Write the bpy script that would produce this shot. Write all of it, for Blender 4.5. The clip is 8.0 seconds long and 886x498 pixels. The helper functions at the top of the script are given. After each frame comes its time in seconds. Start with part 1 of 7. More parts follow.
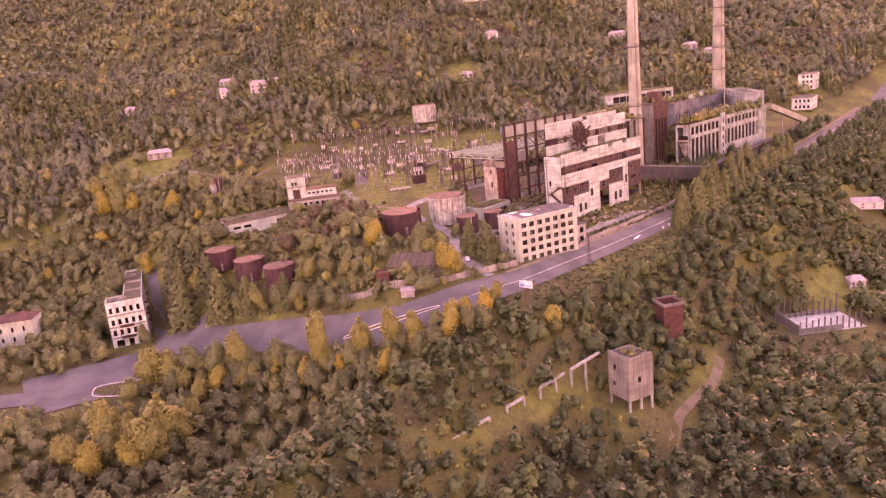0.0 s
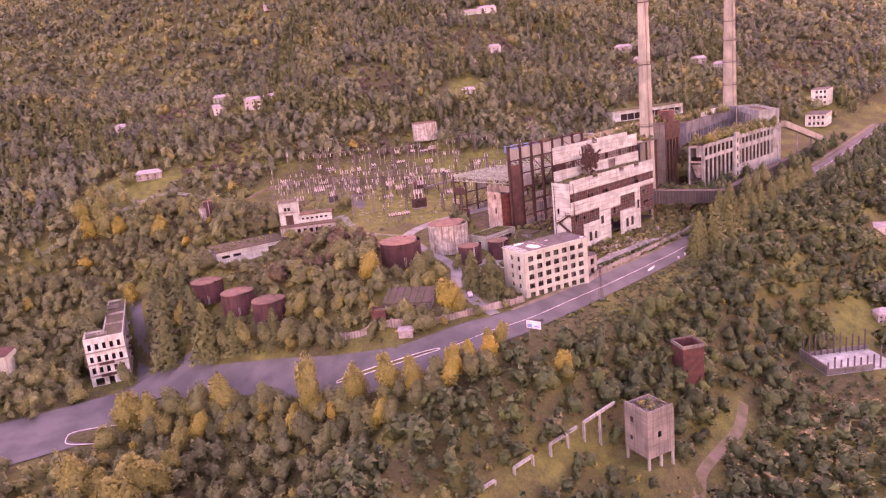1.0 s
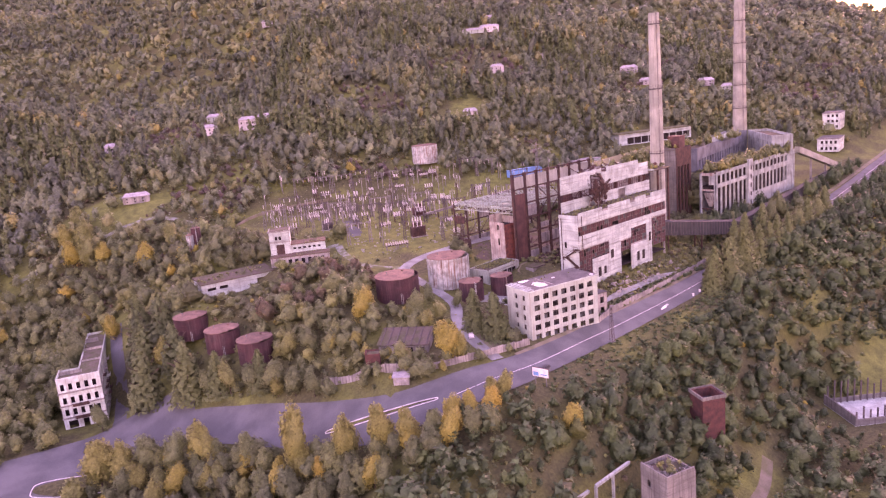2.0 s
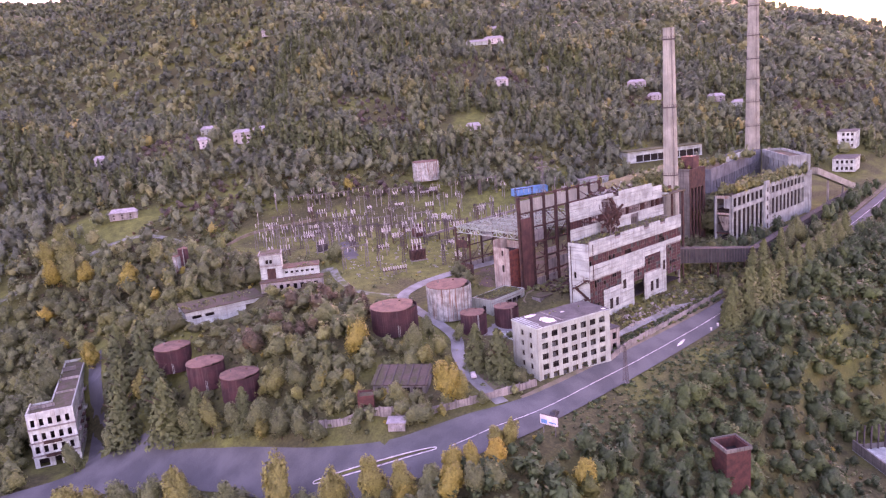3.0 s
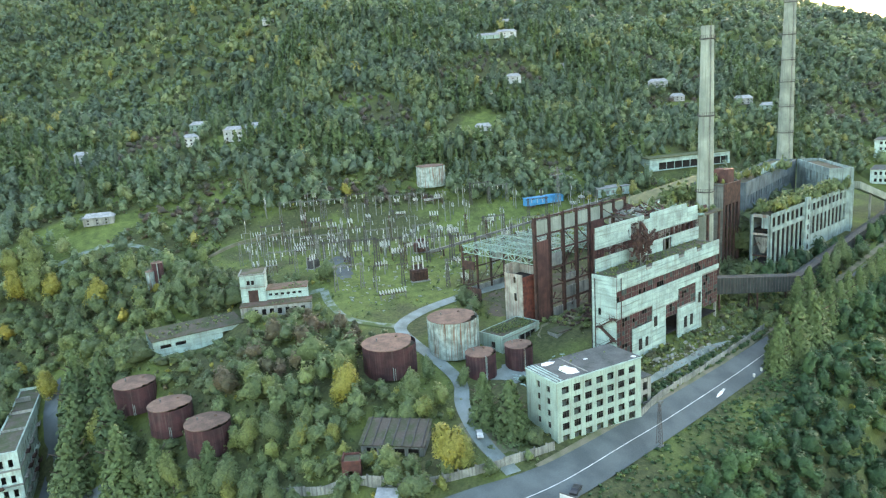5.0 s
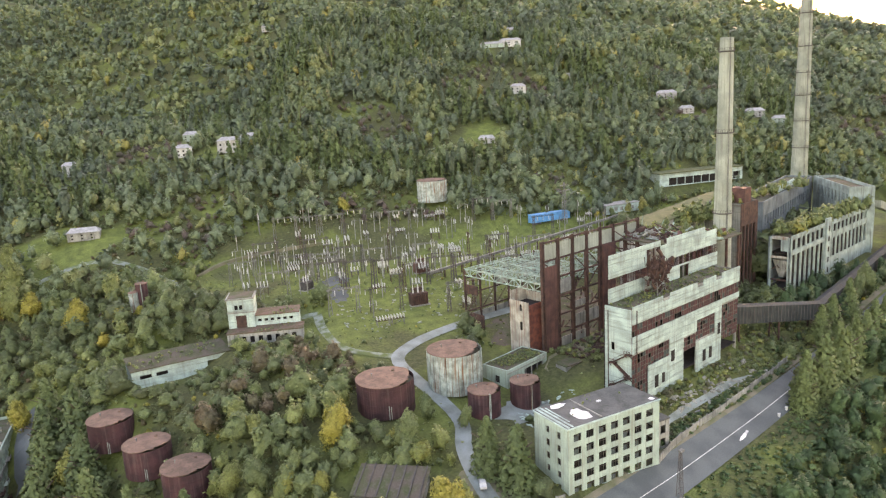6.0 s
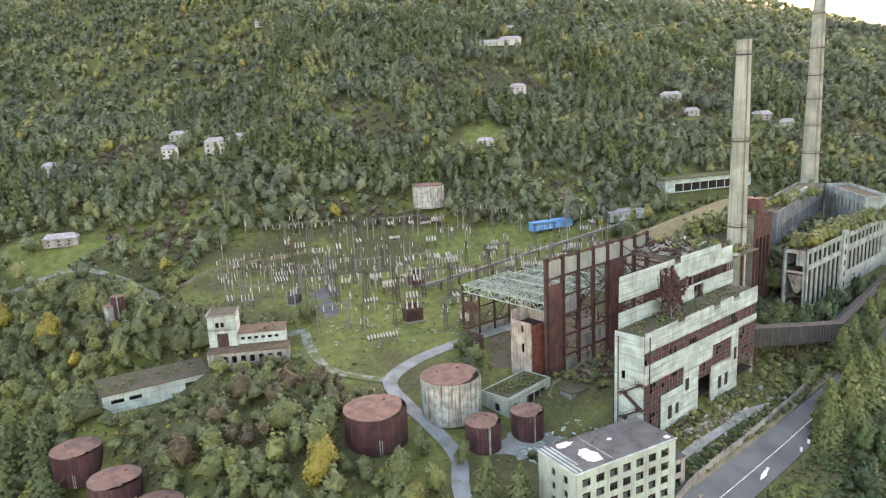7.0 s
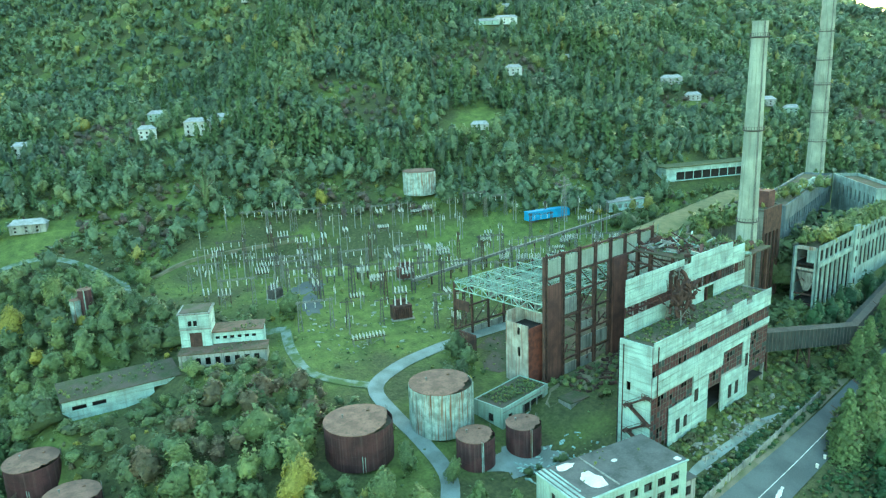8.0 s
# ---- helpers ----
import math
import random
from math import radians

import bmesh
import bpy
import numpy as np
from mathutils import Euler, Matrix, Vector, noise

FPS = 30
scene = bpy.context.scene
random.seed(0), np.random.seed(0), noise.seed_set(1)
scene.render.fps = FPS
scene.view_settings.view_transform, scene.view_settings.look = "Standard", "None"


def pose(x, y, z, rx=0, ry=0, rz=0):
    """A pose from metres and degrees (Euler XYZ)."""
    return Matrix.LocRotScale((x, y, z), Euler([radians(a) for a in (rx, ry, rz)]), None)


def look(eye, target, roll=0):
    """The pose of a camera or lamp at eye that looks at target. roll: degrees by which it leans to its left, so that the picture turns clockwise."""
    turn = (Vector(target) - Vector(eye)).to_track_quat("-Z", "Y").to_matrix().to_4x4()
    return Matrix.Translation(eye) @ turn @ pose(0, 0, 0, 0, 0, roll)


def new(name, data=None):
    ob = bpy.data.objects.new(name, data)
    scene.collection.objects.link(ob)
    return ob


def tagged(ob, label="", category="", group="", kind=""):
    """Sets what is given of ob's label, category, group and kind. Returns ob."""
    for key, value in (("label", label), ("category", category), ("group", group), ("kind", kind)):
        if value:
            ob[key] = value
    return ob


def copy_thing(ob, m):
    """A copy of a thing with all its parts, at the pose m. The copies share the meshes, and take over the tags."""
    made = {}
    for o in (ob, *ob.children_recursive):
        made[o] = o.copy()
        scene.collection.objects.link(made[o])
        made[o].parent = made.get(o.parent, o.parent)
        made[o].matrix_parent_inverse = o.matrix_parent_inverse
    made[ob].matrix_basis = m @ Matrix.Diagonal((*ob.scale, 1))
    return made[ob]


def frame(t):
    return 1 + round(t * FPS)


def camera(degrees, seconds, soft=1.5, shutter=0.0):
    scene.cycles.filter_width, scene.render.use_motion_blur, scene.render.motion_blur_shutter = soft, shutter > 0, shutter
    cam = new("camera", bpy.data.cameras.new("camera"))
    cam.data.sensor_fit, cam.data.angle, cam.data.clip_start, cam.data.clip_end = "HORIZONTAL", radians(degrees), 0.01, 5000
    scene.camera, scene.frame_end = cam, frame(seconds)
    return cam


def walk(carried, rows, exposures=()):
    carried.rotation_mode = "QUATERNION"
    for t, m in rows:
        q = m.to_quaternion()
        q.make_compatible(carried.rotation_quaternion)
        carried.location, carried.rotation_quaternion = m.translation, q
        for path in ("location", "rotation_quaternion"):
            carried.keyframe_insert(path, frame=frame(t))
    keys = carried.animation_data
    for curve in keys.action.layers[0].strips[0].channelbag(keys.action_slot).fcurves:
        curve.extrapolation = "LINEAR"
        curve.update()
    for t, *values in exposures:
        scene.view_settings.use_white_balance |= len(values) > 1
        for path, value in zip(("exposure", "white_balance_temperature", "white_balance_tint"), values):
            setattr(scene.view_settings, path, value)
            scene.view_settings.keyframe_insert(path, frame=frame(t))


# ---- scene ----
cam = camera(62.7, 8.0, 1.25)
PATH = [
    (0, (0.881, 2.972, 84.761), (2.154, 4.432, 84.262), -5.8),
    (0.5, (9.063, 11.185, 87.099), (10.339, 12.649, 86.618), -5.9),
    (1, (16.708, 19.102, 89.22), (17.983, 20.568, 88.745), -5.8),
    (1.5, (23.887, 26.593, 90.803), (25.167, 28.061, 90.348), -5.6),
    (3, (45.362, 49.675, 95.494), (46.65, 51.149, 95.084), -4.7),
    (3.5, (52.141, 56.565, 96.776), (53.428, 58.041, 96.369), -4.5),
    (4, (59.143, 63.841, 97.938), (60.425, 65.318, 97.522), -4.2),
    (4.5, (65.697, 71.262, 98.843), (66.972, 72.739, 98.405), -3.8),
    (6, (84.569, 92.564, 102.526), (85.843, 94.049, 102.111), -3.2),
    (6.5, (90.728, 99.591, 103.726), (92.005, 101.074, 103.309), -2.9),
    (7, (96.986, 106.711, 105.047), (98.266, 108.188, 104.622), -2.7),
    (7.5, (103.088, 113.09, 105.478), (104.373, 114.557, 105.034), -2.4),
    (8, (109.312, 120.484, 105.717), (110.6, 121.937, 105.239), -2.0),
]
EXPOSURES = [
    (0, 3.4, 11300, 134), (0.5, 3.4, 10400, 134), (1, 3.4, 9500, 133), (1.5, 3.39, 8800, 131),
    (3, 3.24, 7200, 108), (3.5, 3.19, 7150, 92), (4, 3.26, 7400, 63), (4.5, 3.34, 6250, 15),
    (6, 3.28, 8250, 40), (6.5, 3.29, 9300, 58), (7, 3.29, 7750, 43), (7.5, 3.32, 5560, -15),
    (8, 3.38, 5666, -23),
]
walk(cam, [(t, look(eye, target, roll)) for t, eye, target, roll in PATH], EXPOSURES)

# ---- light: a low evening sun just over the ridge, and an open sky ----
SUN_AZ, SUN_EL = 28.0, 8.0
world = bpy.data.worlds.new("evening_sky")
scene.world = world
world.use_nodes = True
wt = world.node_tree
sky = wt.nodes.new("ShaderNodeTexSky")
sky.sky_type = "NISHITA"
sky.sun_disc = False
sky.sun_elevation = radians(SUN_EL)
sky.sun_rotation = radians(90 - SUN_AZ)
sky.air_density, sky.dust_density = 1.2, 1.5
wt.links.new(sky.outputs[0], wt.nodes["Background"].inputs[0])
wt.nodes["Background"].inputs[1].default_value = 0.15
sun_data = bpy.data.lights.new("sun", "SUN")
sun_data.energy, sun_data.angle, sun_data.color = 4.0, radians(1.0), (1.0, 0.85, 0.62)
sun = new("sun", sun_data)
ca, sa, ce, se = math.cos(radians(SUN_AZ)), math.sin(radians(SUN_AZ)), math.cos(radians(SUN_EL)), math.sin(radians(SUN_EL))
sun.matrix_world = look((900 * ca, 900 * sa, 400), (900 * ca - 100 * ca * ce, 900 * sa - 100 * sa * ce, 400 - 100 * se))


# ---- materials ----
def nodes_of(name):
    m = bpy.data.materials.new(name)
    m.use_nodes = True
    return m, m.node_tree.nodes, m.node_tree.links


def mottled(name, a, b, scale=0.3, rough=0.85, metal=0.0, streak=None, streak_amount=0.5, bump=0.3, fine=4.0, rnd=0.12, lines=None):
    """A weathered surface: two tones in large patches, fine grain, and dark runs of water down the face."""
    m, n, l = nodes_of(name)
    p = n["Principled BSDF"]
    geo = n.new("ShaderNodeNewGeometry")
    big, small = n.new("ShaderNodeTexNoise"), n.new("ShaderNodeTexNoise")
    big.inputs["Scale"].default_value, big.inputs["Detail"].default_value = scale, 6.0
    small.inputs["Scale"].default_value, small.inputs["Detail"].default_value = fine, 4.0
    l.new(geo.outputs["Position"], big.inputs["Vector"])
    l.new(geo.outputs["Position"], small.inputs["Vector"])
    ramp = n.new("ShaderNodeValToRGB")
    ramp.color_ramp.elements[0].position, ramp.color_ramp.elements[1].position = 0.38, 0.62
    ramp.color_ramp.elements[0].color, ramp.color_ramp.elements[1].color = (*b, 1), (*a, 1)
    l.new(big.outputs["Fac"], ramp.inputs["Fac"])
    col = ramp.outputs["Color"]
    mix = n.new("ShaderNodeMixRGB")
    mix.blend_type = "OVERLAY"
    mix.inputs["Fac"].default_value = 0.35
    l.new(col, mix.inputs[1])
    l.new(small.outputs["Fac"], mix.inputs[2])
    col = mix.outputs["Color"]
    if streak:
        mp = n.new("ShaderNodeMapping")
        mp.inputs["Scale"].default_value = (1.6, 1.6, 0.07)
        l.new(geo.outputs["Position"], mp.inputs["Vector"])
        st = n.new("ShaderNodeTexNoise")
        st.inputs["Scale"].default_value, st.inputs["Detail"].default_value = 1.0, 5.0
        l.new(mp.outputs["Vector"], st.inputs["Vector"])
        r2 = n.new("ShaderNodeValToRGB")
        r2.color_ramp.elements[0].position, r2.color_ramp.elements[1].position = 0.5, 0.68
        r2.color_ramp.elements[0].color = (0, 0, 0, 1)
        r2.color_ramp.elements[1].color = (streak_amount, streak_amount, streak_amount, 1)
        l.new(st.outputs["Fac"], r2.inputs["Fac"])
        mix2 = n.new("ShaderNodeMixRGB")
        l.new(r2.outputs["Color"], mix2.inputs["Fac"])
        l.new(col, mix2.inputs[1])
        mix2.inputs[2].default_value = (*streak, 1)
        col = mix2.outputs["Color"]
    if lines:
        mp = n.new("ShaderNodeMapping")
        mp.inputs["Scale"].default_value = (0.06, 0.06, 1.6)
        l.new(geo.outputs["Position"], mp.inputs["Vector"])
        st = n.new("ShaderNodeTexNoise")
        st.inputs["Scale"].default_value, st.inputs["Detail"].default_value, st.inputs["Roughness"].default_value = 1.0, 7.0, 0.7
        l.new(mp.outputs["Vector"], st.inputs["Vector"])
        r3 = n.new("ShaderNodeValToRGB")
        r3.color_ramp.elements[0].position, r3.color_ramp.elements[1].position = 0.5, 0.72
        r3.color_ramp.elements[0].color, r3.color_ramp.elements[1].color = (0, 0, 0, 1), (0.75, 0.75, 0.75, 1)
        l.new(st.outputs["Fac"], r3.inputs["Fac"])
        mix3 = n.new("ShaderNodeMixRGB")
        l.new(r3.outputs["Color"], mix3.inputs["Fac"])
        l.new(col, mix3.inputs[1])
        mix3.inputs[2].default_value = (*lines, 1)
        col = mix3.outputs["Color"]
    if rnd:
        oi = n.new("ShaderNodeObjectInfo")
        mr = n.new("ShaderNodeMapRange")
        mr.inputs["To Min"].default_value, mr.inputs["To Max"].default_value = 1 - rnd, 1 + rnd
        l.new(oi.outputs["Random"], mr.inputs["Value"])
        hs = n.new("ShaderNodeHueSaturation")
        l.new(mr.outputs["Result"], hs.inputs["Value"])
        l.new(col, hs.inputs["Color"])
        col = hs.outputs["Color"]
    l.new(col, p.inputs["Base Color"])
    p.inputs["Roughness"].default_value, p.inputs["Metallic"].default_value = rough, metal
    p.inputs["Specular IOR Level"].default_value = 0.5 if rough < 0.65 else 0.2
    if bump:
        bp = n.new("ShaderNodeBump")
        bp.inputs["Strength"].default_value, bp.inputs["Distance"].default_value = bump, 0.1
        l.new(small.outputs["Fac"], bp.inputs["Height"])
        l.new(bp.outputs["Normal"], p.inputs["Normal"])
    return m


def leafy(name, tones, spread=0.25, gloss=0.55):
    """Foliage: each tree has its own tone, each leaf clump differs a little, and light comes through."""
    m, n, l = nodes_of(name)
    p = n["Principled BSDF"]
    at = n.new("ShaderNodeAttribute")
    at.attribute_name = "tone"
    geo = n.new("ShaderNodeNewGeometry")
    ramp = n.new("ShaderNodeValToRGB")
    els = ramp.color_ramp.elements
    while len(els) < len(tones):
        els.new(0.5)
    for e, (pos, c) in zip(els, tones):
        e.position, e.color = pos, (*c, 1)
    l.new(at.outputs["Fac"], ramp.inputs["Fac"])
    mr = n.new("ShaderNodeMapRange")
    mr.inputs["To Min"].default_value, mr.inputs["To Max"].default_value = 1 - spread, 1 + spread
    l.new(geo.outputs["Random Per Island"], mr.inputs["Value"])
    hs = n.new("ShaderNodeHueSaturation")
    grain = n.new("ShaderNodeTexNoise")
    grain.inputs["Scale"].default_value, grain.inputs["Detail"].default_value, grain.inputs["Roughness"].default_value = 1.3, 4.0, 0.65
    l.new(geo.outputs["Position"], grain.inputs["Vector"])
    gr = n.new("ShaderNodeMapRange")
    gr.inputs["From Min"].default_value, gr.inputs["From Max"].default_value = 0.3, 0.7
    gr.inputs["To Min"].default_value, gr.inputs["To Max"].default_value = 0.72, 1.28
    l.new(grain.outputs["Fac"], gr.inputs["Value"])
    mul = n.new("ShaderNodeMath")
    mul.operation = "MULTIPLY"
    l.new(mr.outputs["Result"], mul.inputs[0])
    l.new(gr.outputs["Result"], mul.inputs[1])
    l.new(mul.outputs["Value"], hs.inputs["Value"])
    l.new(ramp.outputs["Color"], hs.inputs["Color"])
    l.new(hs.outputs["Color"], p.inputs["Base Color"])
    p.inputs["Roughness"].default_value = gloss
    p.inputs["Specular IOR Level"].default_value = 0.25
    tr = n.new("ShaderNodeBsdfTranslucent")
    l.new(hs.outputs["Color"], tr.inputs["Color"])
    mx = n.new("ShaderNodeMixShader")
    mx.inputs["Fac"].default_value = 0.22
    l.new(p.outputs[0], mx.inputs[1])
    l.new(tr.outputs[0], mx.inputs[2])
    l.new(mx.outputs[0], n["Material Output"].inputs["Surface"])
    return m


WHITE_PANEL = mottled("white_concrete_panel", (0.395, 0.535, 0.492), (0.27, 0.36, 0.333), 0.25, streak=(0.14, 0.11, 0.09), streak_amount=0.3, lines=(0.11, 0.11, 0.09), rnd=0.1)
CREAM = mottled("cream_painted_wall", (0.335, 0.445, 0.375), (0.25, 0.325, 0.28), 0.2, streak=(0.17, 0.15, 0.12), streak_amount=0.5)
CONCRETE = mottled("weathered_concrete", (0.3, 0.31, 0.28), (0.17, 0.18, 0.165), 0.25, streak=(0.06, 0.06, 0.055), streak_amount=0.65)
PALE_CONCRETE = mottled("pale_chimney_concrete", (0.31, 0.345, 0.285), (0.21, 0.24, 0.2), 0.15, streak=(0.11, 0.11, 0.09), streak_amount=0.45)
HALL_CONCRETE = mottled("dark_hall_concrete", (0.2, 0.215, 0.19), (0.13, 0.145, 0.13), 0.2, streak=(0.06, 0.055, 0.05), streak_amount=0.6, lines=(0.07, 0.07, 0.06))
PALE_HALL = mottled("pale_pilaster_concrete", (0.3, 0.39, 0.36), (0.19, 0.245, 0.23), 0.22, streak=(0.08, 0.075, 0.065), streak_amount=0.6)
BLUE_GREY = mottled("blue_grey_cladding", (0.15, 0.19, 0.2), (0.09, 0.115, 0.125), 0.2, streak=(0.05, 0.055, 0.055), streak_amount=0.7)
STAINED = mottled("rust_stained_concrete", (0.42, 0.42, 0.36), (0.25, 0.245, 0.21), 0.3, streak=(0.19, 0.08, 0.05), streak_amount=0.75)
MINT_WALL = mottled("mint_stucco", (0.5, 0.64, 0.58), (0.34, 0.43, 0.39), 0.35, streak=(0.2, 0.17, 0.13), streak_amount=0.5)
RUST = mottled("rusty_steel", (0.085, 0.05, 0.042), (0.045, 0.031, 0.028), 0.5, 0.8, 0.1, streak=(0.16, 0.09, 0.065), streak_amount=0.4)
RUST_RED = mottled("red_rusty_sheet", (0.13, 0.066, 0.055), (0.075, 0.042, 0.038), 0.3, 0.8, streak=(0.06, 0.038, 0.034), streak_amount=0.7)
TANK_SIDE = mottled("dark_maroon_tank_steel", (0.078, 0.036, 0.038), (0.046, 0.025, 0.027), 0.3, 0.75, streak=(0.16, 0.12, 0.11), streak_amount=0.28)
TANK_ROOF = mottled("rust_brown_tank_roof", (0.2, 0.125, 0.094), (0.125, 0.083, 0.064), 0.3, 0.85, streak=(0.06, 0.065, 0.04), streak_amount=0.5)
TANK_WHITE = mottled("peeling_white_tank_steel", (0.37, 0.45, 0.42), (0.2, 0.25, 0.225), 0.5, 0.7, streak=(0.17, 0.075, 0.035), streak_amount=0.95)
MINT = mottled("mint_painted_steel", (0.3, 0.45, 0.39), (0.18, 0.27, 0.23), 0.6, 0.6, streak=(0.2, 0.1, 0.06), streak_amount=0.4)
BLUE = mottled("blue_painted_steel", (0.06, 0.3, 0.55), (0.05, 0.22, 0.42), 0.5, 0.5)
ROOFING = mottled("dark_roofing_felt", (0.1, 0.105, 0.1), (0.06, 0.066, 0.06), 0.2, 0.9, streak=(0.15, 0.15, 0.14), streak_amount=0.3)
OLD_ROOF = mottled("mossy_slab_roof_and_floor_shade", (0.095, 0.08, 0.065), (0.055, 0.07, 0.032), 0.22, 0.95, streak=(0.15, 0.14, 0.12), streak_amount=0.35)
MOSS_ROOF = mottled("olive_mossy_roof", (0.1, 0.115, 0.06), (0.06, 0.08, 0.036), 0.3, 0.95, streak=(0.09, 0.085, 0.06), streak_amount=0.4)
BROWN_ROOF = mottled("rust_brown_mossy_roof", (0.15, 0.095, 0.075), (0.085, 0.08, 0.045), 0.35, 0.95, streak=(0.2, 0.18, 0.15), streak_amount=0.4)
BRICK = mottled("red_brick", (0.21, 0.075, 0.055), (0.12, 0.05, 0.042), 0.6, 0.85)
OLD_BRICK = mottled("sooty_red_brick", (0.11, 0.048, 0.04), (0.065, 0.034, 0.03), 0.6, 0.85)
# Near-black so openings look deep: the shade indoors is put into this colour.
INNER_SHADE = mottled("interior_shade", (0.03, 0.027, 0.026), (0.018, 0.017, 0.016), 0.4, 0.9)
WIN_FRAME = mottled("peeling_window_frame", (0.12, 0.125, 0.11), (0.06, 0.055, 0.05), 0.8, 0.7)
WIN_RUST = mottled("rusty_glazing_bars", (0.09, 0.036, 0.036), (0.045, 0.024, 0.026), 0.6, 0.8)
ASPHALT = mottled("worn_asphalt", (0.112, 0.132, 0.132), (0.078, 0.093, 0.094), 0.1, 0.9, rnd=0)
PALE_ROAD = mottled("pale_concrete_road", (0.23, 0.275, 0.262), (0.15, 0.178, 0.16), 0.15, 0.9, rnd=0)
OVERGROWN = mottled("overgrown_broken_concrete", (0.21, 0.25, 0.22), (0.09, 0.125, 0.045), 0.3, 0.95, rnd=0)
DIRT = mottled("trodden_dirt", (0.2, 0.18, 0.13), (0.12, 0.13, 0.07), 0.2, 0.95, rnd=0)
PAINT = mottled("white_road_paint", (0.7, 0.71, 0.7), (0.45, 0.46, 0.45), 0.5, 0.8, rnd=0)
WHITE = mottled("white_paint", (0.66, 0.67, 0.66), (0.5, 0.51, 0.5), 0.5, 0.6)
GREY_STEEL = mottled("grey_galvanised_steel", (0.2, 0.21, 0.2), (0.11, 0.11, 0.1), 0.8, 0.55, 0.3)
PORCELAIN = mottled("white_porcelain", (0.55, 0.57, 0.55), (0.4, 0.42, 0.4), 0.8, 0.35)
DARK_STEEL = mottled("dark_weathered_steel", (0.1, 0.09, 0.085), (0.06, 0.06, 0.06), 0.5, 0.7)
HOUSE_WALL = mottled("whitewashed_house_wall", (0.46, 0.48, 0.46), (0.34, 0.35, 0.33), 0.4, 0.8, streak=(0.2, 0.18, 0.15), streak_amount=0.4)
SLATE = mottled("grey_sheet_roof", (0.3, 0.31, 0.31), (0.2, 0.21, 0.21), 0.5, 0.6)
GREEN_SHEET = mottled("grey_green_corrugated_sheet", (0.036, 0.047, 0.047), (0.024, 0.031, 0.032), 0.4, 0.8, streak=(0.1, 0.1, 0.09), streak_amount=0.5)
CAR_DARK = mottled("dark_car_paint", (0.04, 0.04, 0.045), (0.03, 0.03, 0.033), 0.5, 0.3, rnd=0)
TYRE = mottled("black_rubber", (0.02, 0.02, 0.02), (0.015, 0.015, 0.015), 2.0, 0.8, rnd=0)
BARK = mottled("grey_brown_bark", (0.12, 0.09, 0.07), (0.08, 0.06, 0.05), 1.5, 0.9)
GLASS, gn, _ = nodes_of("dusty_glass")
gn["Principled BSDF"].inputs["Base Color"].default_value = (0.06, 0.08, 0.08, 1)
gn["Principled BSDF"].inputs["Roughness"].default_value = 0.15
LEAF = leafy("tree_foliage", [(0.0, (0.14, 0.11, 0.07)), (0.07, (0.095, 0.122, 0.062)), (0.35, (0.12, 0.162, 0.076)), (0.65, (0.15, 0.196, 0.082)), (0.8, (0.19, 0.22, 0.072)), (0.93, (0.3, 0.275, 0.06)), (1.0, (0.36, 0.29, 0.06))])
# Lighter and bluer than tree_foliage: distance haze is put into the leaf colour.
HAZE_LEAF = leafy("haze_tinted_slope_foliage", [(0.0, (0.135, 0.108, 0.095)), (0.07, (0.091, 0.125, 0.088)), (0.35, (0.125, 0.174, 0.108)), (0.65, (0.17, 0.226, 0.118)), (0.8, (0.23, 0.255, 0.105)), (0.93, (0.285, 0.275, 0.09)), (1.0, (0.32, 0.275, 0.09))], 0.15)
# Darker copy of tree_foliage: shade over the river side is put into its colour.
SHADE_LEAF = leafy("shade_darkened_foliage", [(0.0, (0.038, 0.075, 0.038)), (0.5, (0.06, 0.113, 0.048)), (0.8, (0.095, 0.155, 0.056)), (1.0, (0.2, 0.2, 0.06))])
NEEDLE = leafy("conifer_foliage", [(0.0, (0.078, 0.12, 0.052)), (1.0, (0.13, 0.178, 0.066))])


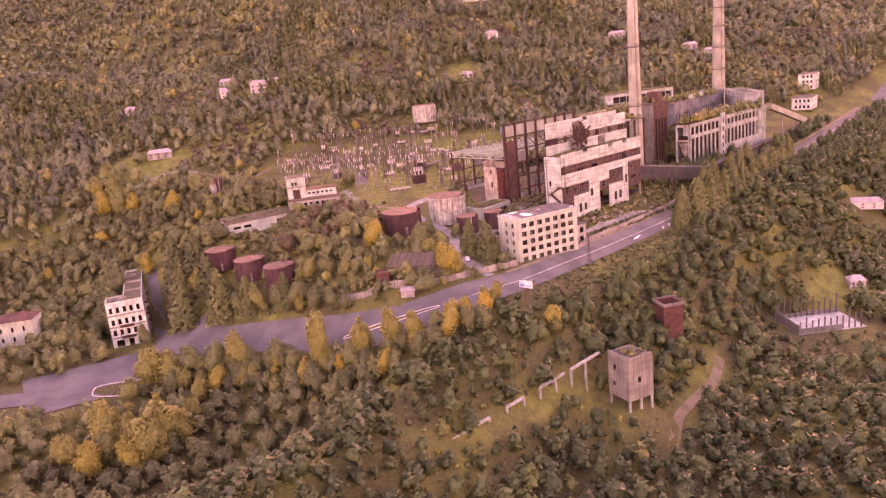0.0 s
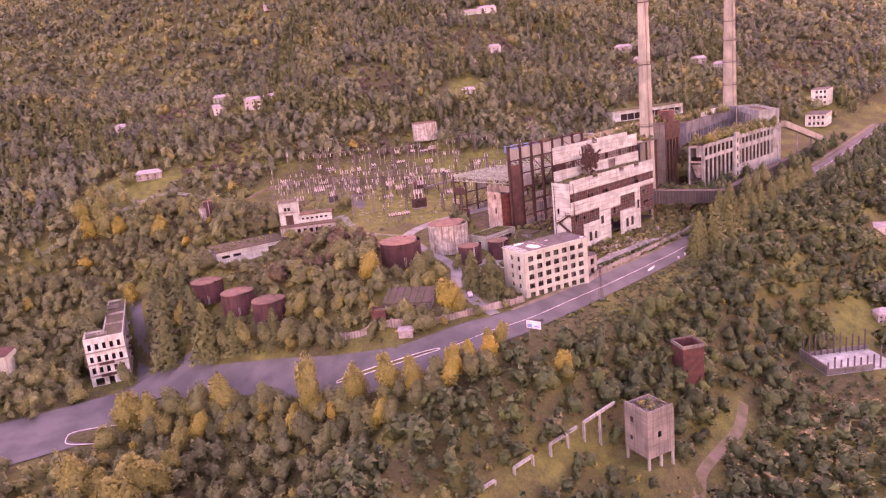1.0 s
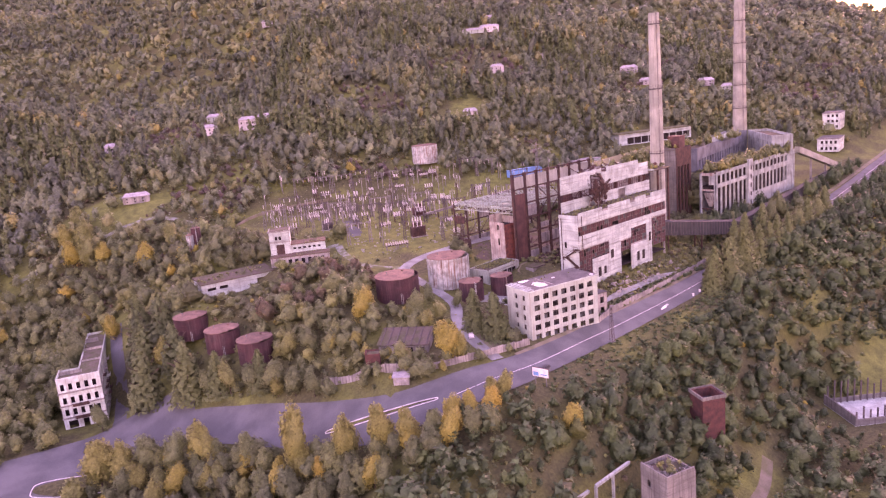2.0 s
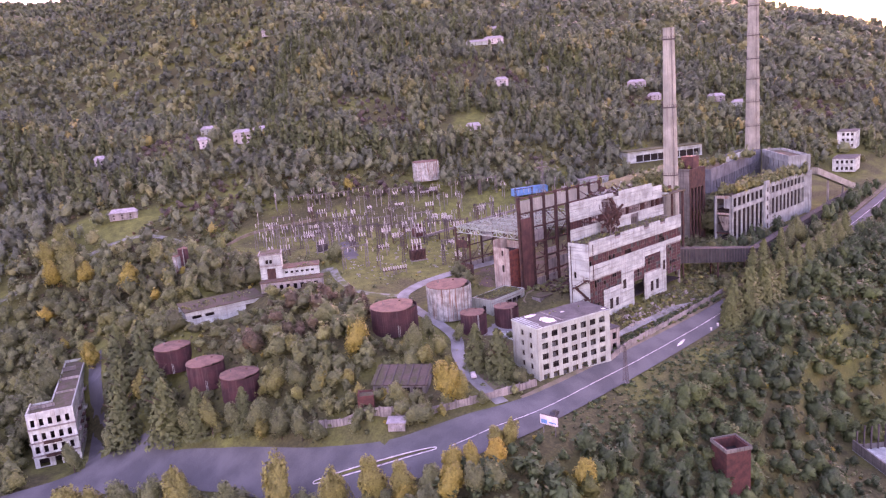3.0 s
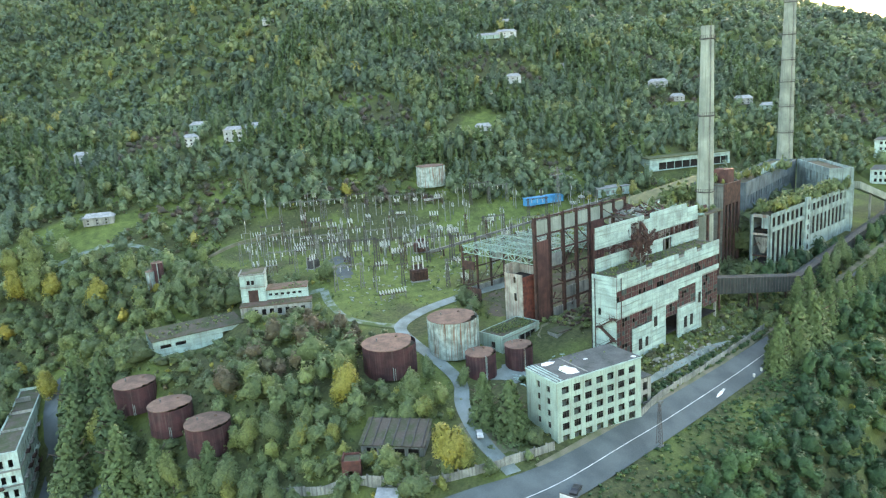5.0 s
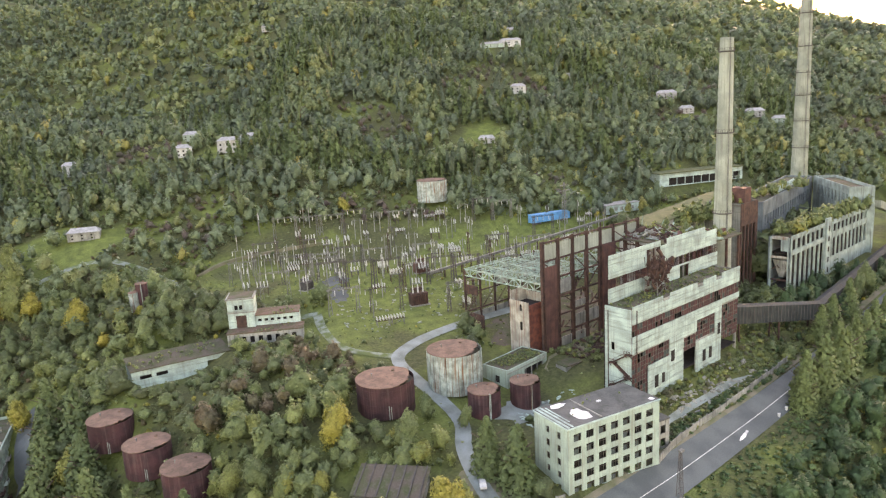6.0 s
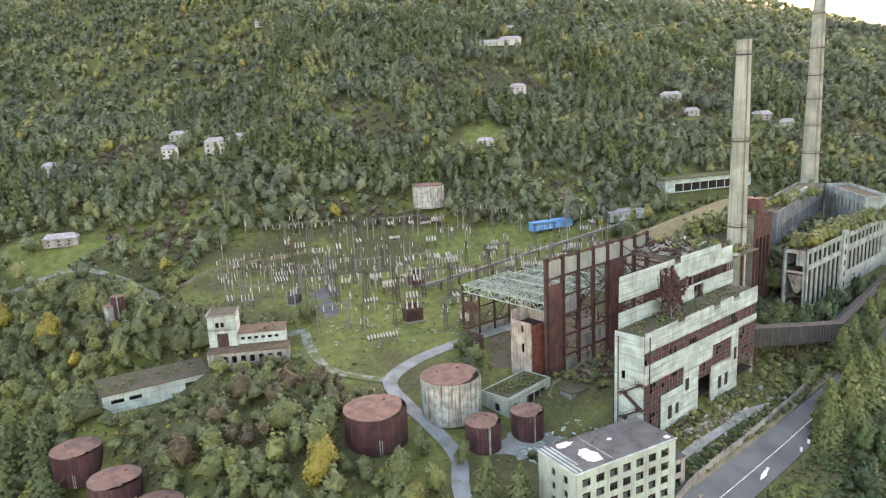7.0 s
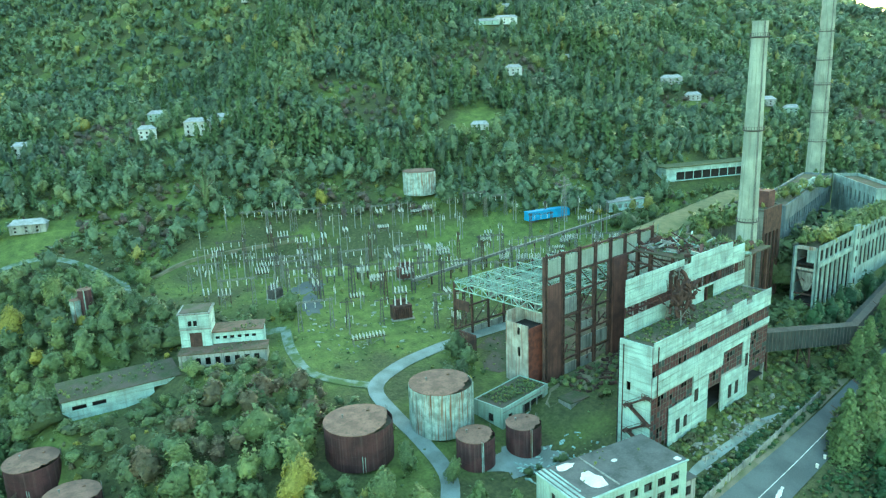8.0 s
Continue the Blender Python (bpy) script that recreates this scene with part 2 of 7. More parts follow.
def ground_material():
    m, n, l = nodes_of("grass_and_scrub")
    p = n["Principled BSDF"]
    geo = n.new("ShaderNodeNewGeometry")
    cols = [((0.084, 0.112, 0.034), (0.138, 0.176, 0.05), 0.25), ((0.055, 0.064, 0.03), (0.09, 0.1, 0.044), 0.7)]
    outs = []
    for a, b, sc in cols:
        t = n.new("ShaderNodeTexNoise")
        t.inputs["Scale"].default_value, t.inputs["Detail"].default_value = sc, 8.0
        l.new(geo.outputs["Position"], t.inputs["Vector"])
        r = n.new("ShaderNodeValToRGB")
        r.color_ramp.elements[0].position, r.color_ramp.elements[1].position = 0.35, 0.65
        r.color_ramp.elements[0].color, r.color_ramp.elements[1].color = (*a, 1), (*b, 1)
        l.new(t.outputs["Fac"], r.inputs["Fac"])
        outs.append(r.outputs["Color"])
    t = n.new("ShaderNodeTexNoise")
    t.inputs["Scale"].default_value, t.inputs["Detail"].default_value = 0.035, 7.0
    l.new(geo.outputs["Position"], t.inputs["Vector"])
    r = n.new("ShaderNodeValToRGB")
    r.color_ramp.elements[0].position, r.color_ramp.elements[1].position = 0.37, 0.55
    lush = n.new("ShaderNodeAttribute")
    lush.attribute_name = "lush"
    low = n.new("ShaderNodeMath")
    low.operation = "MULTIPLY_ADD"
    low.inputs[1].default_value = -0.32
    l.new(lush.outputs["Fac"], low.inputs[0])
    l.new(t.outputs["Fac"], low.inputs[2])
    l.new(low.outputs["Value"], r.inputs["Fac"])
    mx = n.new("ShaderNodeMixRGB")
    l.new(r.outputs["Color"], mx.inputs["Fac"])
    l.new(outs[0], mx.inputs[1])
    l.new(outs[1], mx.inputs[2])
    f = n.new("ShaderNodeTexNoise")
    f.inputs["Scale"].default_value, f.inputs["Detail"].default_value = 1.3, 5.0
    l.new(geo.outputs["Position"], f.inputs["Vector"])
    ov = n.new("ShaderNodeMixRGB")
    ov.blend_type, ov.inputs["Fac"].default_value = "OVERLAY", 0.5
    l.new(mx.outputs["Color"], ov.inputs[1])
    l.new(f.outputs["Fac"], ov.inputs[2])
    l.new(ov.outputs["Color"], p.inputs["Base Color"])
    p.inputs["Roughness"].default_value = 0.95
    p.inputs["Specular IOR Level"].default_value = 0.15
    bp = n.new("ShaderNodeBump")
    bp.inputs["Strength"].default_value, bp.inputs["Distance"].default_value = 0.8, 0.5
    l.new(f.outputs["Fac"], bp.inputs["Height"])
    l.new(bp.outputs["Normal"], p.inputs["Normal"])
    return m


GROUND = ground_material()


# ---- building helpers ----
class Solid:
    """Gathers boxes, bars, tubes and free faces into one mesh."""

    def __init__(self):
        self.v, self.f = [], []

    def add(self, verts, faces):
        k = len(self.v)
        self.v.extend(tuple(p) for p in verts)
        self.f.extend(tuple(k + i for i in q) for q in faces)
        return self

    def box(self, x0, y0, z0, x1, y1, z1):
        return self.add([(x0, y0, z0), (x1, y0, z0), (x1, y1, z0), (x0, y1, z0), (x0, y0, z1), (x1, y0, z1), (x1, y1, z1), (x0, y1, z1)],
                        [(0, 3, 2, 1), (4, 5, 6, 7), (0, 1, 5, 4), (1, 2, 6, 5), (2, 3, 7, 6), (3, 0, 4, 7)])

    def bar(self, a, b, w):
        """A square bar from a to b."""
        a, b = Vector(a), Vector(b)
        d = (b - a).normalized()
        s = d.cross(Vector((0, 0, 1)))
        s = Vector((1, 0, 0)) if s.length < 0.01 else s.normalized()
        u = s.cross(d)
        h = w / 2
        ring = [s * h + u * h, -s * h + u * h, -s * h - u * h, s * h - u * h]
        return self.add([a + r for r in ring] + [b + r for r in ring], [(0, 1, 2, 3), (7, 6, 5, 4), (0, 4, 5, 1), (1, 5, 6, 2), (2, 6, 7, 3), (3, 7, 4, 0)])

    def tube(self, x, y, rings, n=24, cap=True):
        """A turned body: rings of (radius, z) from below upwards."""
        v, f = [], []
        for r, z in rings:
            for i in range(n):
                a = 2 * math.pi * i / n
                v.append((x + r * math.cos(a), y + r * math.sin(a), z))
        for j in range(len(rings) - 1):
            for i in range(n):
                k = (i + 1) % n
                f.append((j * n + i, j * n + k, (j + 1) * n + k, (j + 1) * n + i))
        if cap:
            f.append(tuple(range((len(rings) - 1) * n, len(rings) * n)))
            f.append(tuple(reversed(range(n))))
        return self.add(v, f)

    def lattice(self, x, y, z0, z1, w0, w1, t=0.15, step=2.0):
        """A square lattice mast with four legs and zigzag bracing."""
        n = max(2, int((z1 - z0) / step))
        sq = ((-1, -1), (1, -1), (1, 1), (-1, 1))
        for i in range(n):
            za, zb = z0 + (z1 - z0) * i / n, z0 + (z1 - z0) * (i + 1) / n
            ha, hb = (w0 + (w1 - w0) * i / n) / 2, (w0 + (w1 - w0) * (i + 1) / n) / 2
            for k in range(4):
                (ax, ay), (bx, by) = sq[k], sq[(k + 1) % 4]
                self.bar((x + ax * ha, y + ay * ha, za), (x + ax * hb, y + ay * hb, zb), t)
                self.bar((x + ax * ha, y + ay * ha, za), (x + bx * hb, y + by * hb, zb), t * 0.6)
        return self

    def truss(self, a, b, h, t=0.18, n=10):
        """A flat truss from a to b, with chords h apart."""
        a, b = Vector(a), Vector(b)
        up = Vector((0, 0, h))
        self.bar(a, b, t).bar(a + up, b + up, t)
        for i in range(n):
            p, q = a.lerp(b, i / n), a.lerp(b, (i + 1) / n)
            self.bar(p, p + up, t * 0.7)
            self.bar(p if i % 2 else p + up, q + up if i % 2 else q, t * 0.7)
        self.bar(b, b + up, t * 0.7)
        return self

    def wall(self, length, z0, z1, holes, thick=0.4, axis="x", at=(0.0, 0.0)):
        """An upright wall with openings cut through: holes are (from, to, below, above)."""
        xs = sorted({round(min(length, max(0.0, k)), 3) for h in holes for k in h[:2]} | {0.0, round(length, 3)})
        zs = sorted({round(min(z1, max(z0, k)), 3) for h in holes for k in h[2:]} | {round(z0, 3), round(z1, 3)})
        full = {(i, j) for i in range(len(xs) - 1) for j in range(len(zs) - 1)
                if not any(h[0] < (xs[i] + xs[i + 1]) / 2 < h[1] and h[2] < (zs[j] + zs[j + 1]) / 2 < h[3] for h in holes)}
        ids, verts, faces = {}, [], []

        def corner(i, j, k):
            if (i, j, k) not in ids:
                ids[(i, j, k)] = len(verts)
                d = thick * k
                verts.append((at[0] + xs[i], at[1] + d, zs[j]) if axis == "x" else (at[0] + thick - d, at[1] + xs[i], zs[j]))
            return ids[(i, j, k)]

        for i, j in full:
            a, b, c, d = (i, j), (i + 1, j), (i + 1, j + 1), (i, j + 1)
            faces.append([corner(*p, 0) for p in (a, b, c, d)])
            faces.append([corner(*p, 1) for p in (d, c, b, a)])
            for (p, q), nb in (((a, b), (i, j - 1)), ((b, c), (i + 1, j)), ((c, d), (i, j + 1)), ((d, a), (i - 1, j))):
                if nb not in full:
                    faces.append([corner(*q, 0), corner(*p, 0), corner(*p, 1), corner(*q, 1)])
        return self.add(verts, faces)

    def mesh(self, name, mat):
        me = bpy.data.meshes.new(name)
        me.from_pydata(self.v, [], self.f)
        me.materials.append(mat)
        me.polygons.foreach_set("use_smooth", [True] * len(self.f))
        me.set_sharp_from_angle(angle=0.6)
        return me


def thing(name, x, y, z, rz, label, category, group="", kind=""):
    ob = new(name)
    ob.matrix_world = pose(x, y, z, 0, 0, rz)
    return tagged(ob, label, category, group, kind)


def part(name, data, mat, parent, label=""):
    ob = new(name, data.mesh(name, mat) if isinstance(data, Solid) else data)
    ob.parent = parent
    return tagged(ob, label)


def solo(name, data, mat, label, category, group="", kind=""):
    return tagged(new(name, data.mesh(name, mat) if isinstance(data, Solid) else data), label, category, group, kind)


# ---- the lie of the land ----
def smooth(a, b, x):
    t = min(1.0, max(0.0, (x - a) / (b - a)))
    return t * t * (3 - 2 * t)


# level building grounds: centre, radius, height
PADS = [(168, 338, 17, 11.0), (202, 336, 15, 17.5), (178, 231, 10, 1.5), (318, 121, 20, -42.5), (100, 348, 16, -27.5), (190, 136, 9, -34.5)]


def ground(x, y):
    """Height of the ground: a valley terrace that climbs from the road to the foot of a wooded hill, and a bank down to the river flat."""
    e = y - 198
    z = min(0.155 * e, 24 + 0.03 * (e - 155)) if e > 0 else 0.3 * max(e, -13) + 0.05 * min(0, e + 13)
    z -= 45 * smooth(190, 90, x) * (1 - 0.6 * smooth(380, 520, y)) * smooth(150, 215, y)
    z -= 36 * smooth(180, 120, y)
    z += 0.02 * max(0, min(x, 800) - 300)
    z += 5.5 * smooth(203, 213, y) * (1 - smooth(238, 268, y)) * smooth(252, 268, x) * (1 - smooth(335, 355, x))
    q = (x - 200) * 0.37 + (y - 425) * 0.93
    if q > 0:
        k = math.degrees(math.atan2(y - 60, x - 50))
        top = 118 + 15 * max(0, min(k, 30) - 17) + 330 * smooth(30, 45, k) + 200 * smooth(55, 70, k) - 170 * math.exp(-((k - 74.5) / 2.6) ** 2)
        steep = 0.40 - 0.17 * smooth(60, 76, k)
        z += top * (1 - math.exp(-steep * q / top))
        far = math.hypot(x - 50, y - 60) - (520 + 11.5 * (k - 63))
        z -= 80 * smooth(57, 64, k) * smooth(0, 160, far) * (1 - smooth(220, 800, far))
        z += min(1.0, q / 300) * 16 * (noise.noise(Vector((x / 160, y / 160, 3.1))) + 0.4 * noise.noise(Vector((x / 60, y / 60, 7.7))))
    for px, py, pr, pz in PADS:
        d = math.hypot(x - px, y - py)
        if d < 2 * pr:
            k = 1 - smooth(pr, 2 * pr, d)
            z += k * (pz - z)
    return z


def axis_steps(lo, hi, step, out_lo, out_hi, n):
    mid = list(np.arange(lo, hi + 0.1, step))
    g = [(i / n) ** 2.2 for i in range(1, n + 1)]
    return [lo - (lo - out_lo) * k for k in reversed(g)] + mid + [hi + (out_hi - hi) * k for k in g]


gx = axis_steps(30, 560, 5, -3500, 4200, 34)
gy = axis_steps(90, 640, 5, -3500, 4200, 34)
gv = [(x, y, ground(x, y)) for y in gy for x in gx]
nx = len(gx)
gf = [(j * nx + i, j * nx + i + 1, (j + 1) * nx + i + 1, (j + 1) * nx + i) for j in range(len(gy) - 1) for i in range(nx - 1)]
gm = bpy.data.meshes.new("ground")
gm.from_pydata(gv, [], gf)
at = gm.attributes.new("lush", "FLOAT", "POINT")
MOWN = [(280, 340, 75, 48), (345, 345, 60, 45), (400, 350, 50, 40), (180, 478, 24, 14), (160, 500, 26, 12), (350, 128, 36, 14), (385, 130, 42, 16), (430, 452, 26, 16)]
at.data.foreach_set("value", [min(1.0, sum(max(0.0, 1.4 * (1 - math.hypot((x - a) / c, (y - b) / d))) for a, b, c, d in MOWN)) for x, y, z in gv])
gm.materials.append(GROUND)
gm.polygons.foreach_set("use_smooth", [True] * len(gf))
solo("ground", gm, None, "rough grass and scrub on a valley floor and wooded hill", "ground", kind="structure")


# ---- roads ----
def spline(pts, step=3.0):
    out = []
    for i in range(len(pts) - 1):
        p0, p1, p2, p3 = (Vector(pts[max(0, min(len(pts) - 1, i + k))]) for k in (-1, 0, 1, 2))
        n = max(2, int((p2 - p1).length / step))
        for j in range(n):
            t = j / n
            out.append(0.5 * ((2 * p1) + (p2 - p0) * t + (2 * p0 - 5 * p1 + 4 * p2 - p3) * t * t + (3 * p1 - p0 - 3 * p2 + p3) * t ** 3))
    return out + [Vector(pts[-1])]


def ribbon(pts, width, lift, across=4, shift=0.0, gaps=None):
    """A strip of paving laid over the ground."""
    s, line = Solid(), spline(pts)
    rows = []
    for i, p in enumerate(line):
        d = (line[min(i + 1, len(line) - 1)] - line[max(i - 1, 0)]).normalized()
        nrm = Vector((-d.y, d.x))
        w = width(p) if callable(width) else width
        rows.append([(p + nrm * (shift + w * (k / across - 0.5))) for k in range(across + 1)])
    for i in range(len(rows) - 1):
        if gaps and gaps(i):
            continue
        for k in range(across):
            q = [rows[i][k], rows[i + 1][k], rows[i + 1][k + 1], rows[i][k + 1]]
            s.add([(a.x, a.y, ground(a.x, a.y) + lift) for a in q], [(3, 2, 1, 0)])
    return s


MAIN = [(20, 330), (60, 308), (95, 303), (116, 292), (130, 268), (145, 233), (160, 208.5), (180, 195.5), (205, 191.2), (250, 190.8), (300, 191.6), (350, 193), (420, 197), (520, 205), (700, 225), (1000, 250)]
CENTRE = [(171.4, 197.2), (181.3, 193.8), (203, 190.8), (232, 190.5), (256, 190.4), (300, 191.3), (350, 193), (420, 197), (520, 205), (700, 225)]
INNER = [(196, 200), (200, 216), (208, 232), (217, 243), (221, 258), (223, 272), (227, 286), (240, 292), (256, 294), (274, 294), (300, 292)]
YARD = [(227, 288), (220, 296), (216, 306), (219, 320), (226, 336)]
TRACK = [(188, 116), (199, 121), (208, 125), (222, 126.5), (238, 128), (252, 133)]
LANE = [(226, 336), (214, 352), (203, 372), (197, 400), (200, 421), (190, 447), (176, 462), (150, 470), (110, 478)]
def road_width(p):
    return float(np.interp(p.x, [60, 100, 128, 145, 165, 183, 205, 300, 420], [10, 16, 13, 15, 17, 16, 12.5, 10.5, 9]))


solo("road", ribbon(MAIN, road_width, 0.35, 8), ASPHALT, "worn grey asphalt two-lane road through the valley", "road", kind="structure")
solo("road_marking", ribbon(CENTRE, 0.2, 0.39, 1), PAINT, "white painted centre line on the asphalt", "road marking", kind="structure")
solo("yard_road", ribbon(INNER, 4.7, 0.25, 4), PALE_ROAD, "pale cracked concrete yard road", "road", kind="structure")
solo("yard_lane", ribbon(YARD, 3.4, 0.22, 4), OVERGROWN, "pale concrete lane with grass over its edges", "road", kind="structure")
solo("footpath", ribbon([(255, 201.5), (269, 204.8), (291, 204.9), (304, 205), (318, 203)], 2.6, 0.2, 3), PALE_ROAD, "pale broken concrete path along the boundary wall", "path", kind="structure")
solo("side_street", ribbon([(103, 312), (107, 323), (114, 343), (122, 364), (130, 386)], 5.5, 0.3, 4), ASPHALT, "narrow shaded asphalt street beside the ruined house", "road", kind="structure")
solo("road_verge", ribbon(CENTRE[2:], 2.6, 0.3, 2, 6.9), DIRT, "bare brown earth verge along the asphalt", "verge", kind="structure")
solo("dirt_track", ribbon(TRACK, 3.4, 0.2, 4), DIRT, "rutted pale gravel track", "road", kind="structure")
solo("village_lane", ribbon(LANE, 3.0, 0.2, 3), OVERGROWN, "narrow pale lane beside the switchyard", "road", kind="structure")


# ---- the boiler house ----
def panel_mesh(name, w, h, mat, t=0.3):
    return Solid().box(0.004, 0, 0.045, w - 0.004, t, h - 0.045).mesh(name, mat)


BAY = 8.0
bh = thing("boiler_house", 259.5, 212.3, 0, 0, "derelict boiler house of stained white concrete panels", "industrial building")
FRONT_HOLES = [(0, 64, 28.8, 32.6), (0, 20, 17, 23), (0, 9.8, 3, 17), (28, 36, 3, 21), (36, 48, 18.4, 25.5), (52.5, 64, 3, 26.5)]


def in_hole(x, z, holes):
    return any(a - 0.01 < x < b + 0.01 and c < z < d for a, b, c, d in holes)


shell = Solid()
shell.wall(64, 3, 37.2, FRONT_HOLES, 0.35, "x", (0, 0.3))
part("front_wall", shell, CONCRETE, bh, "grey concrete backing wall with long window openings")
side = Solid().wall(9.5, 3, 37.2, [(6, 7.2, 23.6, 26)], 0.35, "y", (0.0, 0.66))
part("side_wall", side, WHITE_PANEL, bh, "white panel end wall with rusty stairs")
part("end_wall", Solid().wall(9.5, 3, 37.2, [(1, 8, 3, 25)], 0.35, "y", (63.65, 0.66)), CONCRETE, bh)
# Back wall and floors are near-black, with the indoor shade in their colour.
part("back_wall", Solid().wall(64, 3, 36, [(4 + 8 * i, 10 + 8 * i, 4, 14) for i in range(7)], 0.35, "x", (0, 10.2)), INNER_SHADE, bh)
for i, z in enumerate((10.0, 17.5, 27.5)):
    part("floor_slab", Solid().box(0.4, 0.7, z, 63.6, 10.1, z + 0.4), INNER_SHADE, bh)
part("roof", Solid().box(0.36, 0.66, 36.3, 63.64, 10.19, 36.9), OLD_ROOF, bh, "flat roof overgrown with moss and grass")
# facing panels, some of the top course fallen
rng = random.Random(5)
half = panel_mesh("panel", BAY / 2, 1.85, WHITE_PANEL)
rows = [3 + 1.86 * k for k in range(20)]
for bx in range(16):
    for k, z in enumerate(rows):
        x, zc = bx * 4.0, z + 0.93
        if z + 1.9 > 39.3 or in_hole(x + 2, zc, FRONT_HOLES):
            continue
        if k == 18 and (bx in (4, 9) or bx == 12):
            continue
        ob = part("panel", half, None, bh)
        ob.location = (x, -0.02 + rng.uniform(-0.04, 0.04), z)
        ob.rotation_euler = (rng.uniform(-0.006, 0.006), 0, rng.uniform(-0.004, 0.004))
def patchy(i, j):
    return noise.noise(Vector((i * 0.37, j * 0.45, 2.5)))


# ribbon and hall glazing, rusted bars
for x0, x1, z0, z1 in [(0, 64, 28.8, 32.6), (0, 20, 17, 23), (0, 9.8, 8, 17), (28, 36, 16.5, 21), (36, 48, 18.4, 25.5), (52.5, 64, 14, 26.5)]:
    n = max(2, int((x1 - x0) / 1.35))
    m = max(2, int((z1 - z0) / 1.3))
    dx, dz = (x1 - x0) / n, (z1 - z0) / m
    gaps = [(dx * i + (0.16 if i % 3 == 0 else 0.07), dx * (i + 1) - (0.16 if i % 3 == 2 else 0.07), z0 + dz * j + 0.08, z0 + dz * (j + 1) - 0.08) for i in range(n) for j in range(m)]
    g = Solid().wall(x1 - x0, z0, z1, gaps, 0.12, "x", (x0, 0.4))
    win = part("window", g, WIN_FRAME, bh, "pale peeling glazing bars with rusted panes")
    sheet = Solid().box(0.06, 0, 0.06, dx - 0.06, 0.03, dz - 0.06).mesh("pane", WIN_RUST)
    dusty = Solid().box(0.06, 0, 0.06, dx - 0.06, 0.03, dz - 0.06).mesh("pane", GLASS)
    for i in range(n):
        for j in range(m):
            u = rng.random()
            if u < 0.95 and patchy(i, j) > -0.42:
                part("pane", sheet if u < 0.8 else dusty, None, win).location = (x0 + dx * i, 0.45, z0 + dz * j)
# small ground windows in the white infill: slabs with the hole's shade as colour
for x, z, w, h in ((11.5, 9.5, 2.0, 4.0), (15.5, 10.0, 1.6, 3.2), (20.6, 15.5, 2.0, 3.6), (40, 10, 1.8, 4), (44, 10, 1.8, 4), (49.5, 17, 1.6, 4)):
    part("window", Solid().box(x, -0.12, z, x + w, 0.0, z + h), INNER_SHADE, bh, "near-black slab on the wall, painted as a shaded window hole")
# outside stair on the end wall
st = Solid()
zs = 9.0
for k in range(4):
    y0, y1 = (1.2, 6.8) if k % 2 == 0 else (6.8, 1.2)
    st.bar((-0.9, y0, zs), (-0.9, y1, zs + 3.6), 0.4).bar((-0.2, y0, zs), (-0.2, y1, zs + 3.6), 0.4)
    st.bar((-1.0, y0, zs + 1), (-1.0, y1, zs + 4.6), 0.12)
    for i in range(14):
        t = i / 14
        st.box(-1.0, y0 + (y1 - y0) * t - 0.12, zs + 3.6 * t, -0.1, y0 + (y1 - y0) * t + 0.12, zs + 3.6 * t + 0.05)
    st.box(-1.6, y1 - 1.1, zs + 3.45, 0.0, y1 + 1.1, zs + 3.65)
    for yy in (y1 - 1.05, y1 + 1.05):
        st.bar((-1.5, yy, zs + 3.6), (-1.5, yy, zs + 4.8), 0.12).bar((-1.5, yy, zs + 3.5), (-0.1, yy, zs + 2.2), 0.16)
    st.bar((-1.5, y1 - 1.05, zs + 4.8), (-1.5, y1 + 1.05, zs + 4.8), 0.12)
    zs += 3.65
part("stair", st, RUST, bh, "rusty zigzag steel fire stair")
part("downpipe", Solid().bar((1.6, -0.25, 8), (1.6, -0.25, 37), 0.22).bar((-0.25, 8.8, 8), (-0.25, 8.8, 36), 0.2), RUST, bh)

# ---- bunker bay above and behind ----
UP_HOLES = [(0, 65, 41.6, 44.6), (20, 28, 44.0, 50), (40, 46, 36.9, 41)]
ub = Solid().wall(65, 36.9, 44.6, UP_HOLES, 0.35, "x", (2.5, 10.35))
part("bunker_wall", ub, WHITE_PANEL, bh, "stained concrete bunker wall above the lower roof")
for bx in range(16):
    for k in range(4):
        x, z = bx * 4.0, 44.6 + 1.86 * k
        if in_hole(x + 2, z + 0.9, UP_HOLES) or (k == 3 and bx in (7, 14, 15)):
            continue
        ob = part("panel", half, None, bh)
        ob.location = (x + 2.5, 10.3 + rng.uniform(-0.05, 0.05), z)
        ob.rotation_euler = (rng.uniform(-0.01, 0.01), 0, 0)
g = Solid().wall(65, 41.6, 44.6, [(65 / 44 * i + 0.08, 65 / 44 * (i + 1) - 0.08, 41.7 + 1.45 * j, 43.0 + 1.45 * j) for i in range(44) for j in range(2)], 0.12, "x", (2.5, 10.5))
part("window", g, WIN_RUST, bh, "rusty ribbon glazing bars")
# wrecked coal ducts leaning on the roof
for i in range(110):
    a = rng.uniform(0, 6.28)
    c = Vector((22.5 + rng.uniform(-5, 4.5), 6 + rng.uniform(-2.5, 3.0), 38 + rng.uniform(0, 9)))
    d = Vector((rng.uniform(-1, 1), rng.uniform(-0.6, 0.6), rng.uniform(-0.6, 1.4))).normalized() * rng.uniform(1.2, 4)
    part("strut", Solid().bar(c, c + d, rng.choice((0.15, 0.2, 0.3, 0.7))), RUST, bh)
dk, bend = Solid(), []
for k in range(11):
    a = 1.5 - 1.55 * k / 10
    bend.append((24.3 + 2.5 * math.cos(a), 8.0 - 0.2 * k, 43.0 + 7.4 * math.sin(a) - (3.0 if k == 10 else 0)))
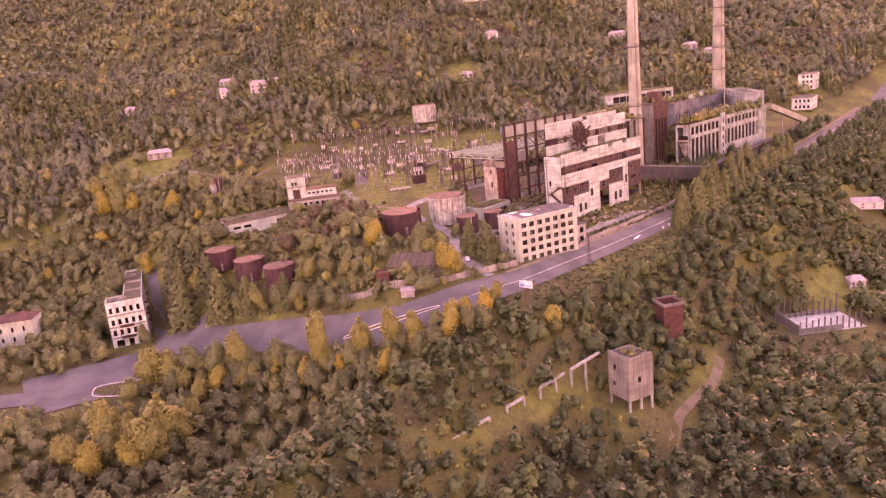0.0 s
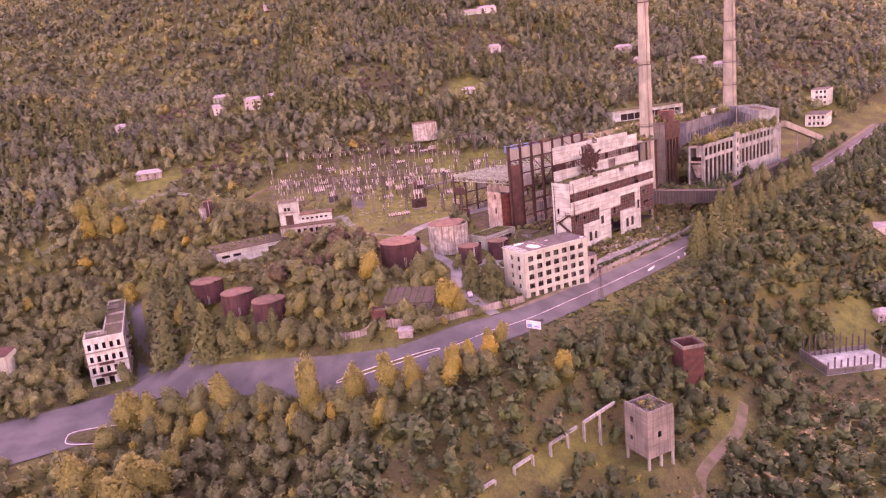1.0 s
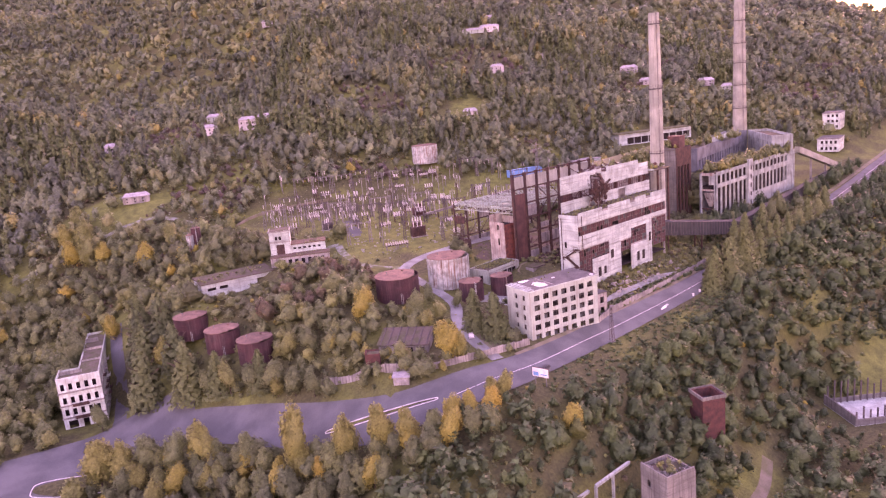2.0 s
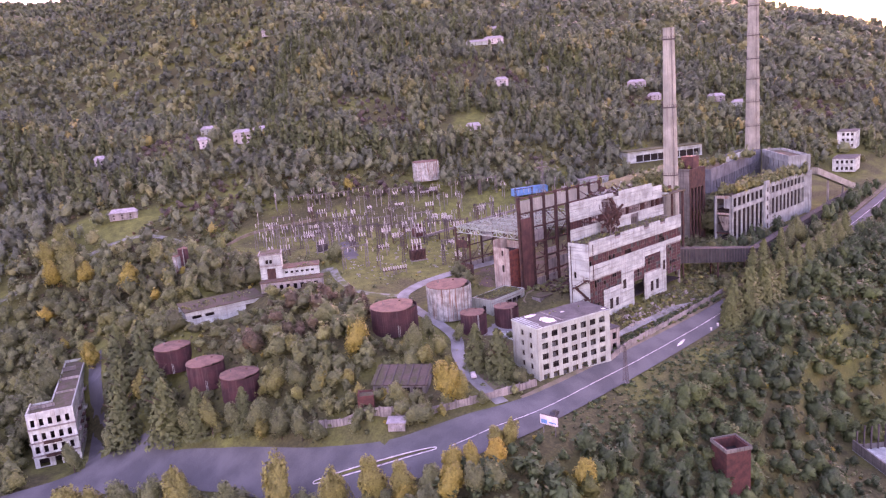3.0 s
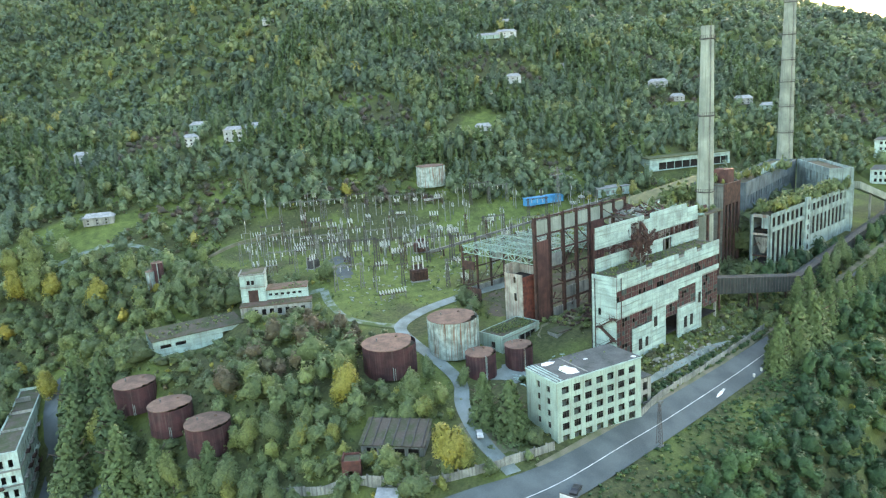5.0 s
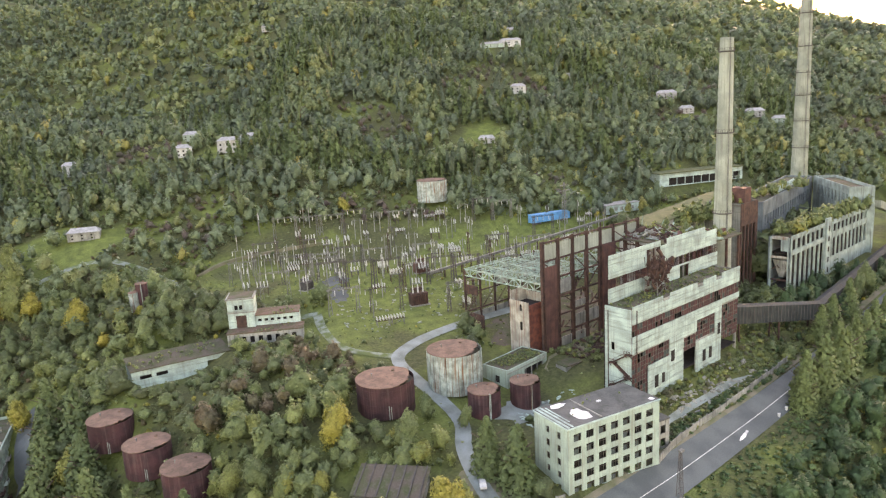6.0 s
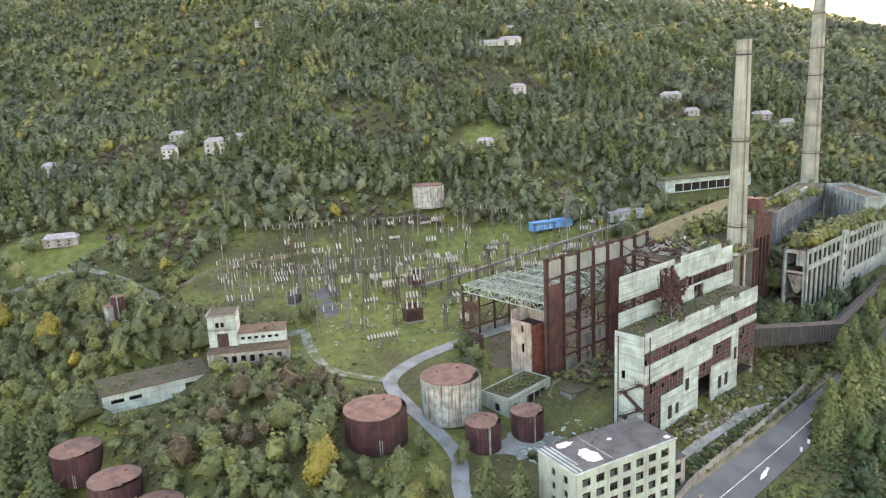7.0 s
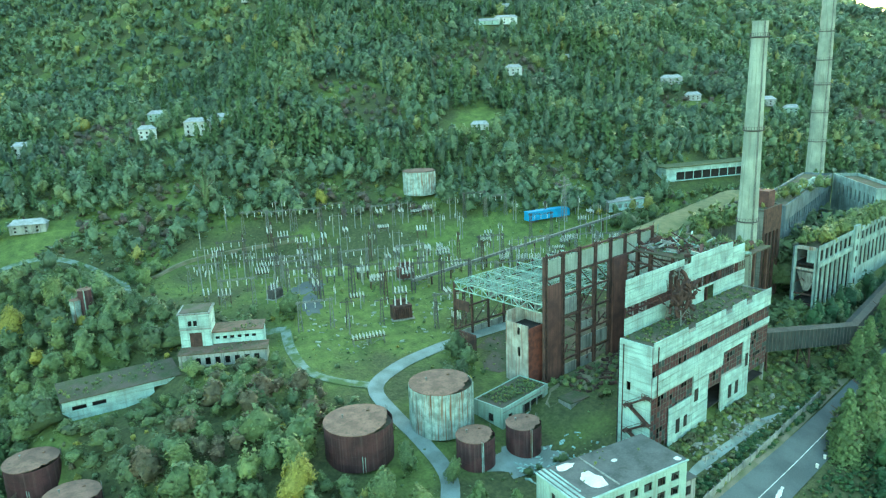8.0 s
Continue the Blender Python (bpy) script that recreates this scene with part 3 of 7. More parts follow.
ring = [(math.cos(q * 0.785) * 0.6, math.sin(q * 0.785) * 0.6) for q in range(8)]
dk.add([(px + ex * 0.8, py + ez, pz + ex * 0.6) for px, py, pz in bend for ex, ez in ring], [(8 * i + q, 8 * i + (q + 1) % 8, 8 * i + 8 + (q + 1) % 8, 8 * i + 8 + q) for i in range(10) for q in range(8)])
part("duct", dk, RUST, bh, "collapsed rusty arched duct")
tk = Solid().tube(21.0, 6.5, [(0.3, 40.5), (1.3, 42.2), (1.4, 42.6), (1.4, 45.2), (1.1, 45.6), (0.5, 46.4), (0.5, 49.0)], 16)
part("cyclone", tk, RUST, bh, "rusty cone-bottomed cyclone drum")
for vx, vz in ((20.2, 49.6), (23.0, 50.8)):
    part("vent_cap", Solid().tube(vx, 7.5, [(0.12, vz - 2.5), (0.12, vz), (0.45, vz + 0.15), (0.4, vz + 0.5), (0.1, vz + 0.65)], 10), GREY_STEEL, bh, "small white vent cap")
lg = Solid().lattice(21.5, 6.5, 36.9, 41, 5.0, 4.0, 0.25, 2)
part("cyclone_stand", lg, GREY_STEEL, bh)

# ---- the open steel frame of the boiler hall ----
fr = thing("steel_frame_hall", 269, 255.5, 0, 0, "bare rusty steel frame of a gutted boiler hall", "steel frame")
for i in range(8):
    x = 8.06 * i
    z0 = ground(269 + x, 255.5) - 0.5
    c = Solid()
    c.box(x - 0.7, -0.5, z0, x - 0.35, 0.5, 51.3).box(x + 0.35, -0.5, z0, x + 0.7, 0.5, 51.3)
    for k in range(20):
        z = z0 + 1 + 2.05 * k
        c.bar((x - 0.5, -0.45, z), (x + 0.5, -0.45, z + 1.6), 0.14)
    part("column", c, RUST, fr)
    if i < 7:
        for z in (16, 23, 30, 37, 43.8, 50.4):
            part("beam", Solid().box(x + 0.5, -0.25, z, x + 7.6, 0.25, z + 0.6), RUST, fr)
        if i in (0, 2, 3, 5):
            part("brace", Solid().bar((x + 0.4, 0, 30.5), (x + 7.6, 0, 37), 0.3), RUST, fr)
            part("brace", Solid().bar((x + 7.6, 0, 37.5), (x + 0.4, 0, 44), 0.3), RUST, fr)
        if i < 7:
            part("wall_panel", Solid().box(x + 0.75, -0.1, 44.6, x + 7.3, 0.15, 49.8), PALE_CONCRETE, fr, "pale stained concrete wall panel")
        if i < 6:
            for z, h in ((37.9, 4.4), (31, 5.0), (24, 2.4), (16.8, 4.5), (9.5, 5.0)):
                if rng.random() < (0.25 if z == 37.9 else 0.62):
                    part("wall_panel", Solid().box(x + 0.75, 0.0, z, x + 7.3, 0.25, z + h), CONCRETE, fr)
part("sheet_wall", Solid().box(0.8, -0.3, 8, 7.6, 0.1, 42), RUST_RED, fr, "rust-red sheet wall")
part("sheet_wall", Solid().box(33, -1.2, 8, 40.6, 0.1, 44.6), RUST_RED, fr, "rust-red sheet wall")
for i in range(5, 8):
    x = 8.06 * i
    c = Solid()
    z0 = ground(269 + x, 240) - 0.5
    c.box(x - 0.35, -16, z0, x + 0.35, -15.3, 44)
    for z in (18, 26, 34, 42):
        c.box(x - 0.2, -15.4, z, x + 0.2, 0, z + 0.5)
        if (i + z) % 3:
            c.bar((x, -15.4, z), (x, 0, z + 7), 0.22)
    part("cross_frame", c, RUST, fr)
for k in range(60):
    x, z, y = rng.uniform(8, 34), rng.uniform(9, 34), rng.uniform(0.6, 7)
    pipe = Solid().bar((x, y, z), (x + rng.uniform(-4, 4), y + rng.uniform(-2, 2), z + rng.uniform(-3, 4)), rng.choice((0.2, 0.3, 0.5)))
    part("boiler_pipe", pipe, RUST, fr)
part("boiler_block", Solid().box(50, -13, 8, 56, -4, 30).box(51, -12, 30, 55, -5, 36), RUST_RED, fr, "rusty boiler casing inside the frame")
# turbine hall roof trusses, mint paint
for i in range(8):
    x = 8.06 * i
    part("roof_truss", Solid().truss((x, 0.6, 33.5), (x, 40, 33.5), 2.6, 0.3, 12), MINT, fr, "mint-green painted lattice roof truss")
for k in range(13):
    y = 1.5 + 3.15 * k
    part("purlin", Solid().truss((0, y, 35.4 + rng.uniform(-0.3, 0.3)), (8.06 * rng.choice((3, 4, 5, 7)), y, 35.4 + rng.uniform(-0.6, 0.3)), 0.9, 0.16, 30), MINT, fr, "mint-green lattice purlin")
for k in range(44):
    a = Vector((rng.uniform(0, 24), rng.uniform(1, 32), rng.uniform(33.5, 36.6)))
    part("wind_brace", Solid().bar(a, a + Vector((rng.uniform(-5, 8), rng.uniform(-2, 8), rng.uniform(-1.6, 0.6))), rng.choice((0.14, 0.2, 0.3))), MINT, fr)
for i in range(8):
    x = 8.06 * i
    z0 = ground(269 + x, 296) - 0.5
    c = Solid().box(x - 0.35, 39.7, z0, x + 0.35, 40.4, 36)
    if i < 7:
        for z in (18.5, 25.5, 32):
            c.box(x, 39.8, z, x + 8, 40.2, z + 0.5)
        c.bar((x, 40, 18), (x + 8, 40, 25.5), 0.2)
    part("column", c, RUST, fr)
for i, z in ((0, 12), (1, 12), (2, 12), (3, 12), (4, 12), (5, 12), (6, 12), (2, 26), (4, 26), (5, 26), (6, 26)):
    part("wall_panel", Solid().box(8.06 * i + 0.5, 40.1, z, 8.06 * i + 7.6, 40.4, z + 5.5), CONCRETE, fr)
part("wall_panel", Solid().box(-0.2, 30, 13.5, 0.2, 39.5, 19), RUST, fr, "rusty end panel")
part("wall_panel", Solid().box(-0.2, 33, 26.5, 0.2, 39.5, 30), RUST, fr, "rusty end panel")

# concrete stair tower in front of the frame
tw = thing("stair_tower", 264.5, 258.5, 7.5, 0, "bare stained concrete stair tower with a red brick flank", "tower")
part("wall", Solid().wall(9, -5, 22.5, [(3, 4.2, 12, 15), (3.2, 4.2, 19, 21.4)], 0.35, "y", (0, 0)), STAINED, tw)
part("brick_wall", Solid().wall(8.5, -5, 21.5, [], 0.35, "x", (0.35, 0)), BRICK, tw, "red brick flank with white stains")
part("back_wall", Solid().box(0.35, 8.65, -5, 8.85, 9, 25.5).box(8.5, 0.35, -5, 8.85, 8.65, 24), STAINED, tw)
part("roof_slab", Solid().box(0.4, 0.4, 20.4, 8.5, 8.6, 20.8), INNER_SHADE, tw)

# low pump house with an overgrown roof
lb = thing("pump_house", 242.9, 248.6, 7.5, 5, "low concrete pump house with an overgrown flat roof", "building")
part("wall", Solid().wall(21.5, 0, 6.6, [(9, 19.5, 1, 4.4), (2.5, 4.5, 1, 4)], 0.4, "x", (0, 0)).wall(9.8, 0, 6.6, [(3, 5, 1.5, 4)], 0.4, "y", (0, 0.4)).wall(9.8, 0, 6.6, [], 0.4, "y", (21.1, 0.4)).box(0, 10.2, 0, 21.5, 10.6, 6.6), CREAM, lb)
part("roof", Solid().box(0.4, 0.4, 6.0, 21.1, 10.2, 6.4), OLD_ROOF, lb, "mossy roof slab behind a parapet")
for x in (9.6, 12.8, 16.0, 19.0):
    part("pillar", Solid().box(x, 0.05, 1, x + 0.4, 0.35, 4.4), CONCRETE, lb)
part("cornice", Solid().box(-0.15, -0.15, 5.3, 21.65, -0.004, 5.6), CONCRETE, lb)
# Added near-black box: stands for the shade inside the pump house.
part("dark_room", Solid().box(0.6, 1.2, 0, 20.9, 10.0, 5.3), INNER_SHADE, lb)
an = thing("concrete_shed", 262, 240, 8.5, -6, "small flat-roofed concrete shed", "shed")
part("wall", Solid().wall(7, 0, 3.4, [(2, 5, 0, 2.4)], 0.3, "x", (0, 0)).box(0, 0.3, 0, 0.3, 5, 3.4).box(6.7, 0.3, 0, 7, 5, 3.4).box(0.3, 4.7, 0, 6.7, 5, 3.4), CONCRETE, an)
part("roof", Solid().box(-0.3, -0.3, 3.4, 7.3, 5.3, 3.7), OLD_ROOF, an)
# Small shed filled the same way, its inner shade painted on a box.
part("dark_room", Solid().box(0.4, 1.0, 0, 6.6, 4.6, 3.3), INNER_SHADE, an)


# ---- chimneys ----
def chimney(x, y, z0, z1, r0, r1, bands, label):
    c = thing("chimney", x, y, 0, 0, label, "chimney", "power station chimneys")
    rings = []
    n = 18
    for k in range(n + 1):
        t = k / n
        rings.append((r0 + (r1 - r0) * t, z0 + (z1 - z0) * t))
    s = Solid().tube(0, 0, rings, 32, False)
    s.tube(0, 0, [(r1 - 0.5, z1 - 6), (r1 - 0.5, z1)], 32, False)
    part("shaft", s, PALE_CONCRETE, c, "pale tapering concrete shaft with dark soot stains")
    for z in bands:
        t = (z - z0) / (z1 - z0)
        r = r0 + (r1 - r0) * t
        b = Solid().tube(0, 0, [(r + 0.05, z - 0.5), (r + 0.5, z - 0.3), (r + 0.5, z), (r + 0.05, z)], 32, False)
        rail = Solid()
        for i in range(24):
            a = 2 * math.pi * i / 24
            a2 = 2 * math.pi * (i + 1) / 24
            px, py = (r + 0.45) * math.cos(a), (r + 0.45) * math.sin(a)
            qx, qy = (r + 0.45) * math.cos(a2), (r + 0.45) * math.sin(a2)
            rail.bar((px, py, z), (px, py, z + 1.1), 0.09).bar((px, py, z + 1.1), (qx, qy, z + 1.1), 0.08)
        part("railing", rail, DARK_STEEL, part("gallery", b, DARK_STEEL, c, "dark rusty inspection gallery"))
    ld = Solid()
    a = radians(235)
    for k in range(n * 4):
        t0 = k / (n * 4)
        t1 = (k + 1) / (n * 4)
        ra, rb = r0 + (r1 - r0) * t0 + 0.3, r0 + (r1 - r0) * t1 + 0.3
        for da in (-0.05, 0.05):
            ld.bar((ra * math.cos(a + da), ra * math.sin(a + da), z0 + (z1 - z0) * t0), (rb * math.cos(a + da), rb * math.sin(a + da), z0 + (z1 - z0) * t1), 0.1)
    part("ladder", ld, DARK_STEEL, c)
    return c


chimney(359, 238, 3, 118, 4.0, 2.55, (50, 82, 113), "tall pale concrete chimney beside the boiler house")
chimney(568, 297, 15, 152, 5.4, 3.4, (57, 74, 90, 104, 120, 140), "tall pale concrete chimney at the foot of the wooded hill")

# ---- second hall with tall pilasters ----
h2 = thing("bunker_hall", 400.5, 228, 0, 1.5, "derelict concrete hall with tall pilasters and trees on its roof", "industrial building")
holes = [(0.9 + 5.2 * i, 5.0 + 5.2 * i, 7, 25.2) for i in range(7)] + [(1.0 + 5.2 * i, 4.9 + 5.2 * i, 27.5, 32) for i in range(7)]
holes += [(42.9 + 5.2 * i, 46.8 + 5.2 * i, 16, 25) for i in range(12)] + [(42.9 + 5.2 * i, 46.8 + 5.2 * i, 28, 31.7) for i in range(12)]
part("front_wall", Solid().wall(106, 2, 34, holes, 0.35, "x", (0, 0)), PALE_HALL, h2, "pale pilastered wall with tall empty windows")
for i in range(8):
    part("pilaster", Solid().box(-0.2 + 5.2 * i, -0.35, 2, 0.8 + 5.2 * i, 0, 25.4), PALE_HALL, h2)
    part("fin", Solid().box(0.0 + 5.2 * i, -0.2, 27.2, 0.9 + 5.2 * i, 0, 33 + rng.uniform(-0.6, 0.8)), PALE_HALL, h2)
for i in range(13):
    part("fin", Solid().box(42.0 + 5.2 * i, -0.2, 16, 42.8 + 5.2 * i, 0, 33 + rng.uniform(-0.6, 0.8)), PALE_HALL, h2)
part("string_course", Solid().box(-0.4, -0.45, 25.4, 37.5, 0, 27.2), PALE_HALL, h2, "pale concrete band between the window rows")
part("stair_pier", Solid().box(37.5, -1.2, 2, 42.5, 0, 36), PALE_HALL, h2, "pale stair pier with small windows")
# Near-black slabs on the pier: shade of its small windows put into colour.
for z in (10, 15, 20, 25, 30):
    part("window", Solid().box(39.2, -1.3, z, 40.6, -1.2, z + 2.4), INNER_SHADE, h2)
# the broken end: corner posts, beams and a coal hopper in the open bay
for y in (0.8, 8.5):
    part("corner_post", Solid().box(0, y, 2, 0.9, y + 0.8, 33), PALE_HALL, h2)
for z, hh in ((9.2, 0.7), (13.4, 0.6), (23.6, 0.9), (32, 1.4)):
    part("end_beam", Solid().box(0.05, 1.6, z, 0.75, 8.5, z + hh), STAINED if z > 20 else RUST, h2)
part("hopper", Solid().add([(1.2, 1.8, 22.5), (6, 1.8, 22.5), (6, 8.3, 22.5), (1.2, 8.3, 22.5), (2.8, 4.2, 14.5), (4.2, 4.2, 14.5), (4.2, 5.9, 14.5), (2.8, 5.9, 14.5)], [(0, 1, 2, 3), (0, 4, 5, 1), (1, 5, 6, 2), (2, 6, 7, 3), (3, 7, 4, 0), (7, 6, 5, 4)]), CONCRETE, h2, "grey concrete coal hopper")
for k in range(14):
    z = rng.uniform(6, 30)
    a = Vector((rng.uniform(0.2, 1.0), rng.uniform(1.4, 8.4), z))
    part("strut", Solid().bar(a, a + Vector((rng.uniform(-0.3, 1.5), rng.uniform(-3, 3), rng.uniform(-3, 2))), rng.choice((0.12, 0.2, 0.3))), RUST, h2)
part("end_parapet", Solid().box(0, 1.6, 27, 0.5, 4.5, 32), PALE_HALL, h2)
part("back_wall", Solid().box(0, 9.3, 2, 106, 9.9, 33), BLUE_GREY, h2)
for z in (10, 25.5):
    part("floor_slab", Solid().box(0.9, 0.9, z, 105, 9.2, z + 0.5), INNER_SHADE, h2)
# Added wall close behind the slots, near-black to stand for the shade inside.
part("inner_wall", Solid().box(7, 2.2, 3, 104, 2.5, 31.5), INNER_SHADE, h2)
part("roof", Solid().box(0.7, 0.8, 32.0, 105, 9.3, 32.5), OLD_ROOF, h2, "roof slab covered in young trees")
h3 = thing("coal_bunker_block", 391, 246, 0, 1.5, "dark rusty bunker block with a broken concrete roof structure", "industrial building")
part("wall", Solid().wall(16, 3, 48, [(1 + 3.5 * i, 3.2 + 3.5 * i, 8, 38) for i in range(4)], 0.6, "x", (0, 0)), RUST, h3, "rusty frame wall with tall slots")
part("side_wall", Solid().box(0, 0.6, 3, 0.6, 16.6, 48), HALL_CONCRETE, h3)
part("back_wall", Solid().box(0, 16.6, 3, 16, 17.2, 48), HALL_CONCRETE, h3)
part("side_wall", Solid().box(15.4, 0.6, 3, 16, 16.6, 48), HALL_CONCRETE, h3)
part("roof", Solid().box(0, 0.6, 47, 16, 16.6, 47.5), OLD_ROOF, h3)
part("roof_house", Solid().box(7, 2, 47.5, 13, 9, 54), RUST_RED, h3, "rusty roof house")
h4 = thing("coal_bunker_wing", 424, 252, 0, 11.0, "long blue-grey concrete wing behind the hall court", "industrial building")
part("front_wall", Solid().wall(106, 5, 44, [(3 + 5 * i, 6 + 5 * i, 10, 26) for i in range(20)] + [(3.4 + 5 * i, 5.6 + 5 * i, 32, 37) for i in range(20)], 0.7, "x", (0, 0)), BLUE_GREY, h4)
part("end_wall", Solid().box(0, 0.7, 5, 0.7, 14, 44), BLUE_GREY, h4)
part("end_wall", Solid().box(105.3, 0.7, 5, 106, 14, 44), BLUE_GREY, h4)
part("back_wall", Solid().box(0, 14, 5, 106, 14.7, 44), BLUE_GREY, h4)
# Added near-black wall: gives the wing's windows their shade.
part("inner_wall", Solid().box(1, 5, 5, 105, 5.3, 42), INNER_SHADE, h4)
part("roof", Solid().box(0.7, 0.7, 42.5, 105.3, 14, 43), OLD_ROOF, h4)
for i in range(12):
    part("clerestory_panel", Solid().box(30 + 4 * i, 3, 43, 33 + 4 * i, 4, 46.0), WHITE_PANEL, h4, "broken white clerestory panel")
h5 = thing("cross_wing", 490, 238, 0, 41, "pale concrete cross wing closing the court", "industrial building")
part("front_wall", Solid().wall(52, 8, 44, [(2 + 5 * i, 4 + 5 * i, 34, 40) for i in range(9)], 0.6, "x", (0, -0.6)), PALE_HALL, h5)
part("end_wall", Solid().box(0, -12, 8, 0.6, -0.6, 44), PALE_HALL, h5)
part("end_wall", Solid().box(51.4, -12, 8, 52, -0.6, 44), PALE_HALL, h5)
part("back_wall", Solid().box(0, -12.6, 8, 52, -12, 44), PALE_HALL, h5)
# Same added backing here, shade painted into its colour.
part("inner_wall", Solid().box(1, -5, 8, 51, -4.7, 42), INNER_SHADE, h5)
part("roof", Solid().box(0.6, -12, 42, 51.4, -0.6, 42.5), OLD_ROOF, h5)

# turbine hall roof running on behind the frame
th = thing("turbine_hall", 340, 260, 0, 8.5, "long turbine hall with a mossy barrel-backed roof", "industrial building")
part("front_wall", Solid().wall(98, 8, 44.5, [(2 + 6 * i, 6 + 6 * i, 14, 26) for i in range(16)], 0.5, "x", (0, 0)), CONCRETE, th)
part("side_wall", Solid().box(0, 0.5, 8, 0.5, 12.5, 44.5), CONCRETE, th)
part("side_wall", Solid().box(97.5, 0.5, 8, 98, 12.5, 44.5), CONCRETE, th)
part("back_wall", Solid().box(0, 12.5, 8, 98, 13, 44.5), CONCRETE, th)
arch = [(-0.6 + 14.2 * k / 8, 44.6 + 1.7 * math.sin(math.pi * k / 8)) for k in range(9)]
n = len(arch)
part("roof", Solid().add([(x, y, z) for x in (-1.0, 99.0) for y, z in arch] + [(x, y, z - 0.4) for x in (-1.0, 99.0) for y, z in arch], [(k, n + k, n + k + 1, k + 1) for k in range(n - 1)] + [(2 * n + k, 2 * n + k + 1, 3 * n + k + 1, 3 * n + k) for k in range(n - 1)] + [tuple(range(n)) + tuple(range(3 * n - 1, 2 * n - 1, -1)), tuple(range(2 * n - 1, n - 1, -1)) + tuple(range(3 * n, 4 * n))]), MOSS_ROOF, th, "olive mossy barrel roof")
by = thing("boiler_bay", 334, 257, 0, 0, "collapsed boiler bay heaped with rusty wreckage and shrubs", "industrial building")
part("bay_roof", Solid().box(-20, -33, 44.4, 14, 0.4, 44.85), OLD_ROOF, by, "broken roof deck over the boiler bay")
for bx_, by_ in ((-19, -32), (-19, -16), (-8, -32), (-8, -16), (4, -32), (4, -16), (13, -32), (13, -16)):
    part("column", Solid().box(bx_ - 0.4, by_ - 0.4, 6, bx_ + 0.4, by_ + 0.4, 44.4), RUST, by)
wreck = random.Random(8)
for k in range(130):
    a = Vector((wreck.uniform(-20, 2), wreck.uniform(-30, -1), 45 + wreck.uniform(0, 1.5)))
    d = Vector((wreck.uniform(-1, 1), wreck.uniform(-1, 1), wreck.uniform(-0.15, 0.5))).normalized() * wreck.uniform(1.5, 6)
    part("wreckage", Solid().bar(a, a + d, wreck.choice((0.2, 0.3, 0.5, 1.0))), wreck.choice((RUST, RUST, RUST_RED, CONCRETE, MINT)), by)
sw = thing("store_shed", 437, 344, ground(437, 344) - 0.5, -14, "low white store shed behind the turbine hall", "shed")
part("wall", Solid().wall(24, 0, 5, [(2 + 4 * i, 4.4 + 4 * i, 1.5, 3.6) for i in range(5)], 0.3, "x", (-12, -4)), WHITE_PANEL, sw)
part("wall", Solid().box(-12, -3.7, 0, 12, 4, 4.8), CONCRETE, sw)
part("roof", Solid().box(-12.5, -4.6, 5, 12.5, 4.5, 5.4), SLATE, sw)

# ---- conveyor galleries ----
def gallery(name, x, y, rz, length, top0, top1, high, half_w, rib_gap, legs, label):
    """A covered conveyor on trestles, its top running from top0 to top1."""
    o = thing(name, x, y, 0, rz, label, "conveyor", "conveyor galleries")
    a, b, w = top0 - high, top1 - high, half_w
    s = Solid().add([(0, -w, a), (length, -w, b), (length, w, b), (0, w, a), (0, -w, top0), (length, -w, top1), (length, w, top1), (0, w, top0), (0, 0, top0 + 0.8), (length, 0, top1 + 0.8)],
                    [(0, 3, 2, 1), (0, 1, 5, 4), (3, 7, 6, 2), (4, 5, 9, 8), (7, 8, 9, 6), (0, 4, 8, 7, 3), (1, 2, 6, 9, 5)])
    part("housing", s, GREEN_SHEET, o)
    k = 0.4
    while k < length:
        z = a + (b - a) * k / length
        part("rib", Solid().box(k, -w - 0.12, z + 0.1, k + 0.25, -w, z + high - 0.1), DARK_STEEL, o)
        k += rib_gap
    for t in legs:
        u = length * t
        z = a + (b - a) * t
        wx, wy = x + u * math.cos(radians(rz)), y + u * math.sin(radians(rz))
        g = ground(wx, wy) - 0.5
        for sgn in (-1, 1):
            part("leg", Solid().bar((u, sgn * w, g), (u, sgn * (w - 0.3), z + 0.3), 0.5), RUST, o)
        part("leg_brace", Solid().bar((u, -w, g + 1), (u, w - 0.3, z), 0.22), RUST, o)
    return o


gallery("conveyor_bridge", 325, 217.5, -11, 55, 22.3, 13.0, 6.5, 2.2, 2.0, (0.08, 0.5, 0.94), "grey-green corrugated conveyor bridge on steel legs")
gallery("conveyor_gallery", 379, 207.4, 6.4, 198, 12.6, 13.2, 5.5, 2.2, 3.0, [0.03 + 0.105 * i for i in range(10)], "long corrugated conveyor gallery on trestles")
c3 = thing("inclined_conveyor", 516, 233, 0, -8, "white inclined conveyor bridge between two halls", "conveyor")
part("housing", Solid().add([(0, -2, 30), (46, -2, 14), (46, 2, 14), (0, 2, 30), (0, -2, 34), (46, -2, 18), (46, 2, 18), (0, 2, 34)], [(0, 3, 2, 1), (4, 5, 6, 7), (0, 1, 5, 4), (2, 3, 7, 6), (0, 4, 7, 3), (1, 2, 6, 5)]), PALE_CONCRETE, c3)
for x, z in ((16, 25), (34, 18)):
    part("leg", Solid().bar((x, 0, 3), (x, 0, z), 1.0), CONCRETE, c3)


# ---- office block ----
def window_unit(w, h, bars=2):
    g = w / bars
    gaps = [(g * i + 0.05, g * (i + 1) - 0.05, lo, hi) for i in range(bars) for lo, hi in ((0.07, h * 0.66), (h * 0.7, h - 0.07))]
    return Solid().wall(w, 0, h, gaps, 0.1)


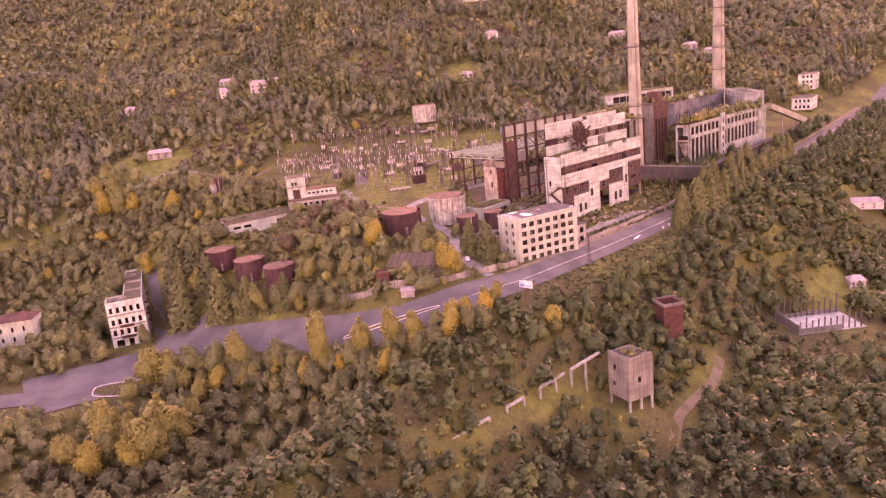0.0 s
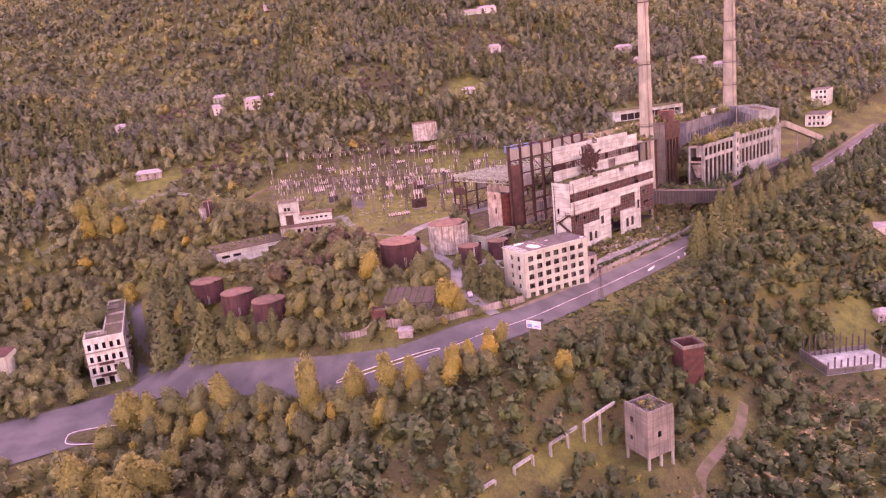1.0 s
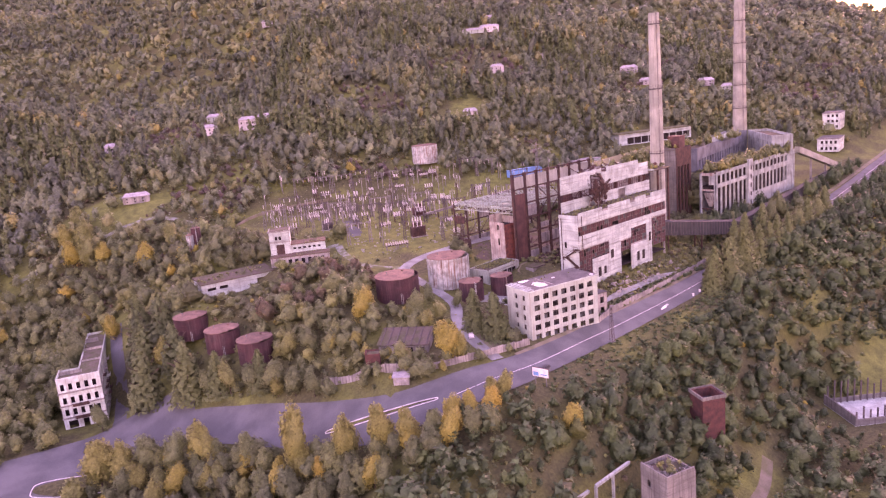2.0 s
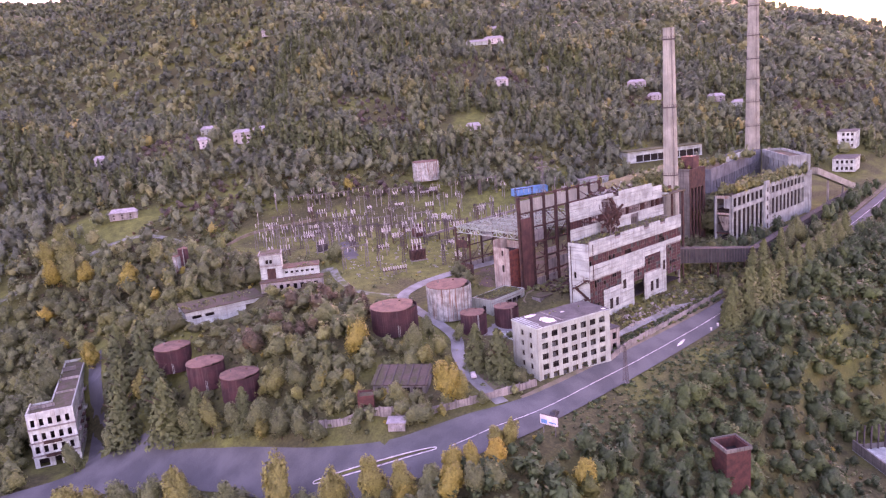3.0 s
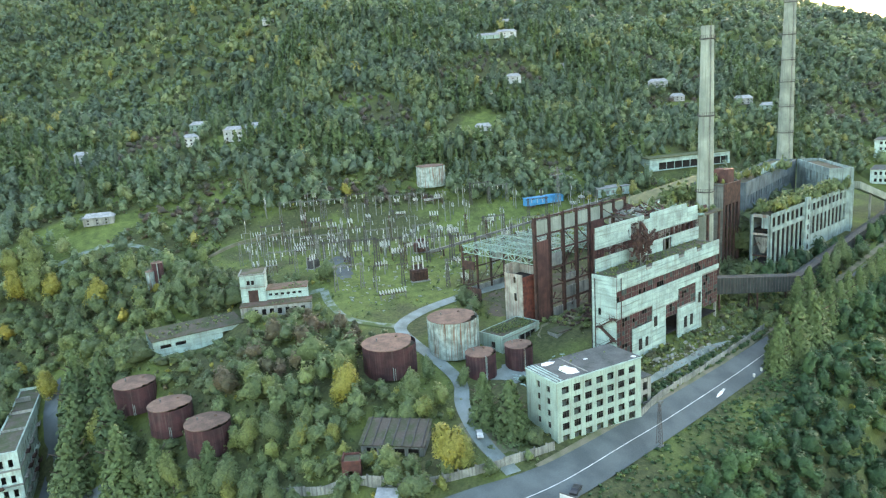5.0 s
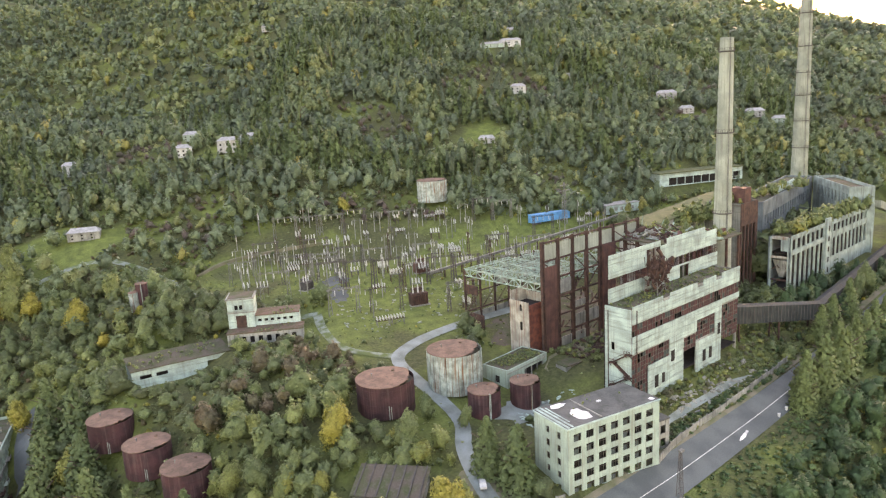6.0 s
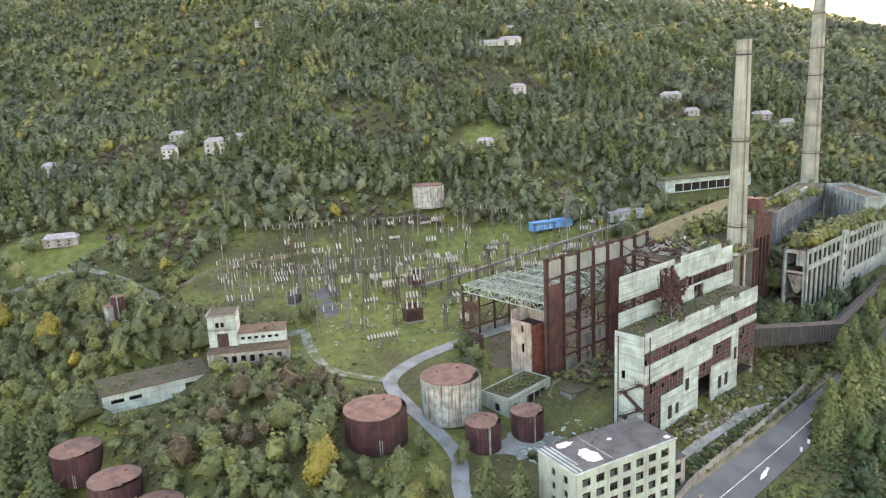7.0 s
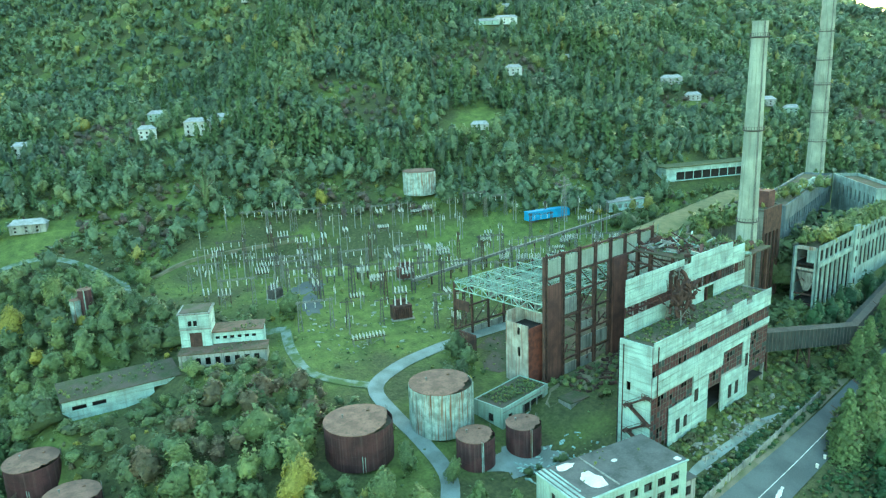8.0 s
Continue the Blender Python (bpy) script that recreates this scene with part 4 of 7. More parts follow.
of = thing("office_block", 216.0, 201.8, -1.5, -12, "five-storey cream painted office block with broken windows", "office building")
OL, OD, OH = 31.5, 14.2, 20.1
bays = [1.9 + 4.13 * i for i in range(7)]
floors = [1.7 + 3.62 * k for k in range(5)]
fh = [(x, x + 2.5, z, z + 2.1) for x in bays for z in floors]
sh = [(y, y + 1.6, z, z + 1.9) for y in (2.6, 7.2) for z in floors[0:]]
part("front_wall", Solid().wall(OL, 0, OH, fh, 0.4, "x", (0, 0)), CREAM, of)
part("side_wall", Solid().wall(OD - 0.8, 0, OH, sh, 0.4, "y", (0, 0.4)), CREAM, of)
part("side_wall", Solid().wall(OD - 0.8, 0, OH, sh, 0.4, "y", (OL - 0.4, 0.4)), CREAM, of)
part("back_wall", Solid().wall(OL, 0, OH, fh, 0.4, "x", (0, OD - 0.4)), CREAM, of)
part("plinth", Solid().box(-0.3, -0.25, -2, OL + 0.2, 0, 0.7).box(-0.25, 0, -2, 0, OD, 0.7), CONCRETE, of)
part("cornice", Solid().box(-0.3, -0.3, OH - 0.1, OL + 0.3, 0, OH + 0.25).box(-0.3, 0, OH - 0.1, 0, OD, OH + 0.25), WHITE_PANEL, of)
part("corner_pier", Solid().box(-0.05, -0.15, 0, 0.9, 0.0, OH - 0.1), CREAM, of)
# Near-black floors and an added wall paint the shade behind the office windows.
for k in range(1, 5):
    part("floor_slab", Solid().box(0.4, 0.4, 3.62 * k + 0.6, OL - 0.4, OD - 0.4, 3.62 * k + 0.85), INNER_SHADE, of)
part("inner_wall", Solid().box(0.5, 6.5, 0.3, OL - 0.5, 6.7, OH - 1.2), INNER_SHADE, of)
part("roof", Solid().box(0.0, 0.0, OH, OL, OD, OH + 0.3), ROOFING, of, "dark felt roof with torn patches")
part("roof_board", Solid().box(0.3, 0.2, OH + 0.3, 1.0, OD, OH + 0.42).box(1.6, 0.2, OH + 0.3, 2.2, OD, OH + 0.42).box(2.8, 3, OH + 0.3, 3.2, OD - 1, OH + 0.4), WHITE_PANEL, of, "bare pale roof edging boards")
for cx, cy, rx, ry in ((8.3, 4.9, 2.4, 4.2), (6.6, 12.4, 2.4, 1.3), (17.5, 8.5, 0.8, 0.6), (29.8, 1.4, 0.9, 0.8)):
    pts = []
    for i in range(14):
        a = 2 * math.pi * i / 14
        k = rng.uniform(0.75, 1.15)
        pts.append((cx + rx * k * math.cos(a), cy + ry * k * math.sin(a)))
    n0 = len(pts)
    torn = Solid().add([(x, y, OH + 0.304) for x, y in pts] + [(x, y, OH + 0.33) for x, y in pts], [tuple(range(n0, 2 * n0))] + [(i, (i + 1) % n0, n0 + (i + 1) % n0, n0 + i) for i in range(n0)])
    part("roof_patch", torn, WHITE, of, "torn white patch of bare roof")
part("roof_ridge", Solid().box(11.4, 0.5, OH + 0.3, 11.8, OD - 0.5, OH + 0.5), CONCRETE, of)
wu = window_unit(2.5, 2.1, 3).mesh("window", WIN_FRAME)
wp = Solid().box(0.1, 0.03, 0.1, 1.5, 0.06, 1.35).mesh("pane", GLASS)
ws = window_unit(1.6, 1.9, 2).mesh("window", WIN_FRAME)
for x in bays:
    for z in floors:
        w = part("window", wu, None, of)
        w.location = (x, 0.22, z)
        if rng.random() < 0.5:
            part("pane", wp, None, w)
for y in (2.6, 7.2):
    for z in floors:
        w = part("window", ws, None, of)
        w.matrix_basis = pose(0.22, y + 1.6, z, 0, 0, -90)
ox = thing("office_annex", 248.5, 199.5, 0.0, -10.5, "grey two-storey concrete annex behind the office", "building")
part("wall", Solid().wall(8, 0, 9, [(1, 3, 5, 7.5), (4.5, 6.5, 5, 7.5), (1, 3, 1, 3.5), (4.5, 6.5, 1, 3.5)], 0.3, "x", (0, 0)).box(0, 0.3, 0, 0.3, 9, 9).box(7.7, 0.3, 0, 8, 9, 9).box(0, 9, 0, 8, 9.3, 9), CONCRETE, ox)
part("roof", Solid().box(-0.2, -0.2, 9, 8.2, 9.5, 9.3), ROOFING, ox)
# Added near-black wall for shade behind the annex windows.
part("inner_wall", Solid().box(0.4, 2.5, 0, 7.6, 2.7, 8.9), INNER_SHADE, ox)


# ---- tanks ----
def tank(name, x, y, r, h, side_mat, label, ribs=0):
    z0 = ground(x, y) - 0.4
    t = thing(name, x, y, z0, 0, label, "storage tank", "storage tanks")
    part("shell", Solid().tube(0, 0, [(r, 0), (r, h)], 40, False), side_mat, t)
    for k in range(1, int(h / 2.2) + 1):
        z = 2.2 * k
        if z < h:
            part("hoop", Solid().tube(0, 0, [(r + 0.02, z - 0.06), (r + 0.09, z - 0.06), (r + 0.09, z + 0.06), (r + 0.02, z + 0.06)], 40, False), side_mat, t)
    torn = rng.uniform(27, 33)
    rv, rf, n = [], [], 48
    rr_ = random.Random(int(x * 7 + y))
    for i in range(n):
        a = 2 * math.pi * i / n
        bite = 0.0
        if r > 4:
            k = (i - torn) % n
            bite = max(0.0, 1 - abs(k - 8) / 8) * r * 0.3 * rr_.uniform(0.5, 1.2)
        q = r + 0.16 - bite
        rv += [(q * math.cos(a), q * math.sin(a), h - 0.02 + (0.3 * bite if bite else 0) * 0.1), (q * math.cos(a), q * math.sin(a), h + 0.14), (r * 0.5 * math.cos(a), r * 0.5 * math.sin(a), h + 0.4)]
    rv += [(0, 0, h + 0.52)]
    for i in range(n):
        k = (i + 1) % n
        rf += [(3 * i, 3 * k, 3 * k + 1, 3 * i + 1), (3 * i + 1, 3 * k + 1, 3 * k + 2, 3 * i + 2), (3 * i + 2, 3 * k + 2, 3 * n)]
    top = part("roof", Solid().add(rv, rf), TANK_ROOF, t, "rust-brown low cone roof with a torn edge")
    part("bottom", Solid().tube(0, 0, [(r - 0.1, h - 1.4), (r - 0.1, h - 1.3)], 40), OLD_ROOF, t, "mossy deck under the torn roof")
    if ribs:
        for i in range(ribs):
            a = 2 * math.pi * i / ribs
            part("rib", Solid().bar(((r + 0.1) * math.cos(a), (r + 0.1) * math.sin(a), 0), ((r + 0.1) * math.cos(a), (r + 0.1) * math.sin(a), h), 0.3), side_mat, t)
    ld = Solid()
    for da in (-0.25, 0.25):
        ld.bar((r + 0.35, da, 0), (r + 0.35, da, h + 0.9), 0.08)
    for i in range(int(h / 0.4)):
        ld.bar((r + 0.35, -0.25, 0.4 * i), (r + 0.35, 0.25, 0.4 * i), 0.05)
    part("ladder", ld, GREY_STEEL, t)
    for k, a in enumerate((-1.93, -1.86)):
        part("drain_pipe", Solid().tube((r + 0.28) * math.cos(a - r * 0.02), (r + 0.28) * math.sin(a - r * 0.02), [(0.11, 0), (0.11, h * (0.45 if r > 6 else 1.05) - k * 0.3)], 8), TANK_WHITE, t, "pale vertical pipe")
    part("hatch", Solid().tube(r * 0.5, r * 0.2, [(0.45, h + 0.2), (0.45, h + 0.75), (0.5, h + 0.78)], 14), TANK_ROOF, top)
    part("vent", Solid().tube(-r * 0.3, r * 0.35, [(0.15, h + 0.2), (0.15, h + 1.1), (0.3, h + 1.15), (0.3, h + 1.35)], 10), GREY_STEEL, top)
    return t


tank("oil_tank", 204.8, 263.2, 8.8, 10, TANK_SIDE, "large dark maroon oil tank with a rust-brown roof")
tank("oil_tank", 231, 260.7, 8.7, 13, TANK_WHITE, "tall peeling white tank with rust streaks and a broken brown roof", ribs=24)
tank("oil_tank", 227, 243.2, 5.0, 8, TANK_SIDE, "small dark maroon tank beside the yard road")
tank("oil_tank", 241.3, 239.5, 4.7, 8, TANK_SIDE, "small dark maroon tank beside the pump house")
for x, y in ((142, 324.3), (145.8, 303.9), (149.3, 283.3)):
    tank("oil_tank", x, y, 6.8, 9, TANK_SIDE, "dark maroon oil tank half hidden by trees")
tank("water_reservoir", 352, 411, 8.6, 12, TANK_WHITE, "white concrete water reservoir at the edge of the wood")
for x, y, r, h in ((175.6, 394.6, 1.8, 8), (179.2, 394.8, 2.3, 10)):
    tank("oil_tank", x, y, r, h, TANK_SIDE if r > 2 else TANK_WHITE, "slim upright rusty tank among the trees")


# ---- low shed and switchyard control house ----
sd = thing("shed", 153.9, 337.0, 10.0, -9.5, "long low whitewashed shed with a dark mossy roof", "shed")
part("wall", Solid().wall(33, -2, 7.2, [(2.5, 6.3, 4.0, 5.3), (7.8, 11.6, 4.0, 5.3), (25, 29, 3.4, 5.4)], 0.4, "x", (0, 0)).box(0, 0.4, -2, 0.4, 12, 7.2).box(32.6, 0.4, -2, 33, 12, 7.2).box(0, 12, -2, 33, 12.4, 7.2), WHITE_PANEL, sd, "flaking whitewashed wall")
part("roof", Solid().add([(-0.4, -0.5, 7.2), (33.4, -0.5, 7.2), (33.4, 12.8, 8.4), (-0.4, 12.8, 8.4), (-0.4, -0.5, 7.5), (33.4, -0.5, 7.5), (33.4, 12.8, 8.7), (-0.4, 12.8, 8.7)], [(0, 3, 2, 1), (4, 5, 6, 7), (0, 1, 5, 4), (1, 2, 6, 5), (2, 3, 7, 6), (3, 0, 4, 7)]), OLD_ROOF, sd, "dark mossy lean-to roof")
# Added near-black box behind the shed openings, shade put into its colour.
part("dark_room", Solid().box(0.5, 2.5, -1, 32.5, 11.8, 7.0), INNER_SHADE, sd)

ch = thing("control_house", 191.5, 341.0, 16.3, -33, "whitewashed control house with a stub tower and low wings", "building")
part("tower_wall", Solid().wall(9.5, 0, 16.5, [(2.8, 6.6, 5.6, 10.4), (2.6, 3.8, 12.6, 14.4), (4.3, 5.5, 12.6, 14.4)], 0.4, "x", (0, 0)).wall(9, 0, 16.5, [], 0.4, "y", (0, 0.4)).wall(9, 0, 16.5, [], 0.4, "y", (9.1, 0.4)).box(0, 9.4, 0, 9.5, 9.8, 16.5), WHITE_PANEL, ch)
part("cornice", Solid().box(-0.4, -0.4, 16.5, 9.9, 10.2, 17.0).box(-0.25, -0.25, 11.4, 9.75, 0, 11.8), CONCRETE, ch)
part("tower_roof", Solid().box(0.3, 0.3, 17.0, 9.2, 9.5, 17.2), OLD_ROOF, ch)
part("door", Solid().box(2.8, 0.15, 5.6, 6.6, 0.25, 10.4), RUST, ch, "tall rusty steel door")
part("wing_wall", Solid().wall(16, 0, 9.5, [(1 + 2.3 * i, 2.3 + 2.3 * i, 7.2, 8.2) for i in range(6)], 0.4, "x", (9.5, 1.2)).box(25.1, 1.6, 0, 25.5, 10, 9.5).box(9.5, 9.6, 0, 25.1, 10, 9.5), WHITE_PANEL, ch)
part("wing_roof", Solid().box(9.3, 0.9, 9.5, 25.8, 10.3, 9.9), BROWN_ROOF, ch, "rusty brown mossy roof")
part("low_wall", Solid().wall(27, -1, 5.4, [(5 + 3 * i, 6.6 + 3 * i, 1.8, 4.2) for i in range(7)], 0.4, "x", (0, -6.5)).box(0, -6.1, -1, 0.4, 0, 5.4).box(26.6, -6.1, -1, 27, 1.2, 5.4), CONCRETE, ch)
part("low_roof", Solid().box(-0.3, -6.8, 5.4, 27.3, -0.02, 5.75).box(9.6, -0.02, 5.4, 27.3, 1.15, 5.75), BROWN_ROOF, ch, "rust-brown mossy lower roof")
# Added near-black boxes take the place of shade in tower and wings.
part("dark_room", Solid().box(0.8, 1.5, 0, 8.8, 9, 16).box(10, 3, 0, 25, 9.5, 9.3).box(0.6, -4.5, -1, 26.4, -0.4, 5.2), INNER_SHADE, ch)


# ---- ruined house on the road and others ----
ho = thing("ruined_house", 91.5, 341.6, -28.5, -20.5, "roofless four-storey white stucco house with rows of empty windows", "house")
HW, HD, HH = 15.8, 60.0, 22.5
WING = 8.6
rows_ = (1.2, 6.6, 11.6, 17.2)
fh = []
for k, z in enumerate(rows_):
    fh += [(1.1 + 2.9 * i, 2.5 + 2.9 * i, z, z + 2.7) for i in range(5)] if k else [(1.6, 5.0, z, z + 3.2), (6.9, 9.1, 0, z + 3.2), (11.0, 14.4, z, z + 3.2)]
sh = [(1.6 + 3.7 * i, 3.1 + 3.7 * i, z, z + 2.8) for i in range(15) for z in rows_]
sh2 = [(1.6 + 3.7 * i, 3.1 + 3.7 * i, z, z + 2.8) for i in range(13) for z in rows_]
part("front_wall", Solid().wall(HW, -2, HH, fh, 0.5, "x", (0, 0)), MINT_WALL, ho)
part("side_wall", Solid().wall(HD, -2, HH, sh, 0.5, "y", (HW - 0.5, 0.5)), CREAM, ho)
part("side_wall", Solid().wall(11.5, -2, HH, [h for h in sh if h[1] < 11], 0.5, "y", (0, 0.5)), CREAM, ho)
part("court_wall", Solid().wall(HD - 12, -2, HH - 0.6, [h for h in sh2 if h[1] < HD - 13], 0.5, "y", (HW - WING, 12)), CREAM, ho)
part("court_wall", Solid().box(0.5, 11.5, -2, HW - WING, 12, HH - 0.4), CREAM, ho)
part("back_wall", Solid().box(HW - WING, HD + 0.5, -2, HW, HD + 1.0, HH), CREAM, ho)
# Floor slabs carry the shade of the rooms as a near-black colour.
for z in (5.4, 10.6, 16.0):
    part("cornice", Solid().box(-0.3, -0.5, z, HW + 0.3, 0, z + 0.5).box(HW, 0, z, HW + 0.3, HD, z + 0.5), CONCRETE, ho)
    part("floor_slab", Solid().box(0.5, 0.5, z, HW - 0.5, 11.4, z + 0.4).box(HW - WING + 0.5, 11.4, z, HW - 0.5, HD, z + 0.4), INNER_SHADE, ho)
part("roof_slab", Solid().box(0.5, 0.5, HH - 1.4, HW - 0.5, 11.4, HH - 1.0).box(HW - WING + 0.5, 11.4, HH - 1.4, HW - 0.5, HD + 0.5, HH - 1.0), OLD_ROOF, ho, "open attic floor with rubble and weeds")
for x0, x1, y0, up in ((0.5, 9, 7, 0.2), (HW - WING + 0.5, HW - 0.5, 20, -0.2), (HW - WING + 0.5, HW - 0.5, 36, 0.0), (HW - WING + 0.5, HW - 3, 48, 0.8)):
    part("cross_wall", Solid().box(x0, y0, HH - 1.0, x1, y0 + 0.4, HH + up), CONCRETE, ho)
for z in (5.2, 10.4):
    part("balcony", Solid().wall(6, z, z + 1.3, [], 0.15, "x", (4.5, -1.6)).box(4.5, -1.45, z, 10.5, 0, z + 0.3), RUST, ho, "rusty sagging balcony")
# Added near-black walls stand for the shade in the empty rooms.
part("inner_wall", Solid().box(0.6, 4, -1, HW - 0.6, 4.2, HH - 1.5).box(HW - WING / 2, 12, -1, HW - WING / 2 + 0.2, HD, HH - 1.5), INNER_SHADE, ho)


for z in (6.0, 11.2, 16.6):
    for i in range(8):
        if rng.random() < 0.75:
            y = 3 + 7.4 * i
            part("balcony", Solid().box(HW, y, z, HW + 1.3, y + 3.4, z + 0.2).box(HW + 1.2, y, z + 0.2, HW + 1.3, y + 3.4, z + 1.1), rng.choice((RUST, CREAM, CONCRETE)), ho)
HOUSE_SPOTS = []


def gable_house(x, y, w, d, h, rz, wall_mat, roof_mat, label, zoff=0.0, lift=2.6):
    z = ground(x, y) - 0.8 + zoff
    HOUSE_SPOTS.append((x, y, max(w, d) / 2))
    o = thing("house", x, y, z, rz, label, "house", "village houses")
    hl = [(w * 0.12 + i * w * 0.3, w * 0.12 + i * w * 0.3 + 1.0, h * 0.6, h * 0.78) for i in range(3)]
    hl += [(a, b, h * 0.22, h * 0.4) for a, b, _, _ in hl]
    s = Solid().wall(w, 0, h, hl, 0.3, "x", (-w / 2, -d / 2)).wall(w, 0, h, hl, 0.3, "x", (-w / 2, d / 2 - 0.3))
    s.box(-w / 2, -d / 2 + 0.3, 0, -w / 2 + 0.3, d / 2 - 0.3, h).box(w / 2 - 0.3, -d / 2 + 0.3, 0, w / 2, d / 2 - 0.3, h)
    part("wall", s, wall_mat, o)
    a, b = w / 2 + 0.5, d / 2 + 0.5
    part("roof", Solid().add([(-a, -b, h), (a, -b, h), (a, b, h), (-a, b, h), (-a + b * 0.6, 0, h + lift), (a - b * 0.6, 0, h + lift)], [(0, 1, 5, 4), (2, 3, 4, 5), (1, 2, 5), (3, 0, 4), (0, 3, 2, 1)]), roof_mat, o, "grey sheet hipped roof")
    # Added near-black wall, so the house windows show painted shade.
    part("inner_wall", Solid().box(-w / 2 + 0.5, -0.2, 0, w / 2 - 0.5, 0.2, h - 0.1), INNER_SHADE, o)
    return o


gable_house(62, 372, 16, 12, 12, -32, CREAM, RUST_RED, "cream house with a rusty red roof near the road")
for x, y, w, d, h, rz, wm, lb_ in ((284, 523, 15, 10, 9, -35, HOUSE_WALL, "two-storey white house on the hillside"), (262, 541, 11, 9, 7, -20, HOUSE_WALL, "white house with a grey roof on the hillside"),
        (279, 567, 12, 9, 5, -30, CREAM, "low cream house among trees"), (306, 539, 12, 9, 10, -40, CREAM, "cream hillside house with a grey roof"), (209, 592, 11, 9, 8, -15, HOUSE_WALL, "white gabled cottage among trees"),
        (184, 486, 17, 7, 5, -25, CONCRETE, "long low grey house beside a meadow"), (338, 531, 8, 6, 4, -40, HOUSE_WALL, "small white house in a clearing"), (348, 765, 16, 10, 8, -30, HOUSE_WALL, "white house high on the hill"),
        (589, 570, 22, 10, 7, -45, HOUSE_WALL, "long white house high on the slope"), (573, 578, 24, 7, 4, -40, CREAM, "low farm building high on the slope"), (520, 498, 14, 10, 7, -45, HOUSE_WALL, "white house in the wood"),
        (585, 500, 6, 6, 5, -45, HOUSE_WALL, "small white hut on the slope"), (621, 428, 18, 10, 6, -55, SLATE, "grey house among yellow trees"), (608, 402, 12, 8, 5, -50, SLATE, "grey cottage among yellow trees"),
        (646, 366, 16, 10, 6, -60, SLATE, "grey roofed house above the station"), (654, 350, 12, 8, 5, -60, CREAM, "cream cottage above the station"), (429, 443, 12, 6, 4, -40, HOUSE_WALL, "small white shed in a clearing"),
        (632, 610, 16, 8, 6, -40, HOUSE_WALL, "white house near the ridge"), (483, 826, 14, 9, 7, -30, HOUSE_WALL, "pale house high on the hill"), (454, 150, 22, 10, 5, -60, HOUSE_WALL, "long white house on the river flat"),
        (369, 124, 8, 7, 6, -50, HOUSE_WALL, "white hut on the river meadow")):
    gable_house(x, y, 0.88 * w, 0.88 * d, 0.85 * h, rz, wm, SLATE, lb_, lift=2.2)



def flat_block(x, y, w, d, h, rz, floors, label):
    """A flat-roofed office house with rows of windows on all its sides."""
    o = thing("administration_house", x, y, ground(x, y) - 0.8, rz, label, "building", "administration houses")
    up = h / floors
    front = [(1.2 + 3.1 * i, 2.9 + 3.1 * i, up * k + 1.4, up * k + 1.4 + up * 0.48) for i in range(int((w - 1.5) / 3.1)) for k in range(floors)]
    flank = [(1.2 + 3.1 * i, 2.9 + 3.1 * i, up * k + 1.4, up * k + 1.4 + up * 0.48) for i in range(int((d - 2) / 3.1)) for k in range(floors)]
    part("front_wall", Solid().wall(w, 0, h, front, 0.35, "x", (-w / 2, -d / 2)), MINT_WALL, o)
    part("back_wall", Solid().wall(w, 0, h, front, 0.35, "x", (-w / 2, d / 2 - 0.35)), MINT_WALL, o)
    part("side_wall", Solid().wall(d - 0.7, 0, h, flank, 0.35, "y", (-w / 2, -d / 2 + 0.35)), MINT_WALL, o)
    part("side_wall", Solid().wall(d - 0.7, 0, h, flank, 0.35, "y", (w / 2 - 0.35, -d / 2 + 0.35)), MINT_WALL, o)
    part("cornice", Solid().box(-w / 2 - 0.4, -d / 2 - 0.4, h, w / 2 + 0.4, d / 2 + 0.4, h + 0.45), CONCRETE, o)
    part("roof", Solid().box(-w / 2, -d / 2, h + 0.45, w / 2, d / 2, h + 0.6), ROOFING, o)
    # Added near-black block fills the house as shade behind its windows.
    part("inner_wall", Solid().box(-w / 2 + 2.0, -d / 2 + 2.0, 0, w / 2 - 2.0, d / 2 - 2.0, h - 0.1), INNER_SHADE, o)
    HOUSE_SPOTS.append((x, y, w / 2))


flat_block(636, 257, 26, 15, 9.5, 12, 2, "two-storey mint-coloured administration house with a flat roof")
flat_block(676, 270, 24, 13, 13, 12, 3, "three-storey mint-coloured administration house on the rise")

lh = thing("freight_shed", 512, 338, ground(512, 338) - 1, -21, "long white freight shed under the wooded hill", "shed")
part("wall", Solid().wall(64, 0, 8, [(7 + 6.2 * i, 12.9 + 6.2 * i, 0.6, 5.2) for i in range(9)], 0.4, "x", (-32, -6)).box(-32, -5.6, 0, -31.6, 6, 8).box(31.6, -5.6, 0, 32, 6, 8).box(-32, 6, 0, 32, 6.4, 8), WHITE_PANEL, lh, "whitewashed wall over a long open bay")
part("roof", Solid().box(-33, -7, 8, 33, 7, 8.5), MOSS_ROOF, lh, "mossy flat roof")
# Added near-black box: painted shade of the long open bay.
part("dark_room", Solid().box(-31, -3, 0, 31, 5.5, 7.9), INNER_SHADE, lh)

# ---- riverside ruins ----
rt = thing("ruined_hopper_tower", 190.2, 141.1, -35, -105, "roofless concrete hopper tower standing on stilts", "ruin")
TW = 10.4
part("front_wall", Solid().wall(TW, 4.5, 20, [(2.6, 4.0, 14, 16), (2.3, 3.5, 8, 9.6)], 0.45, "x", (0, 0)), HALL_CONCRETE, rt)
part("side_wall", Solid().wall(TW - 0.9, 4.5, 20, [(3.4, 4.8, 10.5, 12.6)], 0.45, "y", (TW - 0.45, 0.45)), HALL_CONCRETE, rt)
part("side_wall", Solid().box(0, 0.45, 4.5, 0.45, TW - 0.45, 19.4), HALL_CONCRETE, rt)
